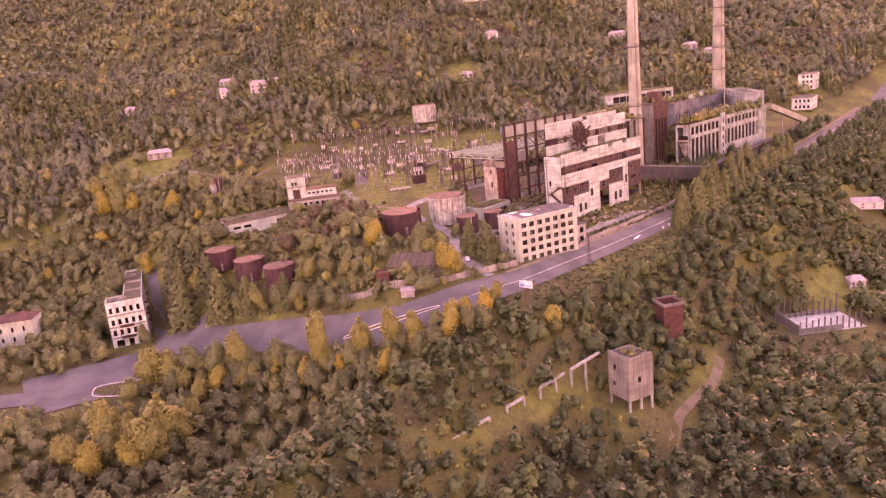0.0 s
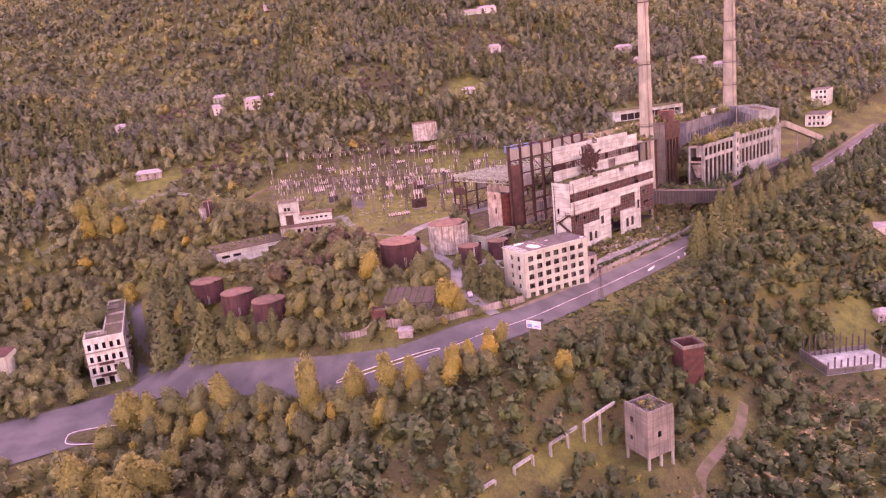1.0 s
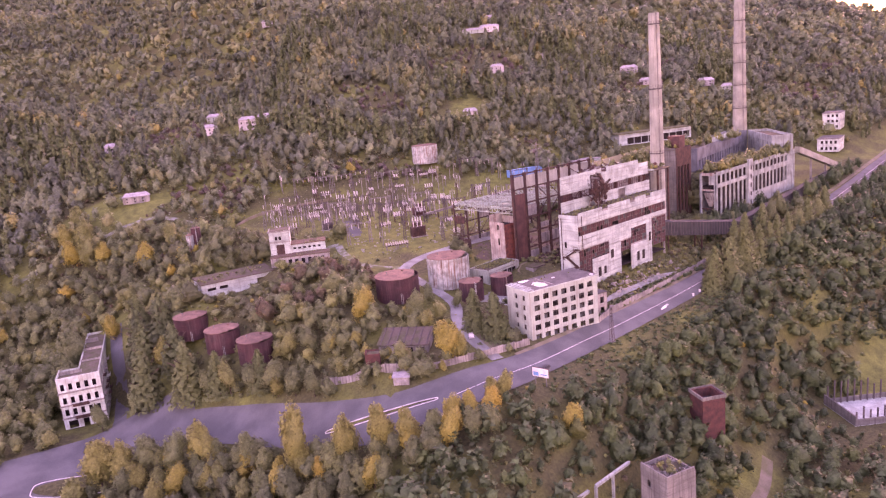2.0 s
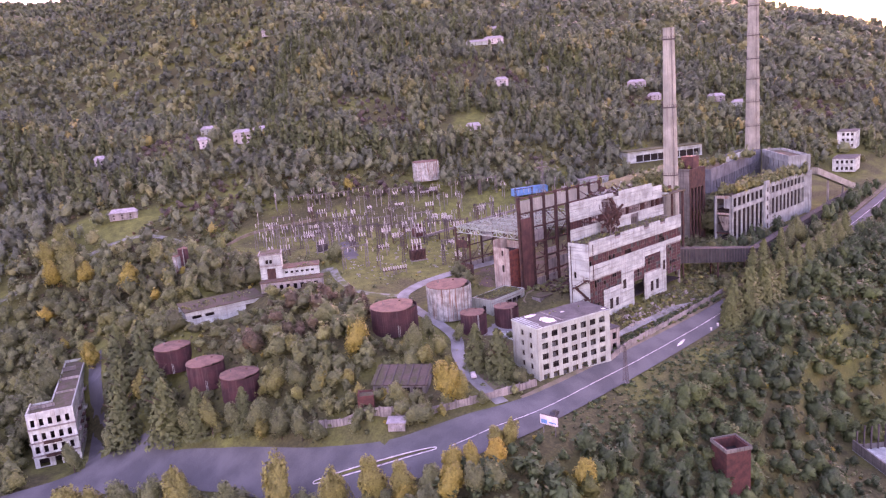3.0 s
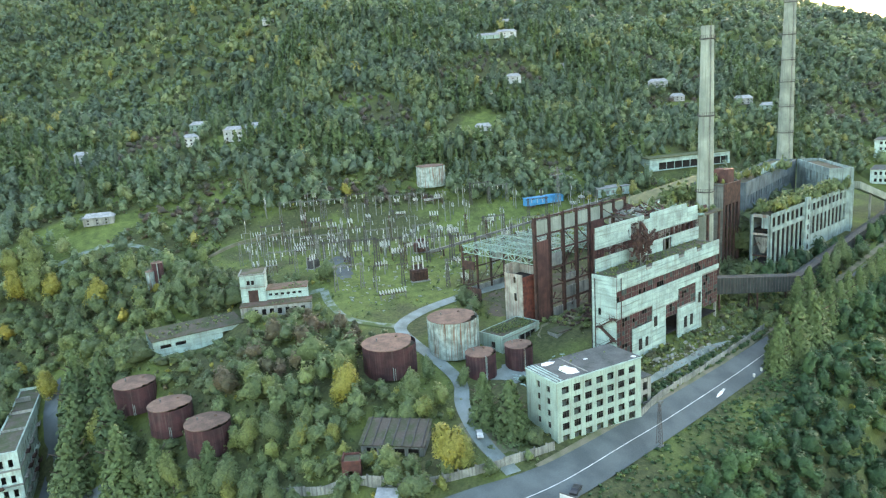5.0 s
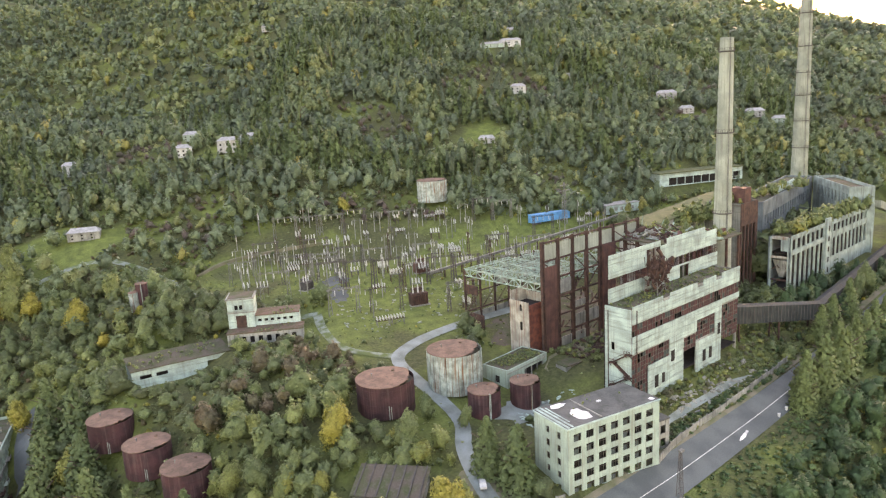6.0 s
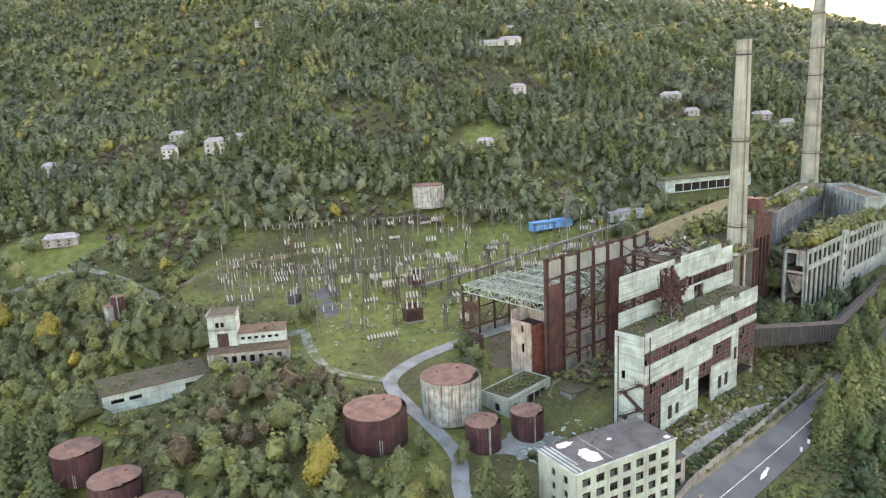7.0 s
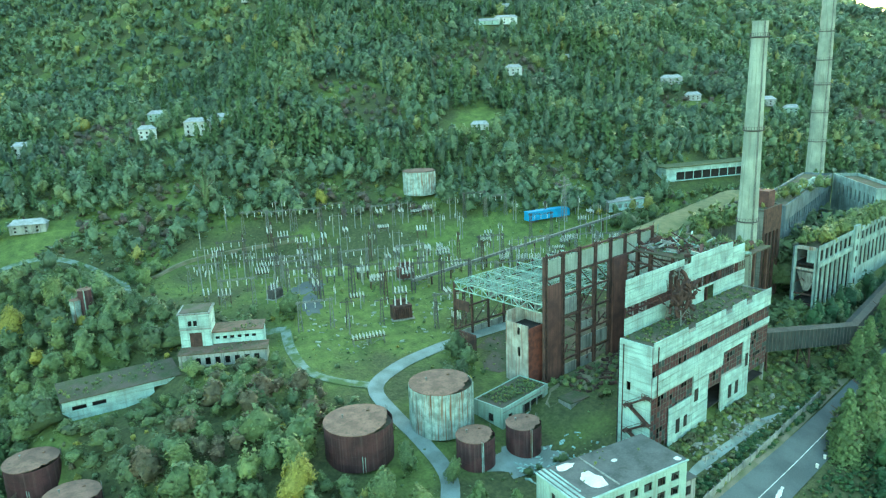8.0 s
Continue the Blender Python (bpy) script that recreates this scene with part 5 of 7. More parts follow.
part("back_wall", Solid().box(0, TW - 0.45, 4.5, TW, TW, 19), HALL_CONCRETE, rt)
part("floor", Solid().box(0.45, 0.45, 5, TW - 0.45, TW - 0.45, 5.4), INNER_SHADE, rt)
part("roof", Solid().box(0.45, 0.45, 18, TW - 0.45, TW - 0.45, 18.4), OLD_ROOF, rt, "broken slab roof with rubble and a bush")
for x, y in ((0.1, 0.1), (TW - 0.8, 0.1), (TW - 0.8, TW - 0.8), (0.1, TW - 0.8), (TW - 0.8, 4.9)):
    part("stilt", Solid().box(x, y, -3, x + 0.7, y + 0.7, 4.5), PALE_HALL, rt)
for k in range(40):
    x, y = rng.uniform(1, TW - 1), rng.uniform(1, TW - 1)
    part("rubble", Solid().bar((x, y, 18.4), (x + rng.uniform(-1, 1), y + rng.uniform(-1, 1), 18.5 + rng.uniform(0.1, 1.2)), rng.uniform(0.2, 0.6)), HALL_CONCRETE, rt)
cw = thing("concrete_trestle", 0, 0, 0, 0, "long ruined concrete beam on thin stilts", "ruin")
pa, pb = Vector((126, 151.1, -23.2)), Vector((194, 147.4, -18.9))
for i in range(9):
    p, q = pa.lerp(pb, i / 9), pa.lerp(pb, (i + 1) / 9)
    if i not in (2, 4):
        part("beam", Solid().bar(p, q if i != 6 else p.lerp(q, 0.6), 0.8), PALE_HALL, cw)
    part("stilt", Solid().box(p.x - 0.35, p.y - 0.35, ground(p.x, p.y) - 1, p.x + 0.35, p.y + 0.35, p.z), PALE_HALL, cw)
bs = thing("brick_stack", 238.5, 147.0, -33, -30, "square dark red brick stack among trees", "chimney")
part("shaft", Solid().box(-4, -4, 0, 4, -3.3, 20).box(-4, 3.3, 0, 4, 4, 20).box(-4, -3.3, 0, -3.3, 3.3, 20).box(3.3, -3.3, 0, 4, 3.3, 20), OLD_BRICK, bs)
part("cap", Solid().box(-4.3, -4.3, 19.2, 4.3, -4.0, 20.4).box(-4.3, 4.0, 19.2, 4.3, 4.3, 20.4).box(-4.3, -4.0, 19.2, -4.0, 4.0, 20.4).box(4.0, -4.0, 19.2, 4.3, 4.0, 20.4), HALL_CONCRETE, bs)
# Near-black fill: shade down the open shaft is painted on it.
part("inside", Solid().box(-3.3, -3.3, 0, 3.3, 3.3, 17), INNER_SHADE, bs)
yr = thing("roofless_ruin", 318, 121, -43.5, -38, "roofless ruin with a pale floor and a row of bare posts", "ruin")
part("floor", Solid().box(-15, -10, -1, 15, 10, 1.2), WHITE_PANEL, yr)
part("wall", Solid().box(-15, -10, 1.2, -14.5, 10, 5).box(-14.5, -10, 1.2, 4, -9.5, 3.6).box(-14.5, 9.5, 1.2, 15, 10, 3), HALL_CONCRETE, yr)
for i in range(22):
    part("post", Solid().bar((-14 + 2.7 * (i % 11), -9 if i < 11 else 9, 1), (-14 + 2.7 * (i % 11), -9 if i < 11 else 9, rng.uniform(6, 11)), 0.45), DARK_STEEL, yr)

# ---- switchyard ----
YARD_POLY = [(201, 384), (209, 414), (232, 430), (258, 436), (300, 418), (345, 392), (392, 362), (420, 345), (412, 322), (332, 300), (278, 298), (232, 296), (220, 306), (222, 330), (236, 344), (212, 358)]


def inside(x, y, poly):
    c = False
    for (x0, y0), (x1, y1) in zip(poly, poly[1:] + poly[:1]):
        if (y0 > y) != (y1 > y) and x < (x1 - x0) * (y - y0) / (y1 - y0) + x0:
            c = not c
    return c


def gantry(w, h, mat):
    o = thing("gantry", 0, 0, 0, 0, "weathered steel switchyard gantry with hanging insulators", "gantry", "switchyard gantries")
    for x in (-w / 2, w / 2):
        part("mast", Solid().lattice(x, 0, -0.6, h, 1.5, 0.6, 0.14, 1.6), mat, o)
    beam = part("crossbeam", Solid().truss((-w / 2 - 1, -0.25, h - 1), (w / 2 + 1, -0.25, h - 1), 0.55, 0.08, 12).truss((-w / 2 - 1, 0.25, h - 1), (w / 2 + 1, 0.25, h - 1), 0.55, 0.08, 12), mat, o)
    for k in (-0.3, 0.0, 0.3):
        part("insulator", Solid().tube(w * k, 0, [(0.12, h - 3.2), (0.2, h - 3.0), (0.12, h - 2.8), (0.2, h - 2.4), (0.12, h - 2.0), (0.2, h - 1.6), (0.1, h - 1.1)], 8), PORCELAIN, beam)
    return o


def post_set(n, gap, h, mat, top):
    """Two rows of short posts under ribbed white insulators, tied by thin bars."""
    o = thing("disconnector", 0, 0, 0, 0, "rusty switch stand carrying two rows of white porcelain insulators", "disconnector", "switchyard disconnectors")
    w = (n - 1) / 2 * gap
    low = h * 0.52
    for y in (-0.8, 0.8):
        rail = part("busbar", Solid().bar((-w - 0.6, y, low), (w + 0.6, y, low), 0.22), top, o)
        for i in range(n):
            x = (i - (n - 1) / 2) * gap
            part("insulator", Solid().tube(x, y, [(0.12, low + 0.14)] + [(0.22 if k % 2 else 0.13, low + 0.14 + 0.28 * k) for k in range(1, int(h * 0.4 / 0.28))], 8), PORCELAIN, rail)
        for x in (-w, w):
            part("post", Solid().box(x - 0.12, y - 0.12, -0.6, x + 0.12, y + 0.12, low), mat, o)
    part("brace", Solid().bar((-w, -0.8, 0.2), (w, -0.8, low - 0.2), 0.1).bar((-w, 0.8, low - 0.2), (w, 0.8, 0.2), 0.1), mat, o)
    return o


def lattice_post(h, mat):
    o = thing("lattice_post", 0, 0, 0, 0, "rust-brown lattice switchyard mast with a short cross-arm", "mast", "switchyard masts")
    part("mast", Solid().lattice(0, 0, -0.6, h, 1.5, 0.5, 0.12, 1.5), mat, o)
    arm = part("cross_arm", Solid().bar((-2.6, 0, h - 0.6), (2.6, 0, h - 0.6), 0.2).bar((-2.6, 0, h - 0.6), (0, 0, h + 0.5), 0.1).bar((2.6, 0, h - 0.6), (0, 0, h + 0.5), 0.1), mat, o)
    for x in (-2.3, 2.3):
        part("insulator", Solid().tube(x, 0, [(0.1, h - 2.6), (0.2, h - 2.3), (0.11, h - 2.0), (0.2, h - 1.7), (0.11, h - 1.4), (0.1, h - 0.7)], 8), PORCELAIN, arm)
    return o


def pole_row(h, mat, wide=0.0):
    """A slim pole, or a pair of them, with a thin arm and standing strings of white insulators."""
    o = thing("concrete_pole", 0, 0, 0, 0, "slim pale concrete pole with a thin arm and white insulator strings", "pole", "switchyard poles")
    for x in ((0.0,) if not wide else (-wide / 2, wide / 2)):
        part("shaft", Solid().tube(x, 0, [(0.24, -0.6), (0.15, h)], 8), mat, o)
    arm = part("cross_arm", Solid().box(-wide / 2 - 1.4, -0.06, h - 1.2, wide / 2 + 1.4, 0.06, h - 1.05), GREY_STEEL, o)
    for x in (-wide / 2 - 1.3, wide / 2 + 1.3):
        part("insulator", Solid().tube(x, 0, [(0.08, h - 3.4)] + [(0.19 if k % 2 else 0.1, h - 3.3 + 0.3 * k) for k in range(8)], 8), PORCELAIN, arm)
    return o


protos = [gantry(11, 13, DARK_STEEL), gantry(11, 11, GREY_STEEL), post_set(3, 1.5, 5.2, DARK_STEEL, GREY_STEEL), post_set(4, 1.4, 6.4, RUST, GREY_STEEL), post_set(5, 1.2, 4.4, GREY_STEEL, RUST), pole_row(11, CONCRETE, 3.0), pole_row(8, CONCRETE), lattice_post(13, RUST), lattice_post(10, DARK_STEEL)]
rng = random.Random(11)
spots = []
ang = -24
for r in range(26):
    for c in range(38):
        u, v = -28 + c * 6.0, -40 + r * 6.2
        row = r % 4
        loose = 0.7 if row == 0 else 1.6
        x = 232 + u * math.cos(radians(ang)) - v * math.sin(radians(ang)) + rng.uniform(-loose, loose)
        y = 345 + u * math.sin(radians(ang)) + v * math.cos(radians(ang)) + rng.uniform(-loose, loose)
        if not inside(x, y, YARD_POLY):
            continue
        if min((Vector((x, y)) - Vector(p[:2])).length for p in YARD) < 4 or (Vector((x, y)) - Vector((265, 320))).length < 10:
            continue
        if (x > 268 and y < 300) or (x < 268 and 280 < y < 318 and rng.random() < 0.6):
            continue
        front = x + 1.3 * y < 690
        if row == 0:
            if c % 2 or rng.random() < 0.12:
                continue
            k = rng.choice((0, 1, 5, 5)) if not front else rng.choice((1, 7, 7, 8))
        else:
            if rng.random() < 0.5 or noise.noise(Vector((u * 0.055, v * 0.055, 4.0))) < -0.12:
                continue
            k = rng.choice((2, 3, 3, 4, 4, 5, 5, 6, 6, 7, 8)) if not front else rng.choice((2, 3, 3, 4, 6, 7, 8))
        spots.append((x, y, k, row))
for x, y, k, row in spots:
    copy_thing(protos[k], pose(x, y, ground(x, y), 0, 0, ang + (0 if row == 0 else rng.choice((0, 0, 90))) + rng.uniform(-3, 3)))
for i, p in enumerate(protos):
    p.matrix_basis = pose(238 + 12 * i, 372 - 5.3 * i, ground(238 + 12 * i, 372 - 5.3 * i), 0, 0, ang)


def transformer(x, y, rz, mat, label, s=1.0):
    t = thing("transformer", x, y, ground(x, y) - 0.3, rz, label, "transformer", "transformers")
    part("tank", Solid().box(-3 * s, -1.6 * s, 0.5, 3 * s, 1.6 * s, 4.4 * s), mat, t)
    part("plinth", Solid().box(-3.6 * s, -2.2 * s, 0, 3.6 * s, 2.2 * s, 0.5), CONCRETE, t)
    for i in range(9):
        part("radiator", Solid().box(-2.8 * s + 0.65 * s * i, -2.3 * s, 0.9, -2.5 * s + 0.65 * s * i, -1.6 * s, 3.8 * s), mat, t)
    for k in (-1.8, 0, 1.8):
        part("bushing", Solid().tube(k * s, 0, [(0.35, 4.4 * s), (0.2, 4.8 * s), (0.36, 5.2 * s), (0.2, 5.6 * s), (0.3, 6.0 * s), (0.12, 7.4 * s)], 10), PORCELAIN, t)
    part("conservator", Solid().bar((-2 * s, 1.2 * s, 5.3 * s), (2 * s, 1.2 * s, 5.3 * s), 1.1 * s), mat, t)
    return t


transformer(264, 319, -20, RUST, "large rusty brown transformer with white bushings", 1.2)
transformer(289, 347, -20, RUST_RED, "rusty red transformer in the switchyard", 1.1)
transformer(236, 360, 20, DARK_STEEL, "dark steel transformer in the switchyard", 0.9)
# blue wagon row
bw = thing("blue_wagon", 392, 358, ground(392, 358) - 0.2, -13, "bright blue steel wagon at the back of the switchyard", "wagon")
part("body", Solid().box(-13, -2, 1.2, 13, 2, 5.4), BLUE, bw)
part("roof", Solid().box(-13.2, -2.2, 5.4, 13.2, 2.2, 5.7), BLUE, bw)
for i in range(9):
    part("post", Solid().box(-12.8 + 3.1 * i, -2.15, 1.2, -12.4 + 3.1 * i, -2.0, 5.4), BLUE, bw)
for x in (-10, -7.5, 7.5, 10):
    part("wheel", Solid().box(x - 0.6, -1.9, 0.1, x + 0.6, 1.9, 1.2), DARK_STEEL, bw)
# long cable bridge along the back of the turbine hall
cb = thing("cable_bridge", 0, 0, 0, 0, "long raised rusty cable bridge beside the turbine hall", "cable bridge")
ca_, cb_ = Vector((283, 335.8, 25.1)), Vector((431, 336.6, 30.1))
for i in range(14):
    p, q = ca_.lerp(cb_, i / 14), ca_.lerp(cb_, (i + 1) / 14)
    part("deck", Solid().bar(p, q, 1.1), GREY_STEEL, cb)
    part("leg", Solid().bar((p.x, p.y, ground(p.x, p.y) - 0.5), p, 0.5), RUST, cb)
# tall lattice mast behind
lm = thing("lattice_mast", 398, 352, ground(398, 352) - 0.5, 0, "tall grey lattice mast with cross-arms", "mast")
part("mast", Solid().lattice(0, 0, 0, 24, 2.4, 0.6, 0.2, 2), GREY_STEEL, lm)
part("cross_arm", Solid().box(-5, -0.2, 19, 5, 0.2, 19.5).box(-3.5, -0.2, 22, 3.5, 0.2, 22.4), GREY_STEEL, lm)

# ---- along the road ----
def fence_line(pts, h, label):
    o = thing("boundary_wall", 0, 0, 0, 0, label, "wall", kind="structure")
    line = spline(pts, 4.0)
    for i in range(len(line) - 1):
        a, b = line[i], line[i + 1]
        za, zb = ground(a.x, a.y), ground(b.x, b.y)
        hh = h * rng.uniform(0.85, 1.05)
        d = (b - a).normalized()
        nrm = Vector((-d.y, d.x)) * 0.12
        s = Solid()
        g = d * 0.12
        c = [a + g + nrm, b - g + nrm, b - g - nrm, a + g - nrm]
        s.add([(c[0].x, c[0].y, za - 0.8), (c[1].x, c[1].y, zb - 0.8), (c[2].x, c[2].y, zb - 0.8), (c[3].x, c[3].y, za - 0.8), (c[0].x, c[0].y, za + hh), (c[1].x, c[1].y, zb + hh), (c[2].x, c[2].y, zb + hh), (c[3].x, c[3].y, za + hh)],
              [(0, 3, 2, 1), (4, 5, 6, 7), (0, 1, 5, 4), (1, 2, 6, 5), (2, 3, 7, 6), (3, 0, 4, 7)])
        part("panel", s, CONCRETE, o)
        part("post", Solid().box(a.x - 0.2, a.y - 0.2, za - 0.8, a.x + 0.2, a.y + 0.2, za + h + 0.25), CONCRETE, o)


fence_line([(153, 247), (164, 228), (174, 215), (188, 206), (213, 200.4)], 2.6, "weathered pale concrete panel wall along the road")
fence_line([(247, 195.4), (262, 197.6), (290, 198.6), (316, 199.6), (345, 201)], 2.6, "weathered pale concrete panel wall along the road")

dh = thing("ruined_workshop", 176, 226, 0.5, 35, "long low workshop with a dark ribbed sagging roof", "shed")
dh.matrix_world = pose(173.5, 237.0, ground(178, 231) - 1.0, 0, 0, -52)
part("wall", Solid().wall(18, -1, 4, [(1.5 + 4 * i, 4.5 + 4 * i, 0.3, 3.2) for i in range(4)], 0.4, "x", (0, 0)).box(0, 0.4, -1, 0.4, 10, 4).box(17.6, 0.4, -1, 18, 10, 4).box(0, 10, -1, 18, 10.4, 6), CONCRETE, dh)
part("roof", Solid().add([(-0.5, -0.6, 4), (18.5, -0.6, 4), (18.5, 10.8, 6.8), (-0.5, 10.8, 6.8), (-0.5, -0.6, 4.3), (18.5, -0.6, 4.3), (18.5, 10.8, 7.1), (-0.5, 10.8, 7.1)], [(0, 3, 2, 1), (4, 5, 6, 7), (0, 1, 5, 4), (1, 2, 6, 5), (2, 3, 7, 6), (3, 0, 4, 7)]), OLD_ROOF, dh)
for i in range(7):
    part("roof_rib", Solid().add([(0.6 + 2.8 * i, -0.6, 4.3), (0.9 + 2.8 * i, -0.6, 4.3), (0.9 + 2.8 * i, 10.8, 7.1), (0.6 + 2.8 * i, 10.8, 7.1), (0.6 + 2.8 * i, -0.6, 4.6), (0.9 + 2.8 * i, -0.6, 4.6), (0.9 + 2.8 * i, 10.8, 7.4), (0.6 + 2.8 * i, 10.8, 7.4)], [(4, 5, 6, 7), (0, 1, 5, 4), (1, 2, 6, 5), (3, 0, 4, 7), (2, 3, 7, 6)]), DARK_STEEL, dh)
# Added near-black box for the shade under the workshop roof.
part("dark_room", Solid().box(0.6, 2, -0.8, 17.4, 9.8, 3.9), INNER_SHADE, dh)
hu = thing("brick_hut", 166.5, 231, ground(166.5, 231) - 0.5, -40, "small red brick hut with a broken top", "hut")
part("wall", Solid().wall(5, 0, 5, [(1.5, 2.8, 0, 2.2)], 0.35, "x", (-2.5, -2.5)).box(-2.5, -2.15, 0, -2.15, 2.5, 5.4).box(2.15, -2.15, 0, 2.5, 2.5, 4.6).box(-2.15, 2.15, 0, 2.15, 2.5, 5), OLD_BRICK, hu)
part("roof", Solid().box(-2.1, -2.1, 4.2, 2.1, 2.1, 4.5), OLD_ROOF, hu)
ki = thing("kiosk", 167.3, 217, ground(167.3, 217) - 0.2, -48, "small grey roadside kiosk with a sheet roof", "kiosk")
part("body", Solid().box(-2.6, -1.6, 0, 2.6, 1.6, 2.7), CONCRETE, ki)
part("roof", Solid().add([(-3, -2, 2.7), (3, -2, 2.7), (3, 2, 3.3), (-3, 2, 3.3), (-3, -2, 2.85), (3, -2, 2.85), (3, 2, 3.45), (-3, 2, 3.45)], [(0, 3, 2, 1), (4, 5, 6, 7), (0, 1, 5, 4), (1, 2, 6, 5), (2, 3, 7, 6), (3, 0, 4, 7)]), SLATE, ki)
part("shutter", Solid().box(-1.8, -1.66, 1.0, 1.8, -1.6, 2.2), SLATE, ki)


def car(x, y, rz, mat, label, s=1.0):
    c = thing("car", x, y, ground(x, y) + 0.38, rz, label, "car", "parked cars")
    L_, W_ = 2.15 * s, 0.88 * s
    prof = [(-L_, 0.45), (-L_, 0.85), (-L_ * 0.55, 0.95), (-L_ * 0.35, 1.42), (L_ * 0.45, 1.45), (L_ * 0.82, 0.98), (L_, 0.85), (L_, 0.45), (L_, 0.3), (-L_, 0.3)]
    n = len(prof)
    v = [(a, -W_ * (0.82 if b > 1.2 else 1), b) for a, b in prof] + [(a, W_ * (0.82 if b > 1.2 else 1), b) for a, b in prof]
    part("body", Solid().add(v, [tuple(range(n)), tuple(reversed(range(n, 2 * n)))] + [(i, n + i, n + (i + 1) % n, (i + 1) % n) for i in range(n)]), mat, c)
    part("windows", Solid().box(-L_ * 0.36, -W_ * 0.93, 0.98, L_ * 0.5, W_ * 0.93, 1.32), GLASS, c)
    for a in (-1.35, 1.35):
        for b in (-0.8, 0.8):
            w = Solid()
            pts = [(a * s + 0.33 * math.cos(2 * math.pi * k / 14), 0.33 + 0.33 * math.sin(2 * math.pi * k / 14)) for k in range(14)]
            w.add([(p, b * s - 0.1, q) for p, q in pts] + [(p, b * s + 0.1, q) for p, q in pts], [tuple(range(14)), tuple(reversed(range(14, 28)))] + [(k, 14 + k, 14 + (k + 1) % 14, (k + 1) % 14) for k in range(14)])
            wheel = part("wheel", w, TYRE, c)
            part("rim", Solid().add([(a * s + 0.2 * math.cos(2 * math.pi * k / 10), b * s + (0.11 if b > 0 else -0.11), 0.33 + 0.2 * math.sin(2 * math.pi * k / 10)) for k in range(10)], [tuple(range(10))]), GREY_STEEL, wheel)
    return c


car(204.5, 186.5, 20, CAR_DARK, "dark car parked at the road side by a billboard", 1.1)
car(112.5, 316, 60, CAR_DARK, "dark car parked at the mouth of the side street", 1.05)
car(200.8, 217.5, 52, WHITE, "white car parked on the yard road", 1.0)
bb = thing("billboard", 199.6, 184.8, ground(199.6, 184.8) - 0.4, 0, "roadside billboard with a pale faded sheet on steel posts", "billboard")
bb.matrix_world = pose(195.8, 181.0, ground(195.8, 181.0) - 0.4, 0, 0, -80)
for x in (-2, 2):
    part("post", Solid().box(x - 0.12, -0.12, 0, x + 0.12, 0.12, 4.2), GREY_STEEL, bb)
part("frame", Solid().box(-3.1, -0.12, 3.2, 3.1, 0.12, 6.4), DARK_STEEL, bb)
part("sheet", Solid().box(-2.95, -0.17, 3.35, 2.95, -0.124, 6.25), WHITE, bb, "pale faded poster sheet")
part("picture_bar", Solid().box(-2.6, -0.176, 3.6, -0.6, -0.172, 4.9).box(0.0, -0.176, 4.0, 2.4, -0.172, 4.4), BLUE, bb)
pl = thing("lattice_lamp_mast", 240.5, 185.0, ground(240.5, 185) - 0.4, 0, "slim dark lattice lamp mast beside the road", "mast")
part("mast", Solid().lattice(0, 0, 0, 13.5, 1.4, 0.5, 0.13, 1.3), DARK_STEEL, pl)
part("footing", Solid().box(-1.1, -1.1, -0.4, 1.1, 1.1, 0.6), CONCRETE, pl)
part("lamp", Solid().box(-0.4, -0.5, 13.5, 1.2, 0.5, 14.0), GREY_STEEL, pl)


def kerb_loop(name, c, a, b, rz, label):
    s = Solid()
    m = pose(c[0], c[1], 0, 0, 0, rz)
    n = 40
    ring = []
    for i in range(n):
        t = 2 * math.pi * i / n
        ct, st_ = math.cos(t), math.copysign(abs(math.sin(t)) ** 0.45, math.sin(t))
        p, q = m @ Vector((a * ct, b * st_, 0)), m @ Vector(((a - 0.24) * ct, (b - 0.24) * st_, 0))
        ring.append((p, q))
    for i in range(n):
        (p, q), (p2, q2) = ring[i], ring[(i + 1) % n]
        zs_ = [ground(w.x, w.y) for w in (p, p2, q2, q)]
        low = [(w.x, w.y, z + 0.2) for w, z in zip((p, p2, q2, q), zs_)]
        hi = [(w.x, w.y, z + 0.5) for w, z in zip((p, p2, q2, q), zs_)]
        s.add(low + hi, [(4, 5, 6, 7), (0, 1, 5, 4), (2, 3, 7, 6)])
    solo(name, s, PAINT, label, "kerb", kind="structure")
    g = Solid()
    pts = [m @ Vector(((a - 0.5) * math.cos(2 * math.pi * i / n), (b - 0.5) * math.sin(2 * math.pi * i / n), 0)) for i in range(n)]
    g.add([(p.x, p.y, ground(p.x, p.y) + 0.5) for p in pts] + [(c[0], c[1], ground(c[0], c[1]) + 0.55)], [(i, (i + 1) % n, n) for i in range(n)])
    solo("grass_island", g, GROUND, "grassed traffic island", "ground", kind="structure")


plz = ribbon([(48, 314), (75, 309), (100, 305), (126, 293)], lambda p: 30, 0.3, 8)
solo("paved_square", plz, ASPHALT, "wide worn asphalt square before the ruined house", "pavement", kind="structure")
kerb_loop("kerb", (84, 293), 17, 5.5, -30, "white painted kerb round a grass island")
kerb_loop("kerb", (156, 215.3), 19.4, 0.9, -49.5, "white painted kerb round a narrow traffic island")

# ---- trees ----
ICO_V = np.array([(0, 0, -1), (0.72, -0.53, -0.45), (-0.28, -0.85, -0.45), (-0.89, 0, -0.45), (-0.28, 0.85, -0.45), (0.72, 0.53, -0.45), (0.28, -0.85, 0.45), (-0.72, -0.53, 0.45), (-0.72, 0.53, 0.45), (0.28, 0.85, 0.45), (0.89, 0, 0.45), (0, 0, 1)])
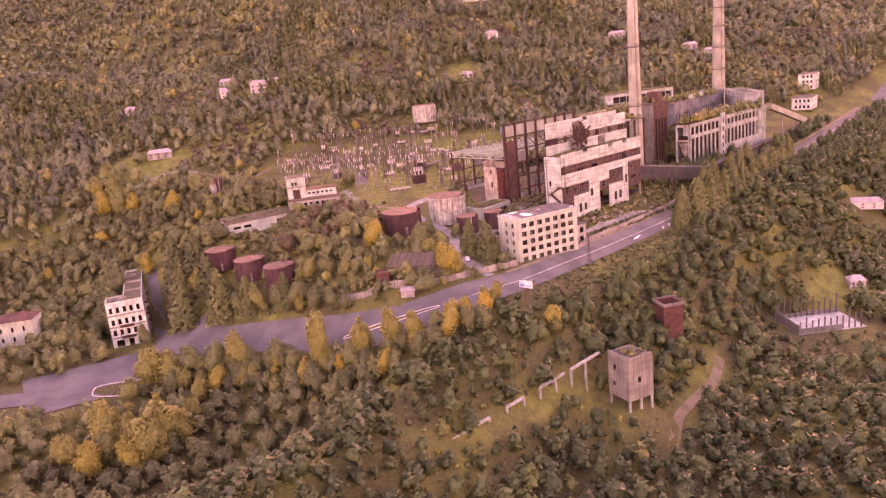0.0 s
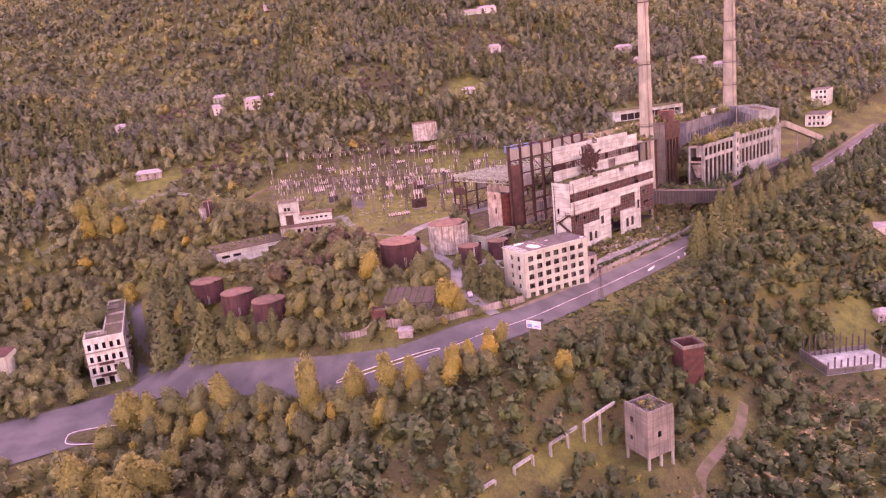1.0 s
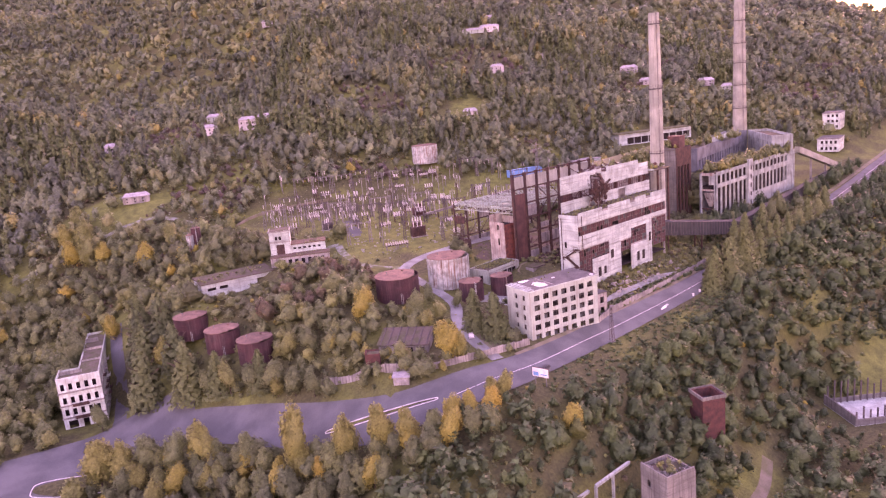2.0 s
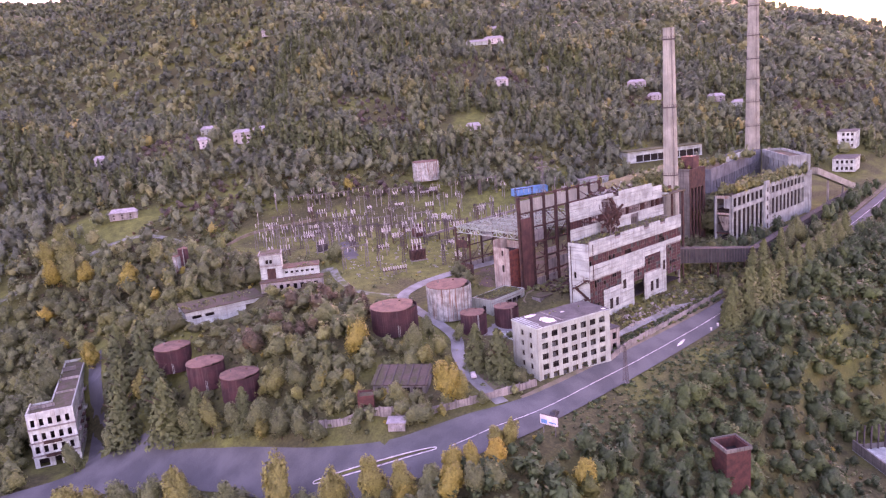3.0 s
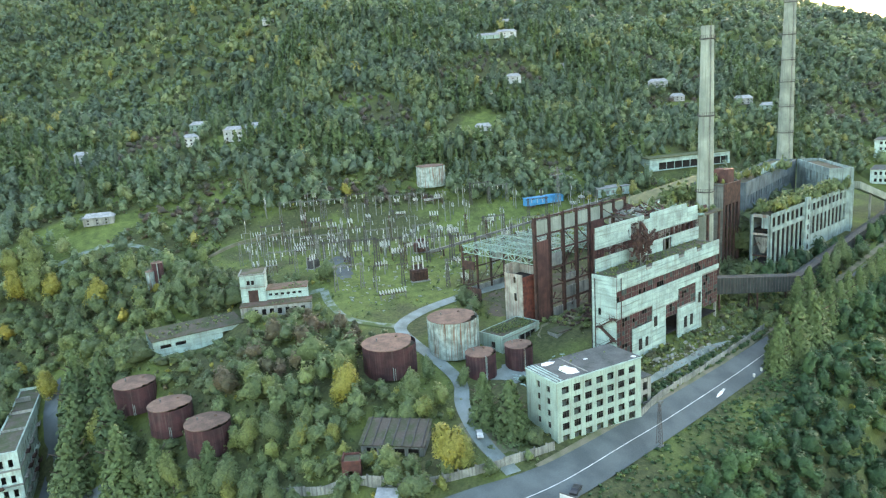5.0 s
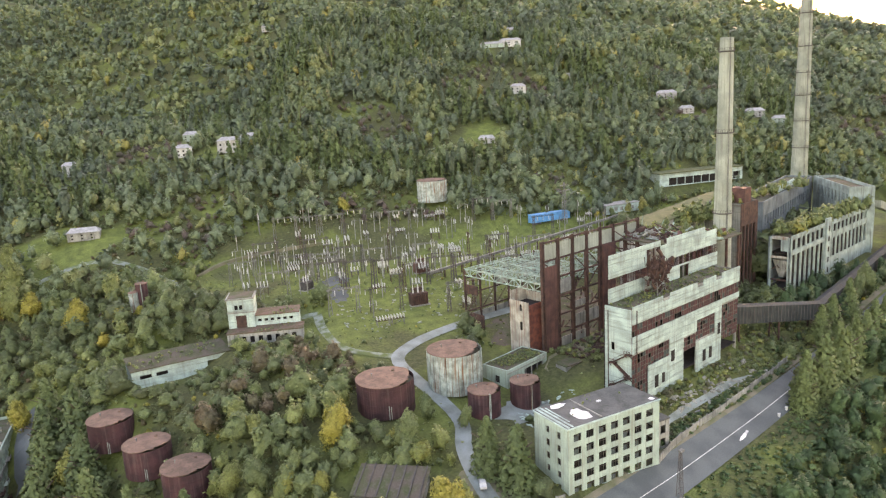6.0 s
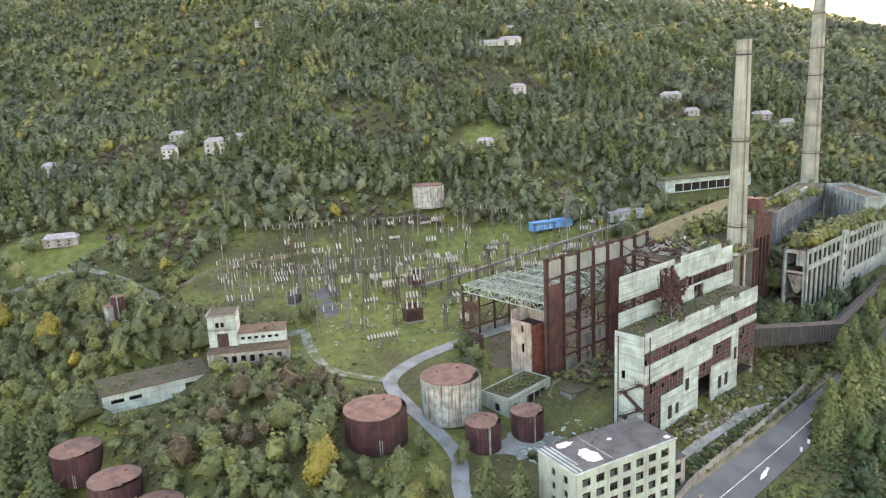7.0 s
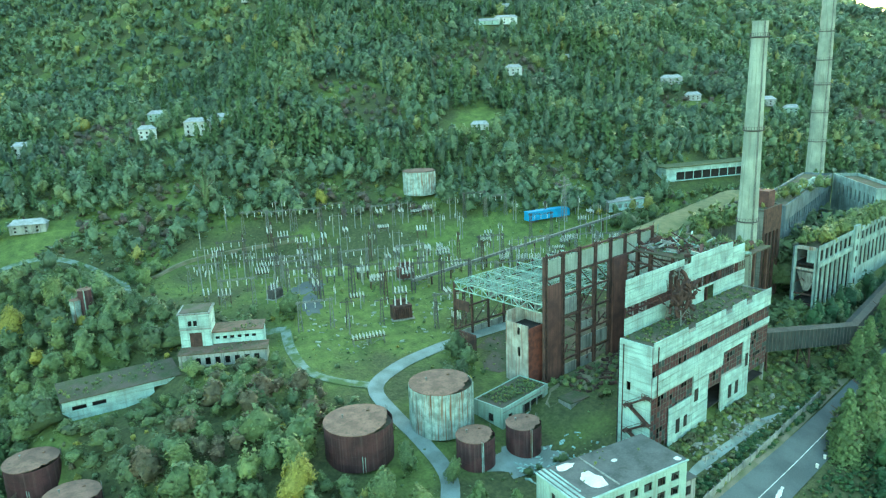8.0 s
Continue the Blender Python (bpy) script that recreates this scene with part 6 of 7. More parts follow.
ICO_F = np.array([(0, 1, 2), (1, 0, 5), (0, 2, 3), (0, 3, 4), (0, 4, 5), (1, 5, 10), (2, 1, 6), (3, 2, 7), (4, 3, 8), (5, 4, 9), (1, 10, 6), (2, 6, 7), (3, 7, 8), (4, 8, 9), (5, 9, 10), (6, 10, 11), (7, 6, 11), (8, 7, 11), (9, 8, 11), (10, 9, 11)])


def unit(v):
    return v / np.maximum(np.linalg.norm(v, axis=1)[:, None], 1e-6)


def sprays(rs, p, out, size, soft, lift):
    """One pointed leaf spray at each point, facing about outwards; returns corners, faces, normals."""
    n = len(p)
    nrm = unit(unit(out) + np.array([0, 0, 0.25]) + rs.normal(scale=0.5, size=(n, 3)))
    t = unit(np.cross(nrm, rs.normal(size=(n, 3))))
    b = unit(np.cross(nrm, t) + np.array([0, 0, lift]))
    s = size * rs.uniform(0.55, 1.5, size=(n, 1))
    tri = np.stack([p - t * s * 0.75 - b * s * 0.5, p + t * s * 0.75 - b * s * 0.45, p + b * s * 1.25], 1)
    flat = np.cross(tri[:, 1] - tri[:, 0], tri[:, 2] - tri[:, 0])
    shade = unit(unit(out) * soft + nrm * (1 - soft))
    turn = (flat * shade).sum(1) < 0
    tri[turn] = tri[turn][:, [1, 0, 2]]
    return tri.reshape(-1, 3), np.arange(n * 3).reshape(-1, 3), np.repeat(shade, 3, axis=0)


def ball(levels):
    """A sphere of triangles, split that many times."""
    v, f = [Vector(p).normalized() for p in ICO_V], [tuple(q) for q in ICO_F]
    for _ in range(levels):
        mids, out = {}, []
        for q in f:
            m = []
            for a, b in ((q[0], q[1]), (q[1], q[2]), (q[2], q[0])):
                k = (min(a, b), max(a, b))
                if k not in mids:
                    mids[k] = len(v)
                    v.append((v[a] + v[b]).normalized())
                m.append(mids[k])
            out += [(q[0], m[0], m[2]), (q[1], m[1], m[0]), (q[2], m[2], m[1]), tuple(m)]
        f = out
    return np.array([tuple(p) for p in v]), np.array(f)


BALLS = [ball(0), ball(1)]


def broadleaf(seed, lobes, count, size, wide=0.3, conic=0.2, fine=1, soft=0.72, loose=0.1):
    """A crown of unit height: rounded boughs about a leaning body, each clad in leaf sprays, with a dense heart."""
    rs = np.random.RandomState(seed)
    lean = rs.normal(scale=0.05, size=2)
    squeeze = rs.uniform(0.85, 1.18)
    c = unit(rs.normal(size=(lobes, 3)) + np.array([0, 0, 0.25])) * rs.uniform(0.45, 0.8, size=(lobes, 1))
    rho = rs.uniform(0.24, 0.42, lobes)

    def reach(d):
        along = d @ c.T
        disc = along ** 2 - (c ** 2).sum(1) + rho ** 2
        t = np.where(disc > 0, along + np.sqrt(np.maximum(disc, 0)), 0.0)
        return np.maximum(t.max(1), 0.5), t.argmax(1)

    def shaped(p):
        z = p[:, 2:3]
        q = p * np.array([wide * squeeze, wide / squeeze, 0.45]) * np.concatenate([1 - conic * z, 1 - conic * z, np.ones_like(z)], 1)
        return q + np.array([0, 0, 0.5]) + np.concatenate([z * lean, np.zeros_like(z)], 1)

    d = unit(rs.normal(size=(count, 3)) + np.array([0, 0, 0.3]))
    r, which = reach(d)
    p = d * (r * (1 - loose + loose * 1.6 * rs.uniform(0, 1, count)))[:, None]
    out = unit(unit(p - c[which]) + 0.6 * d + np.array([0, 0, 0.15 + conic * 0.5]))
    v, f, n = sprays(rs, shaped(p), out, size, soft, 0.5)
    bv, bf = BALLS[fine]
    rr, which = reach(bv)
    bp = bv * (rr * 0.88)[:, None]
    bn = unit(unit(bp - c[which]) * 0.6 + bv + np.array([0, 0, 0.1]))
    return np.concatenate([v, shaped(bp)]), np.concatenate([f, bf + len(v)]), np.concatenate([n, bn])


def conifer(seed, tiers, per, size, wide=0.24):
    """Drooping tiers of needle sprays about a stem."""
    rs = np.random.RandomState(seed)
    pts, outs = [], []
    for i in range(tiers):
        t = i / tiers
        h = 0.08 + 0.9 * t
        r = (wide * (1 - t) ** 0.75 + 0.012) * rs.uniform(0.75, 1.12)
        arms = 5 + int(4 * (1 - t))
        k = max(arms, int(per * (1 - t * 0.75)))
        a = rs.uniform(0, 6.283) + rs.randint(0, arms, k) * 6.283 / arms + rs.normal(scale=0.16, size=k)
        q = r * np.sqrt(rs.uniform(0.06, 1.1, k))
        pts.append(np.stack([q * np.cos(a), q * np.sin(a), h + rs.uniform(-0.012, 0.012, k) - q * 0.42], 1))
        outs.append(np.stack([np.cos(a), np.sin(a), np.full(k, 0.55)], 1))
    p, out = np.concatenate(pts), np.concatenate(outs)
    v, f, n = sprays(rs, p, out, size, 0.6, -0.6)
    core = ICO_V * np.array([wide * 0.4, wide * 0.4, 0.4]) + np.array([0, 0, 0.42])
    core[:, :2] *= (1.1 - core[:, 2:3])
    return np.concatenate([v, core]), np.concatenate([f, ICO_F + len(v)]), np.concatenate([n, unit(ICO_V)])


NEAR = [broadleaf(s, 30, 2200, 0.024, 0.31, 0.15 + 0.08 * s, 1, 0.58, 0.24) for s in range(5)]
MID = [broadleaf(20 + s, 11 + s % 4, 320, 0.037, 0.26 + 0.02 * (s % 4), 0.1 + 0.06 * s, 1, 0.6, 0.24) for s in range(10)]
FAR = [broadleaf(40 + s, 8 + s % 3, 84, 0.064, 0.24 + 0.02 * (s % 3), 0.2 + 0.05 * s, 0, 0.66, 0.28) for s in range(8)]
FINE = [broadleaf(140 + s, 9 + s % 4, 96, 0.056, 0.23 + 0.02 * (s % 3), 0.15 + 0.05 * s, 0, 0.66, 0.3) for s in range(10)]
REMOTE = [broadleaf(50 + s, 7, 26, 0.1, 0.24, 0.25 + 0.05 * s, 0, 0.75, 0.3) for s in range(6)]
SLIM = [broadleaf(60 + s, 16, 260, 0.03, 0.085, 0.3, 1, 0.7, 0.2) for s in range(4)]
SPRUCE = [conifer(80 + s, 40, 100, 0.026, 0.25) for s in range(3)]
SPRUCE_FAR = [conifer(90 + s, 12, 16, 0.066, 0.19) for s in range(4)]
BUSH = [broadleaf(70 + s, 6, 44, 0.1, 0.46, 0.1, 0, 0.7, 0.2) for s in range(5)]
TUFT = [broadleaf(75 + s, 5, 10, 0.2, 0.5, 0.1, 0, 0.7, 0.3) for s in range(4)]


def crown_mesh(name, chunks, mat):
    """chunks: (verts, faces, normals, tone) already in place; one mesh with a tone for each tree."""
    nv = sum(len(c[0]) for c in chunks)
    nf = sum(len(c[1]) for c in chunks)
    V, F, N, T = np.empty((nv, 3), np.float32), np.empty((nf, 3), np.int32), np.empty((nv, 3), np.float32), np.empty(nv, np.float32)
    a = b = 0
    for v, f, n, t in chunks:
        V[a:a + len(v)], F[b:b + len(f)], N[a:a + len(v)], T[a:a + len(v)] = v, f + a, n, t
        a, b = a + len(v), b + len(f)
    me = bpy.data.meshes.new(name)
    me.vertices.add(nv)
    me.vertices.foreach_set("co", V.ravel())
    me.loops.add(nf * 3)
    me.loops.foreach_set("vertex_index", F.ravel())
    me.polygons.add(nf)
    me.polygons.foreach_set("loop_start", np.arange(0, nf * 3, 3, dtype=np.int32))
    me.polygons.foreach_set("use_smooth", np.ones(nf, dtype=bool))
    me.update(calc_edges=True)
    me.normals_split_custom_set_from_vertices(N)
    at = me.attributes.new("tone", "FLOAT", "POINT")
    at.data.foreach_set("value", T)
    me.materials.append(mat)
    return me


def placed(template, x, y, z, h, rz, widen, tone):
    v, f, n = template
    c, s = math.cos(rz), math.sin(rz)
    w = v * np.array([h * widen, h * widen, h])
    m = np.array([(c, s, 0), (-s, c, 0), (0, 0, 1)])
    return w @ m + np.array([x, y, z]), f, n @ m, tone


KEEP_OUT = [(252, 198, 335, 238), (262, 236, 396, 298), (394, 224, 508, 246), (384, 244, 520, 276), (243, 245, 275, 272), (500, 226, 520, 274), (194, 253, 216, 274), (221, 250, 242, 271), (220, 236, 248, 250), (260, 238, 272, 248), (340, 400, 364, 423), (232, 232, 262, 262), (214, 272, 240, 300)]
OBLONGS = [(216, 201.8, -12, -3, 36, -3, 18), (248.5, 199.5, -10.5, -1, 10, -1, 11), (153.9, 337, -9.5, -3, 36, -5, 15), (191.5, 341, -33, -3, 30, -10, 13), (91.5, 341.6, -20.5, -4, 26, -16, 62), (62, 372, -32, -10, 10, -8, 8), (193.9, 134.7, 0, -9, 9, -10, 9), (136, 150.5, -3.2, -2, 56, -6, 2), (238.5, 147, -30, -4.6, 4.6, -4.6, 4.6), (318, 121, -38, -20, 18, -16, 14), (512, 338, -21, -36, 36, -14, 9), (175.5, 236.5, -52, -2, 20, -6, 12), (325, 217.5, -11, -1, 56, -4, 4), (379, 207.4, 6.4, -1, 198, -4, 4)]
TANKS = [(142, 324.3), (145.8, 303.9), (149.3, 283.3)]
MEADOWS = [(205, 184, 10, 6), (180, 478, 22, 12), (160, 500, 24, 10), (225, 292, 12, 8), (240, 285, 14, 9), (352, 128, 24, 9), (430, 452, 26, 16), (268, 530, 24, 9), (222, 176, 34, 9), (275, 179.5, 56, 6.5), (335, 180.5, 32, 4.5), (205, 245, 10, 9), (225, 225, 10, 12), (340, 528, 10, 6)]
MAIN_LINE, INNER_LINE, YARD_LINE, TRACK_LINE, LANE_LINE = (np.array([tuple(p) for p in spline(q, 6.0)]) for q in (MAIN, INNER, YARD, TRACK, LANE))

MAIN_HALF = np.interp(MAIN_LINE[:, 0], [60, 100, 128, 145, 165, 183, 205, 300], [14, 15, 9, 9.5, 10.5, 10, 8.5, 8])


def near_line(x, y, line, d):
    return bool((((line - np.array((x, y))) ** 2).sum(1) < d * d).any())


def free(x, y, pad=0.0):
    """Whether something tall may grow here."""
    if bool((np.hypot(MAIN_LINE[:, 0] - x, MAIN_LINE[:, 1] - y) < MAIN_HALF + pad).any()) or near_line(x, y, INNER_LINE, 5.5 + pad) or near_line(x, y, YARD_LINE, 5.0 + pad) or near_line(x, y, TRACK_LINE, 5) or near_line(x, y, LANE_LINE, 4.5):
        return False
    if any(a - pad < x < c + pad and b - pad < y < d + pad for a, b, c, d in KEEP_OUT):
        return False
    for cx, cy, rz, a, b, c, d in OBLONGS:
        co, si = math.cos(radians(rz)), math.sin(radians(rz))
        u, v = (x - cx) * co + (y - cy) * si, -(x - cx) * si + (y - cy) * co
        if a < u < b and c < v < d:
            return False
    for hx, hy, hr in HOUSE_SPOTS:
        u, v = ((hx - x) * 0.6 + (hy - y) * 0.8), abs((hx - x) * 0.8 - (hy - y) * 0.6)
        if v < hr + 1 and -hr - 2 < u < hr + 11:
            return False
    if any((x - cx) ** 2 + (y - cy) ** 2 < 66 for cx, cy in TANKS):
        return False
    if any(((x - cx) / rx) ** 2 + ((y - cy) / ry) ** 2 < 1 for cx, cy, rx, ry in MEADOWS):
        return False
    if inside(x, y, YARD_POLY) or (50 < x < 128 and 289 < y < 322):
        return False
    return True


def tone_of(r, warm=0.1):
    u = r.random()
    return r.uniform(0.82, 0.97) if u < warm else r.uniform(0.0, 0.78)


rng = random.Random(3)
valley, river, hill, far, spruces, bushes = [], [], [], [], [], []


def cell_points(x0, x1, y0, y1, step):
    y = y0
    while y < y1:
        x = x0
        while x < x1:
            yield x + rng.uniform(-0.45, 0.45) * step, y + rng.uniform(-0.45, 0.45) * step
            x += step
        y += step


def in_view(x, y):
    """Ground that the flight looks over."""
    a = math.degrees(math.atan2(y + 20, x + 20))
    return 8 < a < 88 and x + y > 150


LOW = [(318, 121, 20, -44, 0, -16, 16), (325, 217.5, -11, -2, 52, -20, -3), (325, 217.5, -11, -2, 52, 3, 14), (153.9, 337, -9.5, -6, 36, -26, 0), (191.5, 341, -33, -6, 34, -28, 0), (318, 121, -38, -34, 20, -26, 14), (145, 285, 60, -14, 60, -4, 22), (204.8, 263.2, 45, -16, 8, -10, 12), (216, 201.8, -10.5, -12, 40, 18, 34)]


def low_growth(x, y):
    for cx, cy, rz, a, b, c, d in LOW:
        co, si = math.cos(radians(rz)), math.sin(radians(rz))
        u, v = (x - cx) * co + (y - cy) * si, -(x - cx) * si + (y - cy) * co
        if a < u < b and c < v < d:
            return True
    return False


def patch(x, y, size, seed=0.0):
    return noise.noise(Vector((x / size, y / size, seed)))


def leaf_tone(x, y, warm):
    """Neighbouring trees lean to the same colour; a few have turned."""
    if math.hypot((x - 190) / 30, (y - 300) / 22) < 1 and rng.random() < 0.55:
        return rng.uniform(0.0, 0.05)
    if rng.random() < warm * (1.6 if patch(x, y, 60, 9) > 0 else 0.5):
        return rng.uniform(0.82, 0.97)
    return min(0.76, max(0.08, 0.42 + 0.5 * patch(x, y, 45, 3) + 0.25 * patch(x, y, 140, 6) + rng.uniform(-0.25, 0.25)))


for x, y in cell_points(20, 470, 198, 470, 5.3):
    if (x - 200) * 0.37 + (y - 425) * 0.93 > 8 or not free(x, y) or not in_view(x, y) or rng.random() < 0.05:
        continue
    h = rng.uniform(5.4, 9.6) * rng.choice((0.7, 0.9, 1.0, 1.35)) * (0.55 if low_growth(x, y) else 1.0)
    valley.append(placed(rng.choice(MID), x, y, ground(x, y) - 0.08 * h, h, rng.uniform(0, 6.28), rng.uniform(1.2, 1.65) * (1.5 if low_growth(x, y) else 1.0), leaf_tone(x, y, 0.025)))
for x, y in cell_points(40, 560, 40, 186, 4.8):
    if not free(x, y) or not in_view(x, y) or rng.random() < 0.05:
        continue
    h = rng.uniform(5.0, 10.5) * rng.choice((0.7, 1.0, 1.0, 1.2)) * (0.45 if low_growth(x, y) or (y > 168 and 180 < x < 300) else 1.0)
    # Tones are scaled down as well, adding to the shade in the leaf colour.
    river.append(placed(rng.choice(MID if 180 < x < 330 and y > 122 else FAR), x, y, ground(x, y) - 0.08 * h, h, rng.uniform(0, 6.28), rng.uniform(1.2, 1.6), leaf_tone(x, y, 0.04) * 0.9))
for x, y in cell_points(330, 700, 180, 222, 5.6):
    if not free(x, y):
        continue
    h = rng.uniform(7, 14) * (0.35 if low_growth(x, y) else 1.0)
    river.append(placed(rng.choice(MID), x, y, ground(x, y) - 0.08 * h, h, rng.uniform(0, 6.28), rng.uniform(0.85, 1.15), leaf_tone(x, y, 0.04) * 0.8))
for x, y in cell_points(40, 900, 250, 900, 6.4):
    q = (x - 200) * 0.37 + (y - 425) * 0.93
    d = math.hypot(x, y)
    if q < 8 or d > 900 or not free(x, y) or not in_view(x, y) or rng.random() < 0.03:
        continue
    n1 = patch(x, y, 70)
    z = ground(x, y)
    if n1 < -0.3 and q < 260:
        h = rng.uniform(3.5, 7.5)
        hill.append(placed(rng.choice(FAR), x, y, z - 0.1 * h, h, rng.uniform(0, 6.28), rng.uniform(1.5, 2.1), rng.choice((0.0, 0.02, 0.04, 0.3, 0.5, 0.6, 0.75))))
        continue
    h = rng.uniform(8.5, 14) * rng.choice((0.75, 1.0, 1.0, 1.25))
    if rng.random() < (0.16 if patch(x, y, 50, 5) > 0.15 else 0.02):
        hill.append(placed(rng.choice(SLIM), x, y, z - 0.5, h * 1.55, rng.uniform(0, 6.28), rng.uniform(0.9, 1.5), rng.uniform(0.1, 0.5)))
    elif n1 > 0.1 and rng.random() < 0.5:
        spruces.append(placed(rng.choice(SPRUCE_FAR), x, y, z - 0.5, h * 1.25, rng.uniform(0, 6.28), rng.uniform(0.9, 1.3), rng.uniform(0, 0.7)))
    else:
        hill.append(placed(rng.choice(FINE if d < 640 else FAR), x, y, z - 0.1 * h, h, rng.uniform(0, 6.28), rng.uniform(1.0, 1.4), leaf_tone(x, y, 0.025)))
for step in (26.0, 12.5):
    for x, y in cell_points(40, 2600, 250, 2600, step):
        d = math.hypot(x, y)
        a = math.degrees(math.atan2(y, x))
        q = (x - 200) * 0.37 + (y - 425) * 0.93
        if d < 890 or d > (2500 if a > 62 else 1950) or q < 0 or not (12 < a < 86):
            continue
        if step < 20 and d > (1500 if a > 50 else 1300):
            continue
        h = rng.uniform(14, 24) * (1.0 if step > 20 else 0.75)
        far.append(placed(rng.choice(REMOTE), x, y, ground(x, y) - 0.12 * h, h, rng.uniform(0, 6.28), rng.uniform(1.1, 1.6), leaf_tone(x, y, 0.01)))
for x, y in cell_points(110, 520, 110, 440, 3.7):
    if not in_view(x, y) or rng.random() < (0.08 if low_growth(x, y) else 0.4):
        continue
    if not free(x, y) and not (inside(x, y, YARD_POLY) and rng.random() < 0.06):
        continue
    h = rng.uniform(1.4, 3.4)
    bushes.append(placed(rng.choice(BUSH), x, y, ground(x, y) - 0.2 * h, h, rng.uniform(0, 6.28), rng.uniform(0.8, 1.2), tone_of(rng, 0.12)))
for i in range(900):
    x, y = rng.choice(((rng.uniform(270, 332), rng.uniform(236, 254)), (rng.uniform(256, 334), rng.uniform(198.5, 211)), (rng.uniform(256, 334), rng.uniform(205, 211.5)), (rng.uniform(326, 378), rng.uniform(199, 216))))
    if 203.2 < y < 206.6 and x < 318:
        continue
    h = rng.uniform(0.8, 3.0)
    bushes.append(placed(rng.choice(BUSH), x, y, ground(x, y) - 0.2 * h, h, rng.uniform(0, 6.28), rng.uniform(0.9, 1.5), rng.choice((0.04, 0.3, 0.5, 0.7, 0.8))))
for x, y in cell_points(125, 345, 395, 530, 4.3):
    if inside(x, y, YARD_POLY) or near_line(x, y, LANE_LINE, 3.5) or any(((x - cx) / rx) ** 2 + ((y - cy) / ry) ** 2 < 1 for cx, cy, rx, ry in MEADOWS) or rng.random() < 0.3:
        continue
    h = rng.uniform(1.5, 4.2)
    bushes.append(placed(rng.choice(BUSH), x, y, ground(x, y) - 0.2 * h, h, rng.uniform(0, 6.28), rng.uniform(0.9, 1.3), rng.choice((0.0, 0.02, 0.05, 0.3, 0.5, 0.7))))
meadow = []
for i in range(1500):
    x = rng.uniform(196, 318)
    side = rng.random()
    if side < 0.8:
        y = rng.uniform(150 + max(0.0, x - 240) * 0.25, 184.5)
        h = rng.uniform(0.6, 1.5) * (1.0 + 1.1 * max(0.0, patch(x, y, 9, 2))) * (1.5 if y < 174 else 1.0)
    else:
        x = rng.uniform(236, 335)
        y = rng.choice((rng.uniform(198.2, 200.6), rng.uniform(201.6, 203.2)))
        h = rng.uniform(0.9, 2.5)
    meadow.append(placed(rng.choice(BUSH), x, y, ground(x, y) - 0.2 * h, h, rng.uniform(0, 6.28), rng.uniform(1.0, 2.0), rng.uniform(0.25, 0.95)))
# The weeds share the river trees' leaf colour with its painted shade.
solo("meadow_weeds", crown_mesh("meadow_weeds", meadow, SHADE_LEAF), None, "low weeds and young scrub on the meadow and along the wall", "bushes", kind="stuff")
for nm, ch_, mt, lb_ in (("valley_thicket", valley, LEAF, "dense green and olive young trees round the works"), ("riverside_wood", river, SHADE_LEAF, "dense green wood on the river flat, shade put into its leaf colour"),
                         ("hillside_forest", hill, HAZE_LEAF, "mixed green and yellowing forest on the hillside"), ("distant_forest", far, HAZE_LEAF, "dark green forest on the far slopes"),
                         ("conifer_stand", spruces, NEEDLE, "dark conifers on the slope"), ("undergrowth", bushes, LEAF, "low bushes and scrub")):
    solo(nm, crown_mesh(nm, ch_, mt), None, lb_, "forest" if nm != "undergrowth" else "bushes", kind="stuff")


# single trees that stand out
def trunk_mesh(h, r, seed):
    s, r_ = Solid(), random.Random(seed)
    s.tube(0, 0, [(r, -0.5), (r * 0.8, h * 0.25), (r * 0.55, h * 0.5), (r * 0.15, h * 0.85)], 8)
    for i in range(6):
        a, z = r_.uniform(0, 6.28), h * r_.uniform(0.28, 0.6)
        s.bar((0, 0, z), (math.cos(a) * h * 0.2, math.sin(a) * h * 0.2, z + h * 0.18), r * 0.4)
    return s.mesh("trunk", BARK)


TREE_SETS = {}


def tree(x, y, h, sort, tone, label, widen=1.0):
    key = (sort, rng.randrange(3), round(tone * 12))
    if key not in TREE_SETS:
        tpl = {"broad": NEAR, "conifer": SPRUCE, "poplar": SLIM}[sort][key[1]]
        TREE_SETS[key] = (crown_mesh("crown", [tpl + (key[2] / 12,)], NEEDLE if sort == "conifer" else LEAF), trunk_mesh(1.0, 0.022, key[1]))
    cm, tm = TREE_SETS[key]
    t = thing("tree", x, y, ground(x, y) - 0.2, rng.uniform(0, 360), label, "tree", "single trees")
    t.scale = (h * widen, h * widen, h)
    part("crown", cm, None, t)
    part("trunk", tm, None, t)
    return t


CONIFER_LABEL, YELLOW_LABEL, GREEN_LABEL = "tall drooping green conifer", "yellowing broadleaf tree in autumn leaf", "leafy green broadleaf tree"
for x, y, h in ((206.4, 221, 17), (207.5, 212, 18), (214, 217, 14), (117, 316, 24), (127, 299, 24), (131, 318, 22), (124, 332, 24), (136, 340, 22), (128, 347, 23), (132, 357, 21), (134, 287, 18), (143, 270, 16)):
    tree(x, y, h, "conifer", rng.uniform(0.1, 0.9), CONIFER_LABEL, 1.25)
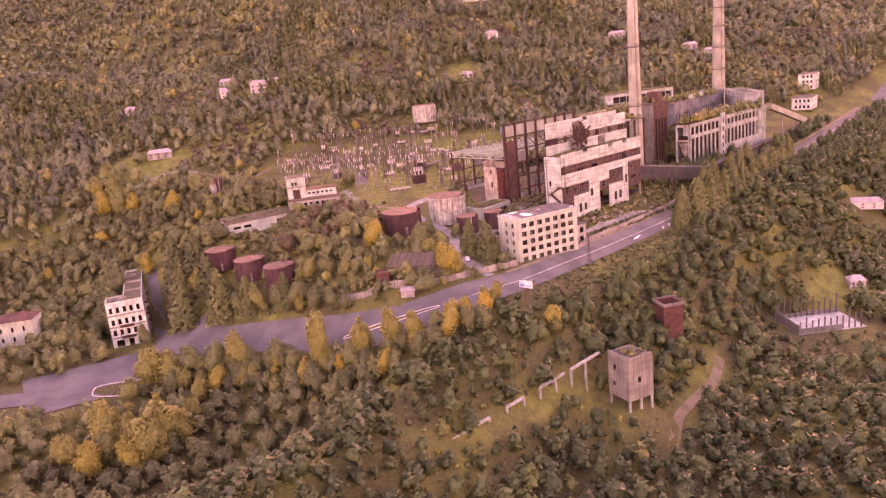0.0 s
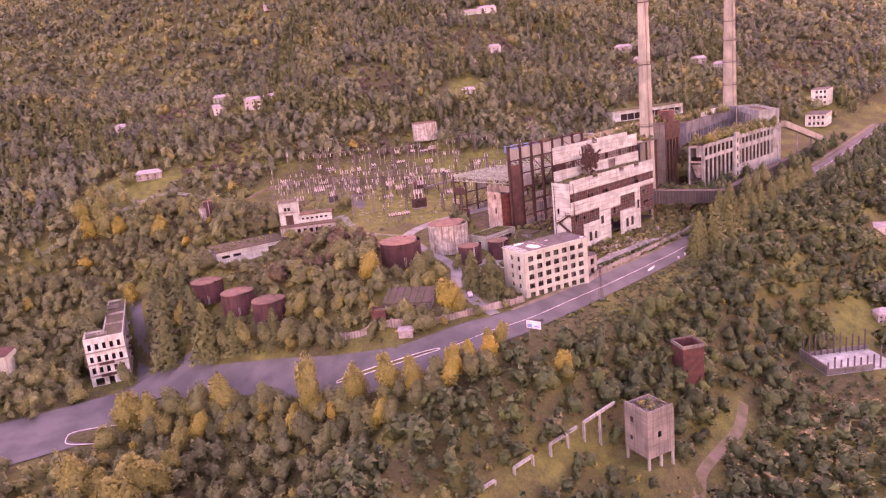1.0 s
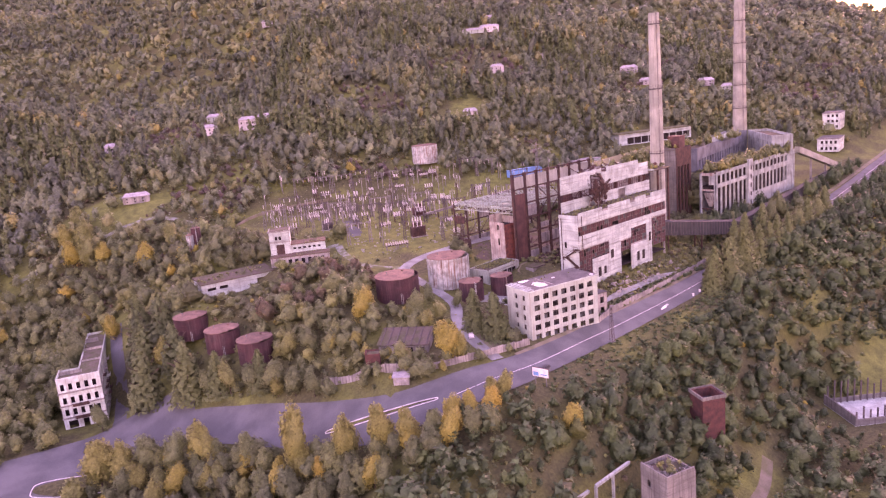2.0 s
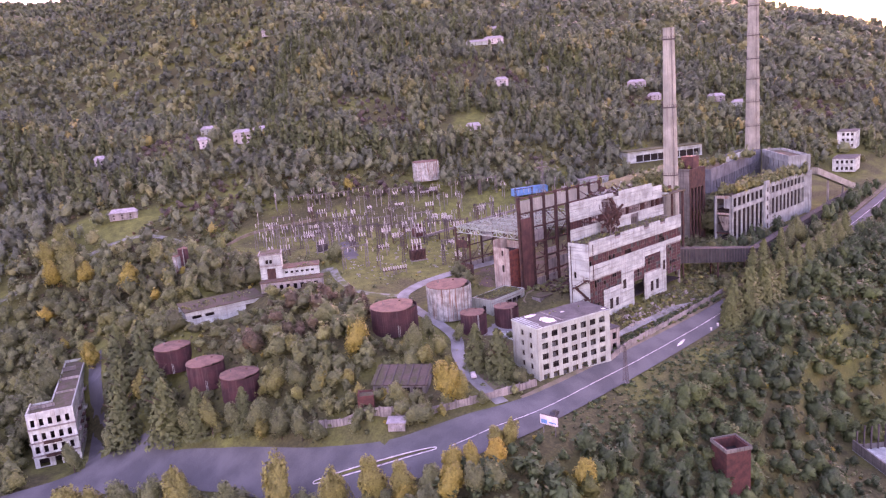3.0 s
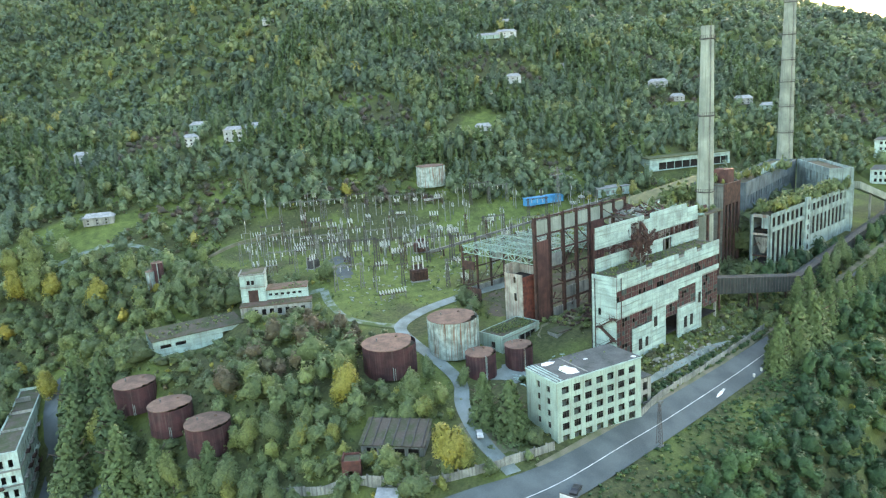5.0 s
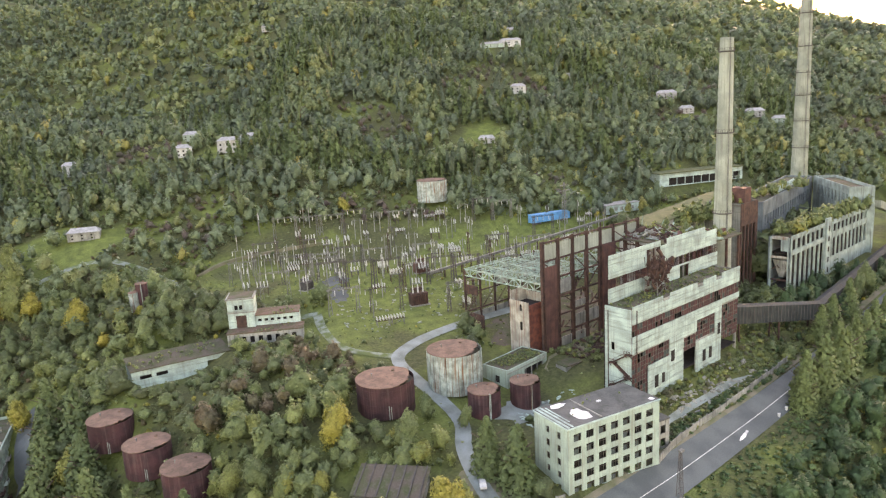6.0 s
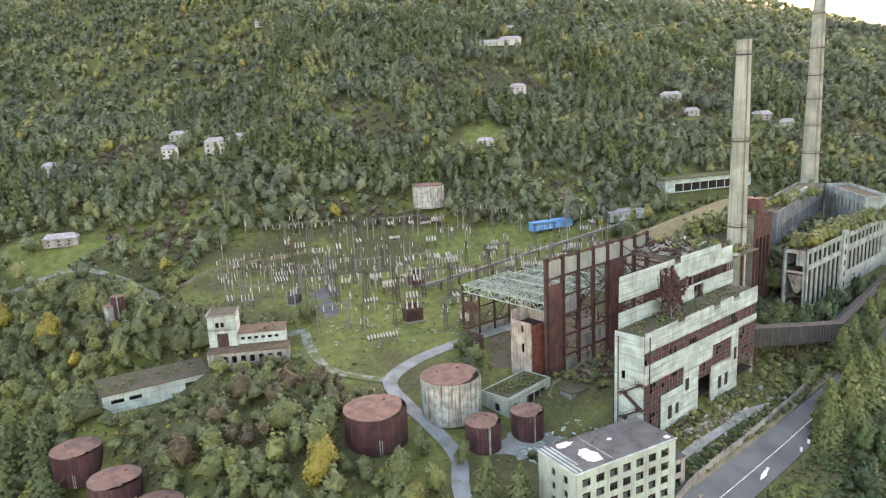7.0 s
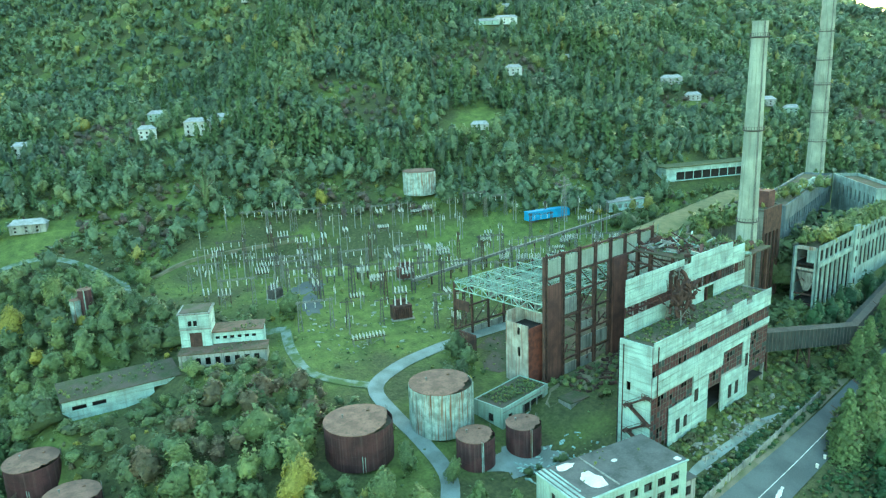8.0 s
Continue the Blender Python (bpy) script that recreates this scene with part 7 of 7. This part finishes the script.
for x, y, h in ((181.5, 255.3, 14), (183, 210.5, 16), (186, 209.5, 12), (164.2, 254, 9), (126, 377, 13), (129.5, 325, 14), (182.3, 184.2, 10), (179.5, 186.5, 8), (188.5, 163, 11), (195, 235, 8), (144, 260, 9), (170, 246, 8), (302, 428, 9), (173, 412, 14), (157, 408, 15), (177, 404, 11), (142, 455, 17), (146, 470, 18), (139, 478, 17), (150, 488, 16), (136, 462, 17), (148, 447, 14), (57, 250, 15), (66, 253, 16), (75, 250, 17), (70, 241, 15), (62, 240, 15), (81, 245, 15), (50, 246, 16), (88, 252, 14), (96, 262, 13), (104, 262, 13), (46, 256, 15)):
    tree(x, y, h, "broad", rng.uniform(0.76, 0.93), YELLOW_LABEL, 1.0)
for x, y, h in ((194.8, 241, 13), (216, 240, 8), (198, 246, 9), (210, 250, 9), (160, 262, 12), (155, 268, 12), (147, 253, 12), (144, 262, 14), (140, 272, 13), (150, 245, 10), (136, 282, 14), (131, 291, 12), (168, 256, 10), (100, 322, 12), (112, 316, 10)):
    tree(x, y, h, "broad", rng.uniform(0.2, 0.75), GREEN_LABEL, 0.9)
for x, y, h in ((312, 184, 14), (318, 186, 16), (326, 184, 18), (334, 186, 17), (342, 185, 19), (352, 186, 17), (362, 187, 18), (373, 187, 17), (384, 188, 18), (396, 188, 17), (410, 189, 18), (425, 190, 18), (440, 191, 17), (455, 193, 18), (362, 199, 16), (375, 200, 17), (395, 201, 16), (405, 205, 15), (416, 206, 15), (430, 207, 16)):
    tall = x < 400 or int(x) % 2
    tree(x, y, h * (1.2 if x < 345 else 1.05), "conifer" if tall else "broad", 1.0 if tall else rng.uniform(0.4, 0.7), "tall bright green roadside tree with a pointed crown", 1.2 if tall else 0.7)
for x, y, h, w, tone in ((88, 288, 20, 1.05, 0.85), (95, 283, 17, 1.0, 0.8), (103, 280, 16, 1.0, 0.6), (116, 264, 18, 1.0, 0.8), (109, 272, 16, 0.95, 0.6), (124, 247, 15, 0.9, 0.6), (131, 228, 25, 0.6, 0.8), (140, 213, 19, 0.75, 0.85), (147, 203, 19, 0.8, 0.85), (152, 196, 14, 0.9, 0.8), (61, 258, 20, 1.0, 0.8), (76, 246, 21, 1.1, 0.8), (68, 240, 20, 1.0, 0.8)):
    tree(x, y, h, "broad", tone, "tall yellow-green broadleaf tree on the road verge", w)
verge = spline([(96, 286), (112, 270), (122, 250), (131, 226), (143, 202), (156, 190), (172, 181)], 5.5)
for p in verge[1:]:
    for back in (0.0, 8.0):
        x, y = p.x - back * 0.75 + rng.uniform(-2, 2), p.y - back * 0.65 + rng.uniform(-2, 2)
        turned = rng.random() < 0.45
        tree(x, y, rng.uniform(8.5, 13.5), "broad", rng.uniform(0.85, 0.97) if turned else rng.uniform(0.3, 0.75), YELLOW_LABEL if turned else GREEN_LABEL, rng.uniform(0.85, 1.1))
for x, y, h in ((100, 358, 22), (103, 369, 21), (108, 378, 22), (97, 352, 17), (95, 362, 19)):
    tree(x, y, h, "broad", rng.uniform(0.2, 0.6), "tree grown up in the court of a ruined house", 0.9)
for x, y, h in ((250, 445, 24), (253, 452, 22), (175, 560, 22), (168, 545, 20), (181, 552, 23), (345, 540, 26), (330, 560, 24), (372, 548, 22), (420, 610, 28)):
    tree(x, y, h, "poplar", 0.4, "slim dark green poplar", 1.0)

# growth on the roofs
roofs = []
for x0, y0, x1, y1, z, n, hh in ((402, 229.5, 504, 237, 32.5, 110, 8.5), (365, 258, 392, 265, 40, 40, 10), (326, 226, 347, 256, 44.85, 70, 4.0), (315, 225, 328, 256, 44.85, 40, 1.6), (261, 214, 322, 222, 36.9, 220, 1.1), (392, 248, 406, 262, 47.5, 14, 6), (432, 258, 500, 268, 43, 34, 7), (244.5, 251, 262.5, 258.5, 13.9, 240, 1.0), (222, 204, 246, 214, 18.9, 12, 0.8), (155, 336, 184, 345, 18.0, 60, 1.3), (206, 330, 213, 335, 26.1, 30, 0.9), (196, 328, 210, 332, 21.9, 30, 0.8), (190, 131, 198, 138, -16.5, 12, 2.5)):
    for i in range(n):
        h = hh * rng.uniform(0.5, 1.2)
        roofs.append(placed(rng.choice(FAR if h > 3 else BUSH), rng.uniform(x0, x1), rng.uniform(y0, y1), z - 0.12 * h, h, rng.uniform(0, 6.28), rng.uniform(0.9, 1.4), rng.uniform(0.45, 0.85)))
court = []
for i in range(120):
    x = rng.uniform(408, 492)
    y = 241 + (x - 408) * 0.1 + rng.uniform(0, 10 + (x - 408) * 0.12)
    h = rng.uniform(13, 25)
    court.append(placed(rng.choice(FAR), x, y, ground(x, y) - 0.1 * h, h, rng.uniform(0, 6.28), rng.uniform(1.2, 1.6), rng.uniform(0.1, 0.5)))
for i in range(26):
    x = rng.uniform(455, 530)
    y = 352 - (x - 455) * 0.36 - rng.uniform(8, 16)
    h = rng.uniform(4, 8)
    court.append(placed(rng.choice(FAR), x, y, ground(x, y) - 0.1 * h, h, rng.uniform(0, 6.28), rng.uniform(1.2, 1.6), rng.uniform(0.4, 0.85)))
for i in range(90):
    x, y = rng.uniform(345, 398), rng.uniform(218, 246)
    h = rng.uniform(4, 9)
    court.append(placed(rng.choice(FAR), x, y, ground(x, y) - 0.1 * h, h, rng.uniform(0, 6.28), rng.uniform(1.3, 1.7), rng.uniform(0.05, 0.5)))
solo("court_thicket", crown_mesh("court_thicket", court, LEAF), None, "dense dark green saplings between the derelict halls", "bushes", kind="stuff")
solo("roof_shrubs", crown_mesh("roof_shrubs", roofs, LEAF), None, "young trees and shrubs growing on the derelict roofs", "bushes", kind="stuff")
grass = []
for x, y in cell_points(195, 420, 204, 436, 3.0):
    if near_line(x, y, INNER_LINE, 3.2) or near_line(x, y, YARD_LINE, 3.0) or near_line(x, y, MAIN_LINE, 5.5) or rng.random() < 0.5:
        continue
    if any(a < x < c and b < y < d for a, b, c, d in KEEP_OUT[2:]) or (x > 259 and x < 324 and 212 < y < 223):
        continue
    h = rng.uniform(0.4, 1.1)
    grass.append(placed(rng.choice(TUFT), x, y, ground(x, y) - 0.25 * h, h, rng.uniform(0, 6.28), rng.uniform(1.2, 2.2), rng.uniform(0.3, 0.85)))
solo("rough_grass", crown_mesh("rough_grass", grass, LEAF), None, "tussocks of rough grass and weeds in the yards", "grass", kind="stuff")


# ---- rubble, patches and banks ----
def rubble_field(name, x0, y0, x1, y1, n, size, mat, label):
    s, r = Solid(), random.Random(n)
    for i in range(n):
        x, y = r.uniform(x0, x1), r.uniform(y0, y1)
        a = r.uniform(0, 6.28)
        d = Vector((math.cos(a), math.sin(a), r.uniform(-0.15, 0.35))) * size * r.uniform(0.3, 1.2)
        z = ground(x, y) + 0.1
        s.bar((x, y, z), (x + d.x, y + d.y, z + d.z), size * r.uniform(0.15, 0.4))
    solo(name, s, mat, label, "rubble", kind="stuff")


rubble_field("rubble", 272, 202, 325, 210, 150, 2.2, CONCRETE, "broken concrete slabs and rubble on the bank")
rubble_field("rubble", 232, 222, 258, 236, 120, 1.4, WHITE_PANEL, "pale broken slabs and litter behind the office")
rubble_field("rubble", 270, 240, 325, 254, 160, 2.4, RUST, "rusty scrap under the steel frame")
rubble_field("rubble", 226, 300, 330, 336, 120, 1.6, PALE_CONCRETE, "fallen posts and slabs in the switchyard")
rubble_field("rubble", 226, 118, 246, 124, 40, 1.0, PALE_CONCRETE, "heap of pale rubble beside the dirt track")


def soil_patch(cx, cy, rx, ry, rz, mat, label, lift=0.12):
    n, r = 26, random.Random(int(cx))
    m = pose(cx, cy, 0, 0, 0, rz)
    rim = []
    for i in range(n):
        k = r.uniform(0.75, 1.15)
        rim.append(m @ Vector((rx * k * math.cos(6.283 * i / n), ry * k * math.sin(6.283 * i / n), 0)))
    s = Solid()
    pts = [(p.x, p.y, ground(p.x, p.y) + lift) for p in rim]
    mid = [((p.x + cx) / 2, (p.y + cy) / 2, ground((p.x + cx) / 2, (p.y + cy) / 2) + lift + 0.04) for p in rim]
    s.add(pts + mid + [(cx, cy, ground(cx, cy) + lift + 0.06)], [(i, (i + 1) % n, n + (i + 1) % n, n + i) for i in range(n)] + [(n + i, n + (i + 1) % n, 2 * n) for i in range(n)])
    solo("bare_patch", s, mat, label, "ground", kind="structure")


soil_patch(252, 362, 9, 6, 30, ASPHALT, "dark oil-stained bare patch in the switchyard")
soil_patch(243, 346, 10, 4, 60, ASPHALT, "dark oil-stained bare patch in the switchyard")
soil_patch(238, 236, 11, 7, -20, PALE_ROAD, "pale broken concrete apron")
soil_patch(281, 188.3, 3.0, 0.55, 8, WHITE, "pale broken patch on the edge of the asphalt", 0.38)
soil_patch(284.4, 188.9, 0.9, 0.4, 8, WHITE, "pale broken patch on the edge of the asphalt", 0.38)
soil_patch(203, 216, 7, 10, 0, DIRT, "trodden dirt yard")
soil_patch(288, 248, 26, 8, 0, DIRT, "bare dirt under the steel frame")
# Takes the dark roof material: shade inside the hall is painted on the floor.
soil_patch(303, 275, 40, 17, 0, OLD_ROOF, "broken concrete floor of the gutted turbine hall, shade put into its colour")
for x, y in ((301.6, 187.0), (307.5, 187.3), (313.4, 187.3), (324, 187.4)):
    po = thing("marker_post", x, y, ground(x, y) - 0.3, 0, "white painted concrete roadside marker post", "post", "roadside posts")
    part("shaft", Solid().box(-0.3, -0.3, 0, 0.3, 0.3, 1.6), WHITE, po)
    part("cap", Solid().box(-0.36, -0.36, 1.6, 0.36, 0.36, 1.75), WHITE, po)
bk = thing("retaining_bank", 0, 0, 0, 0, "low dark retaining bank along the switchyard", "wall", kind="structure")
line = spline([(203.6, 412), (214, 418), (228, 421), (252, 416), (275, 410)], 4.0)
for a, b in zip(line, line[1:]):
    za, zb = ground(a.x, a.y), ground(b.x, b.y)
    part("slab", Solid().bar((a.x, a.y, za + 0.4), (b.x, b.y, zb + 0.4), 1.5), DIRT, bk)
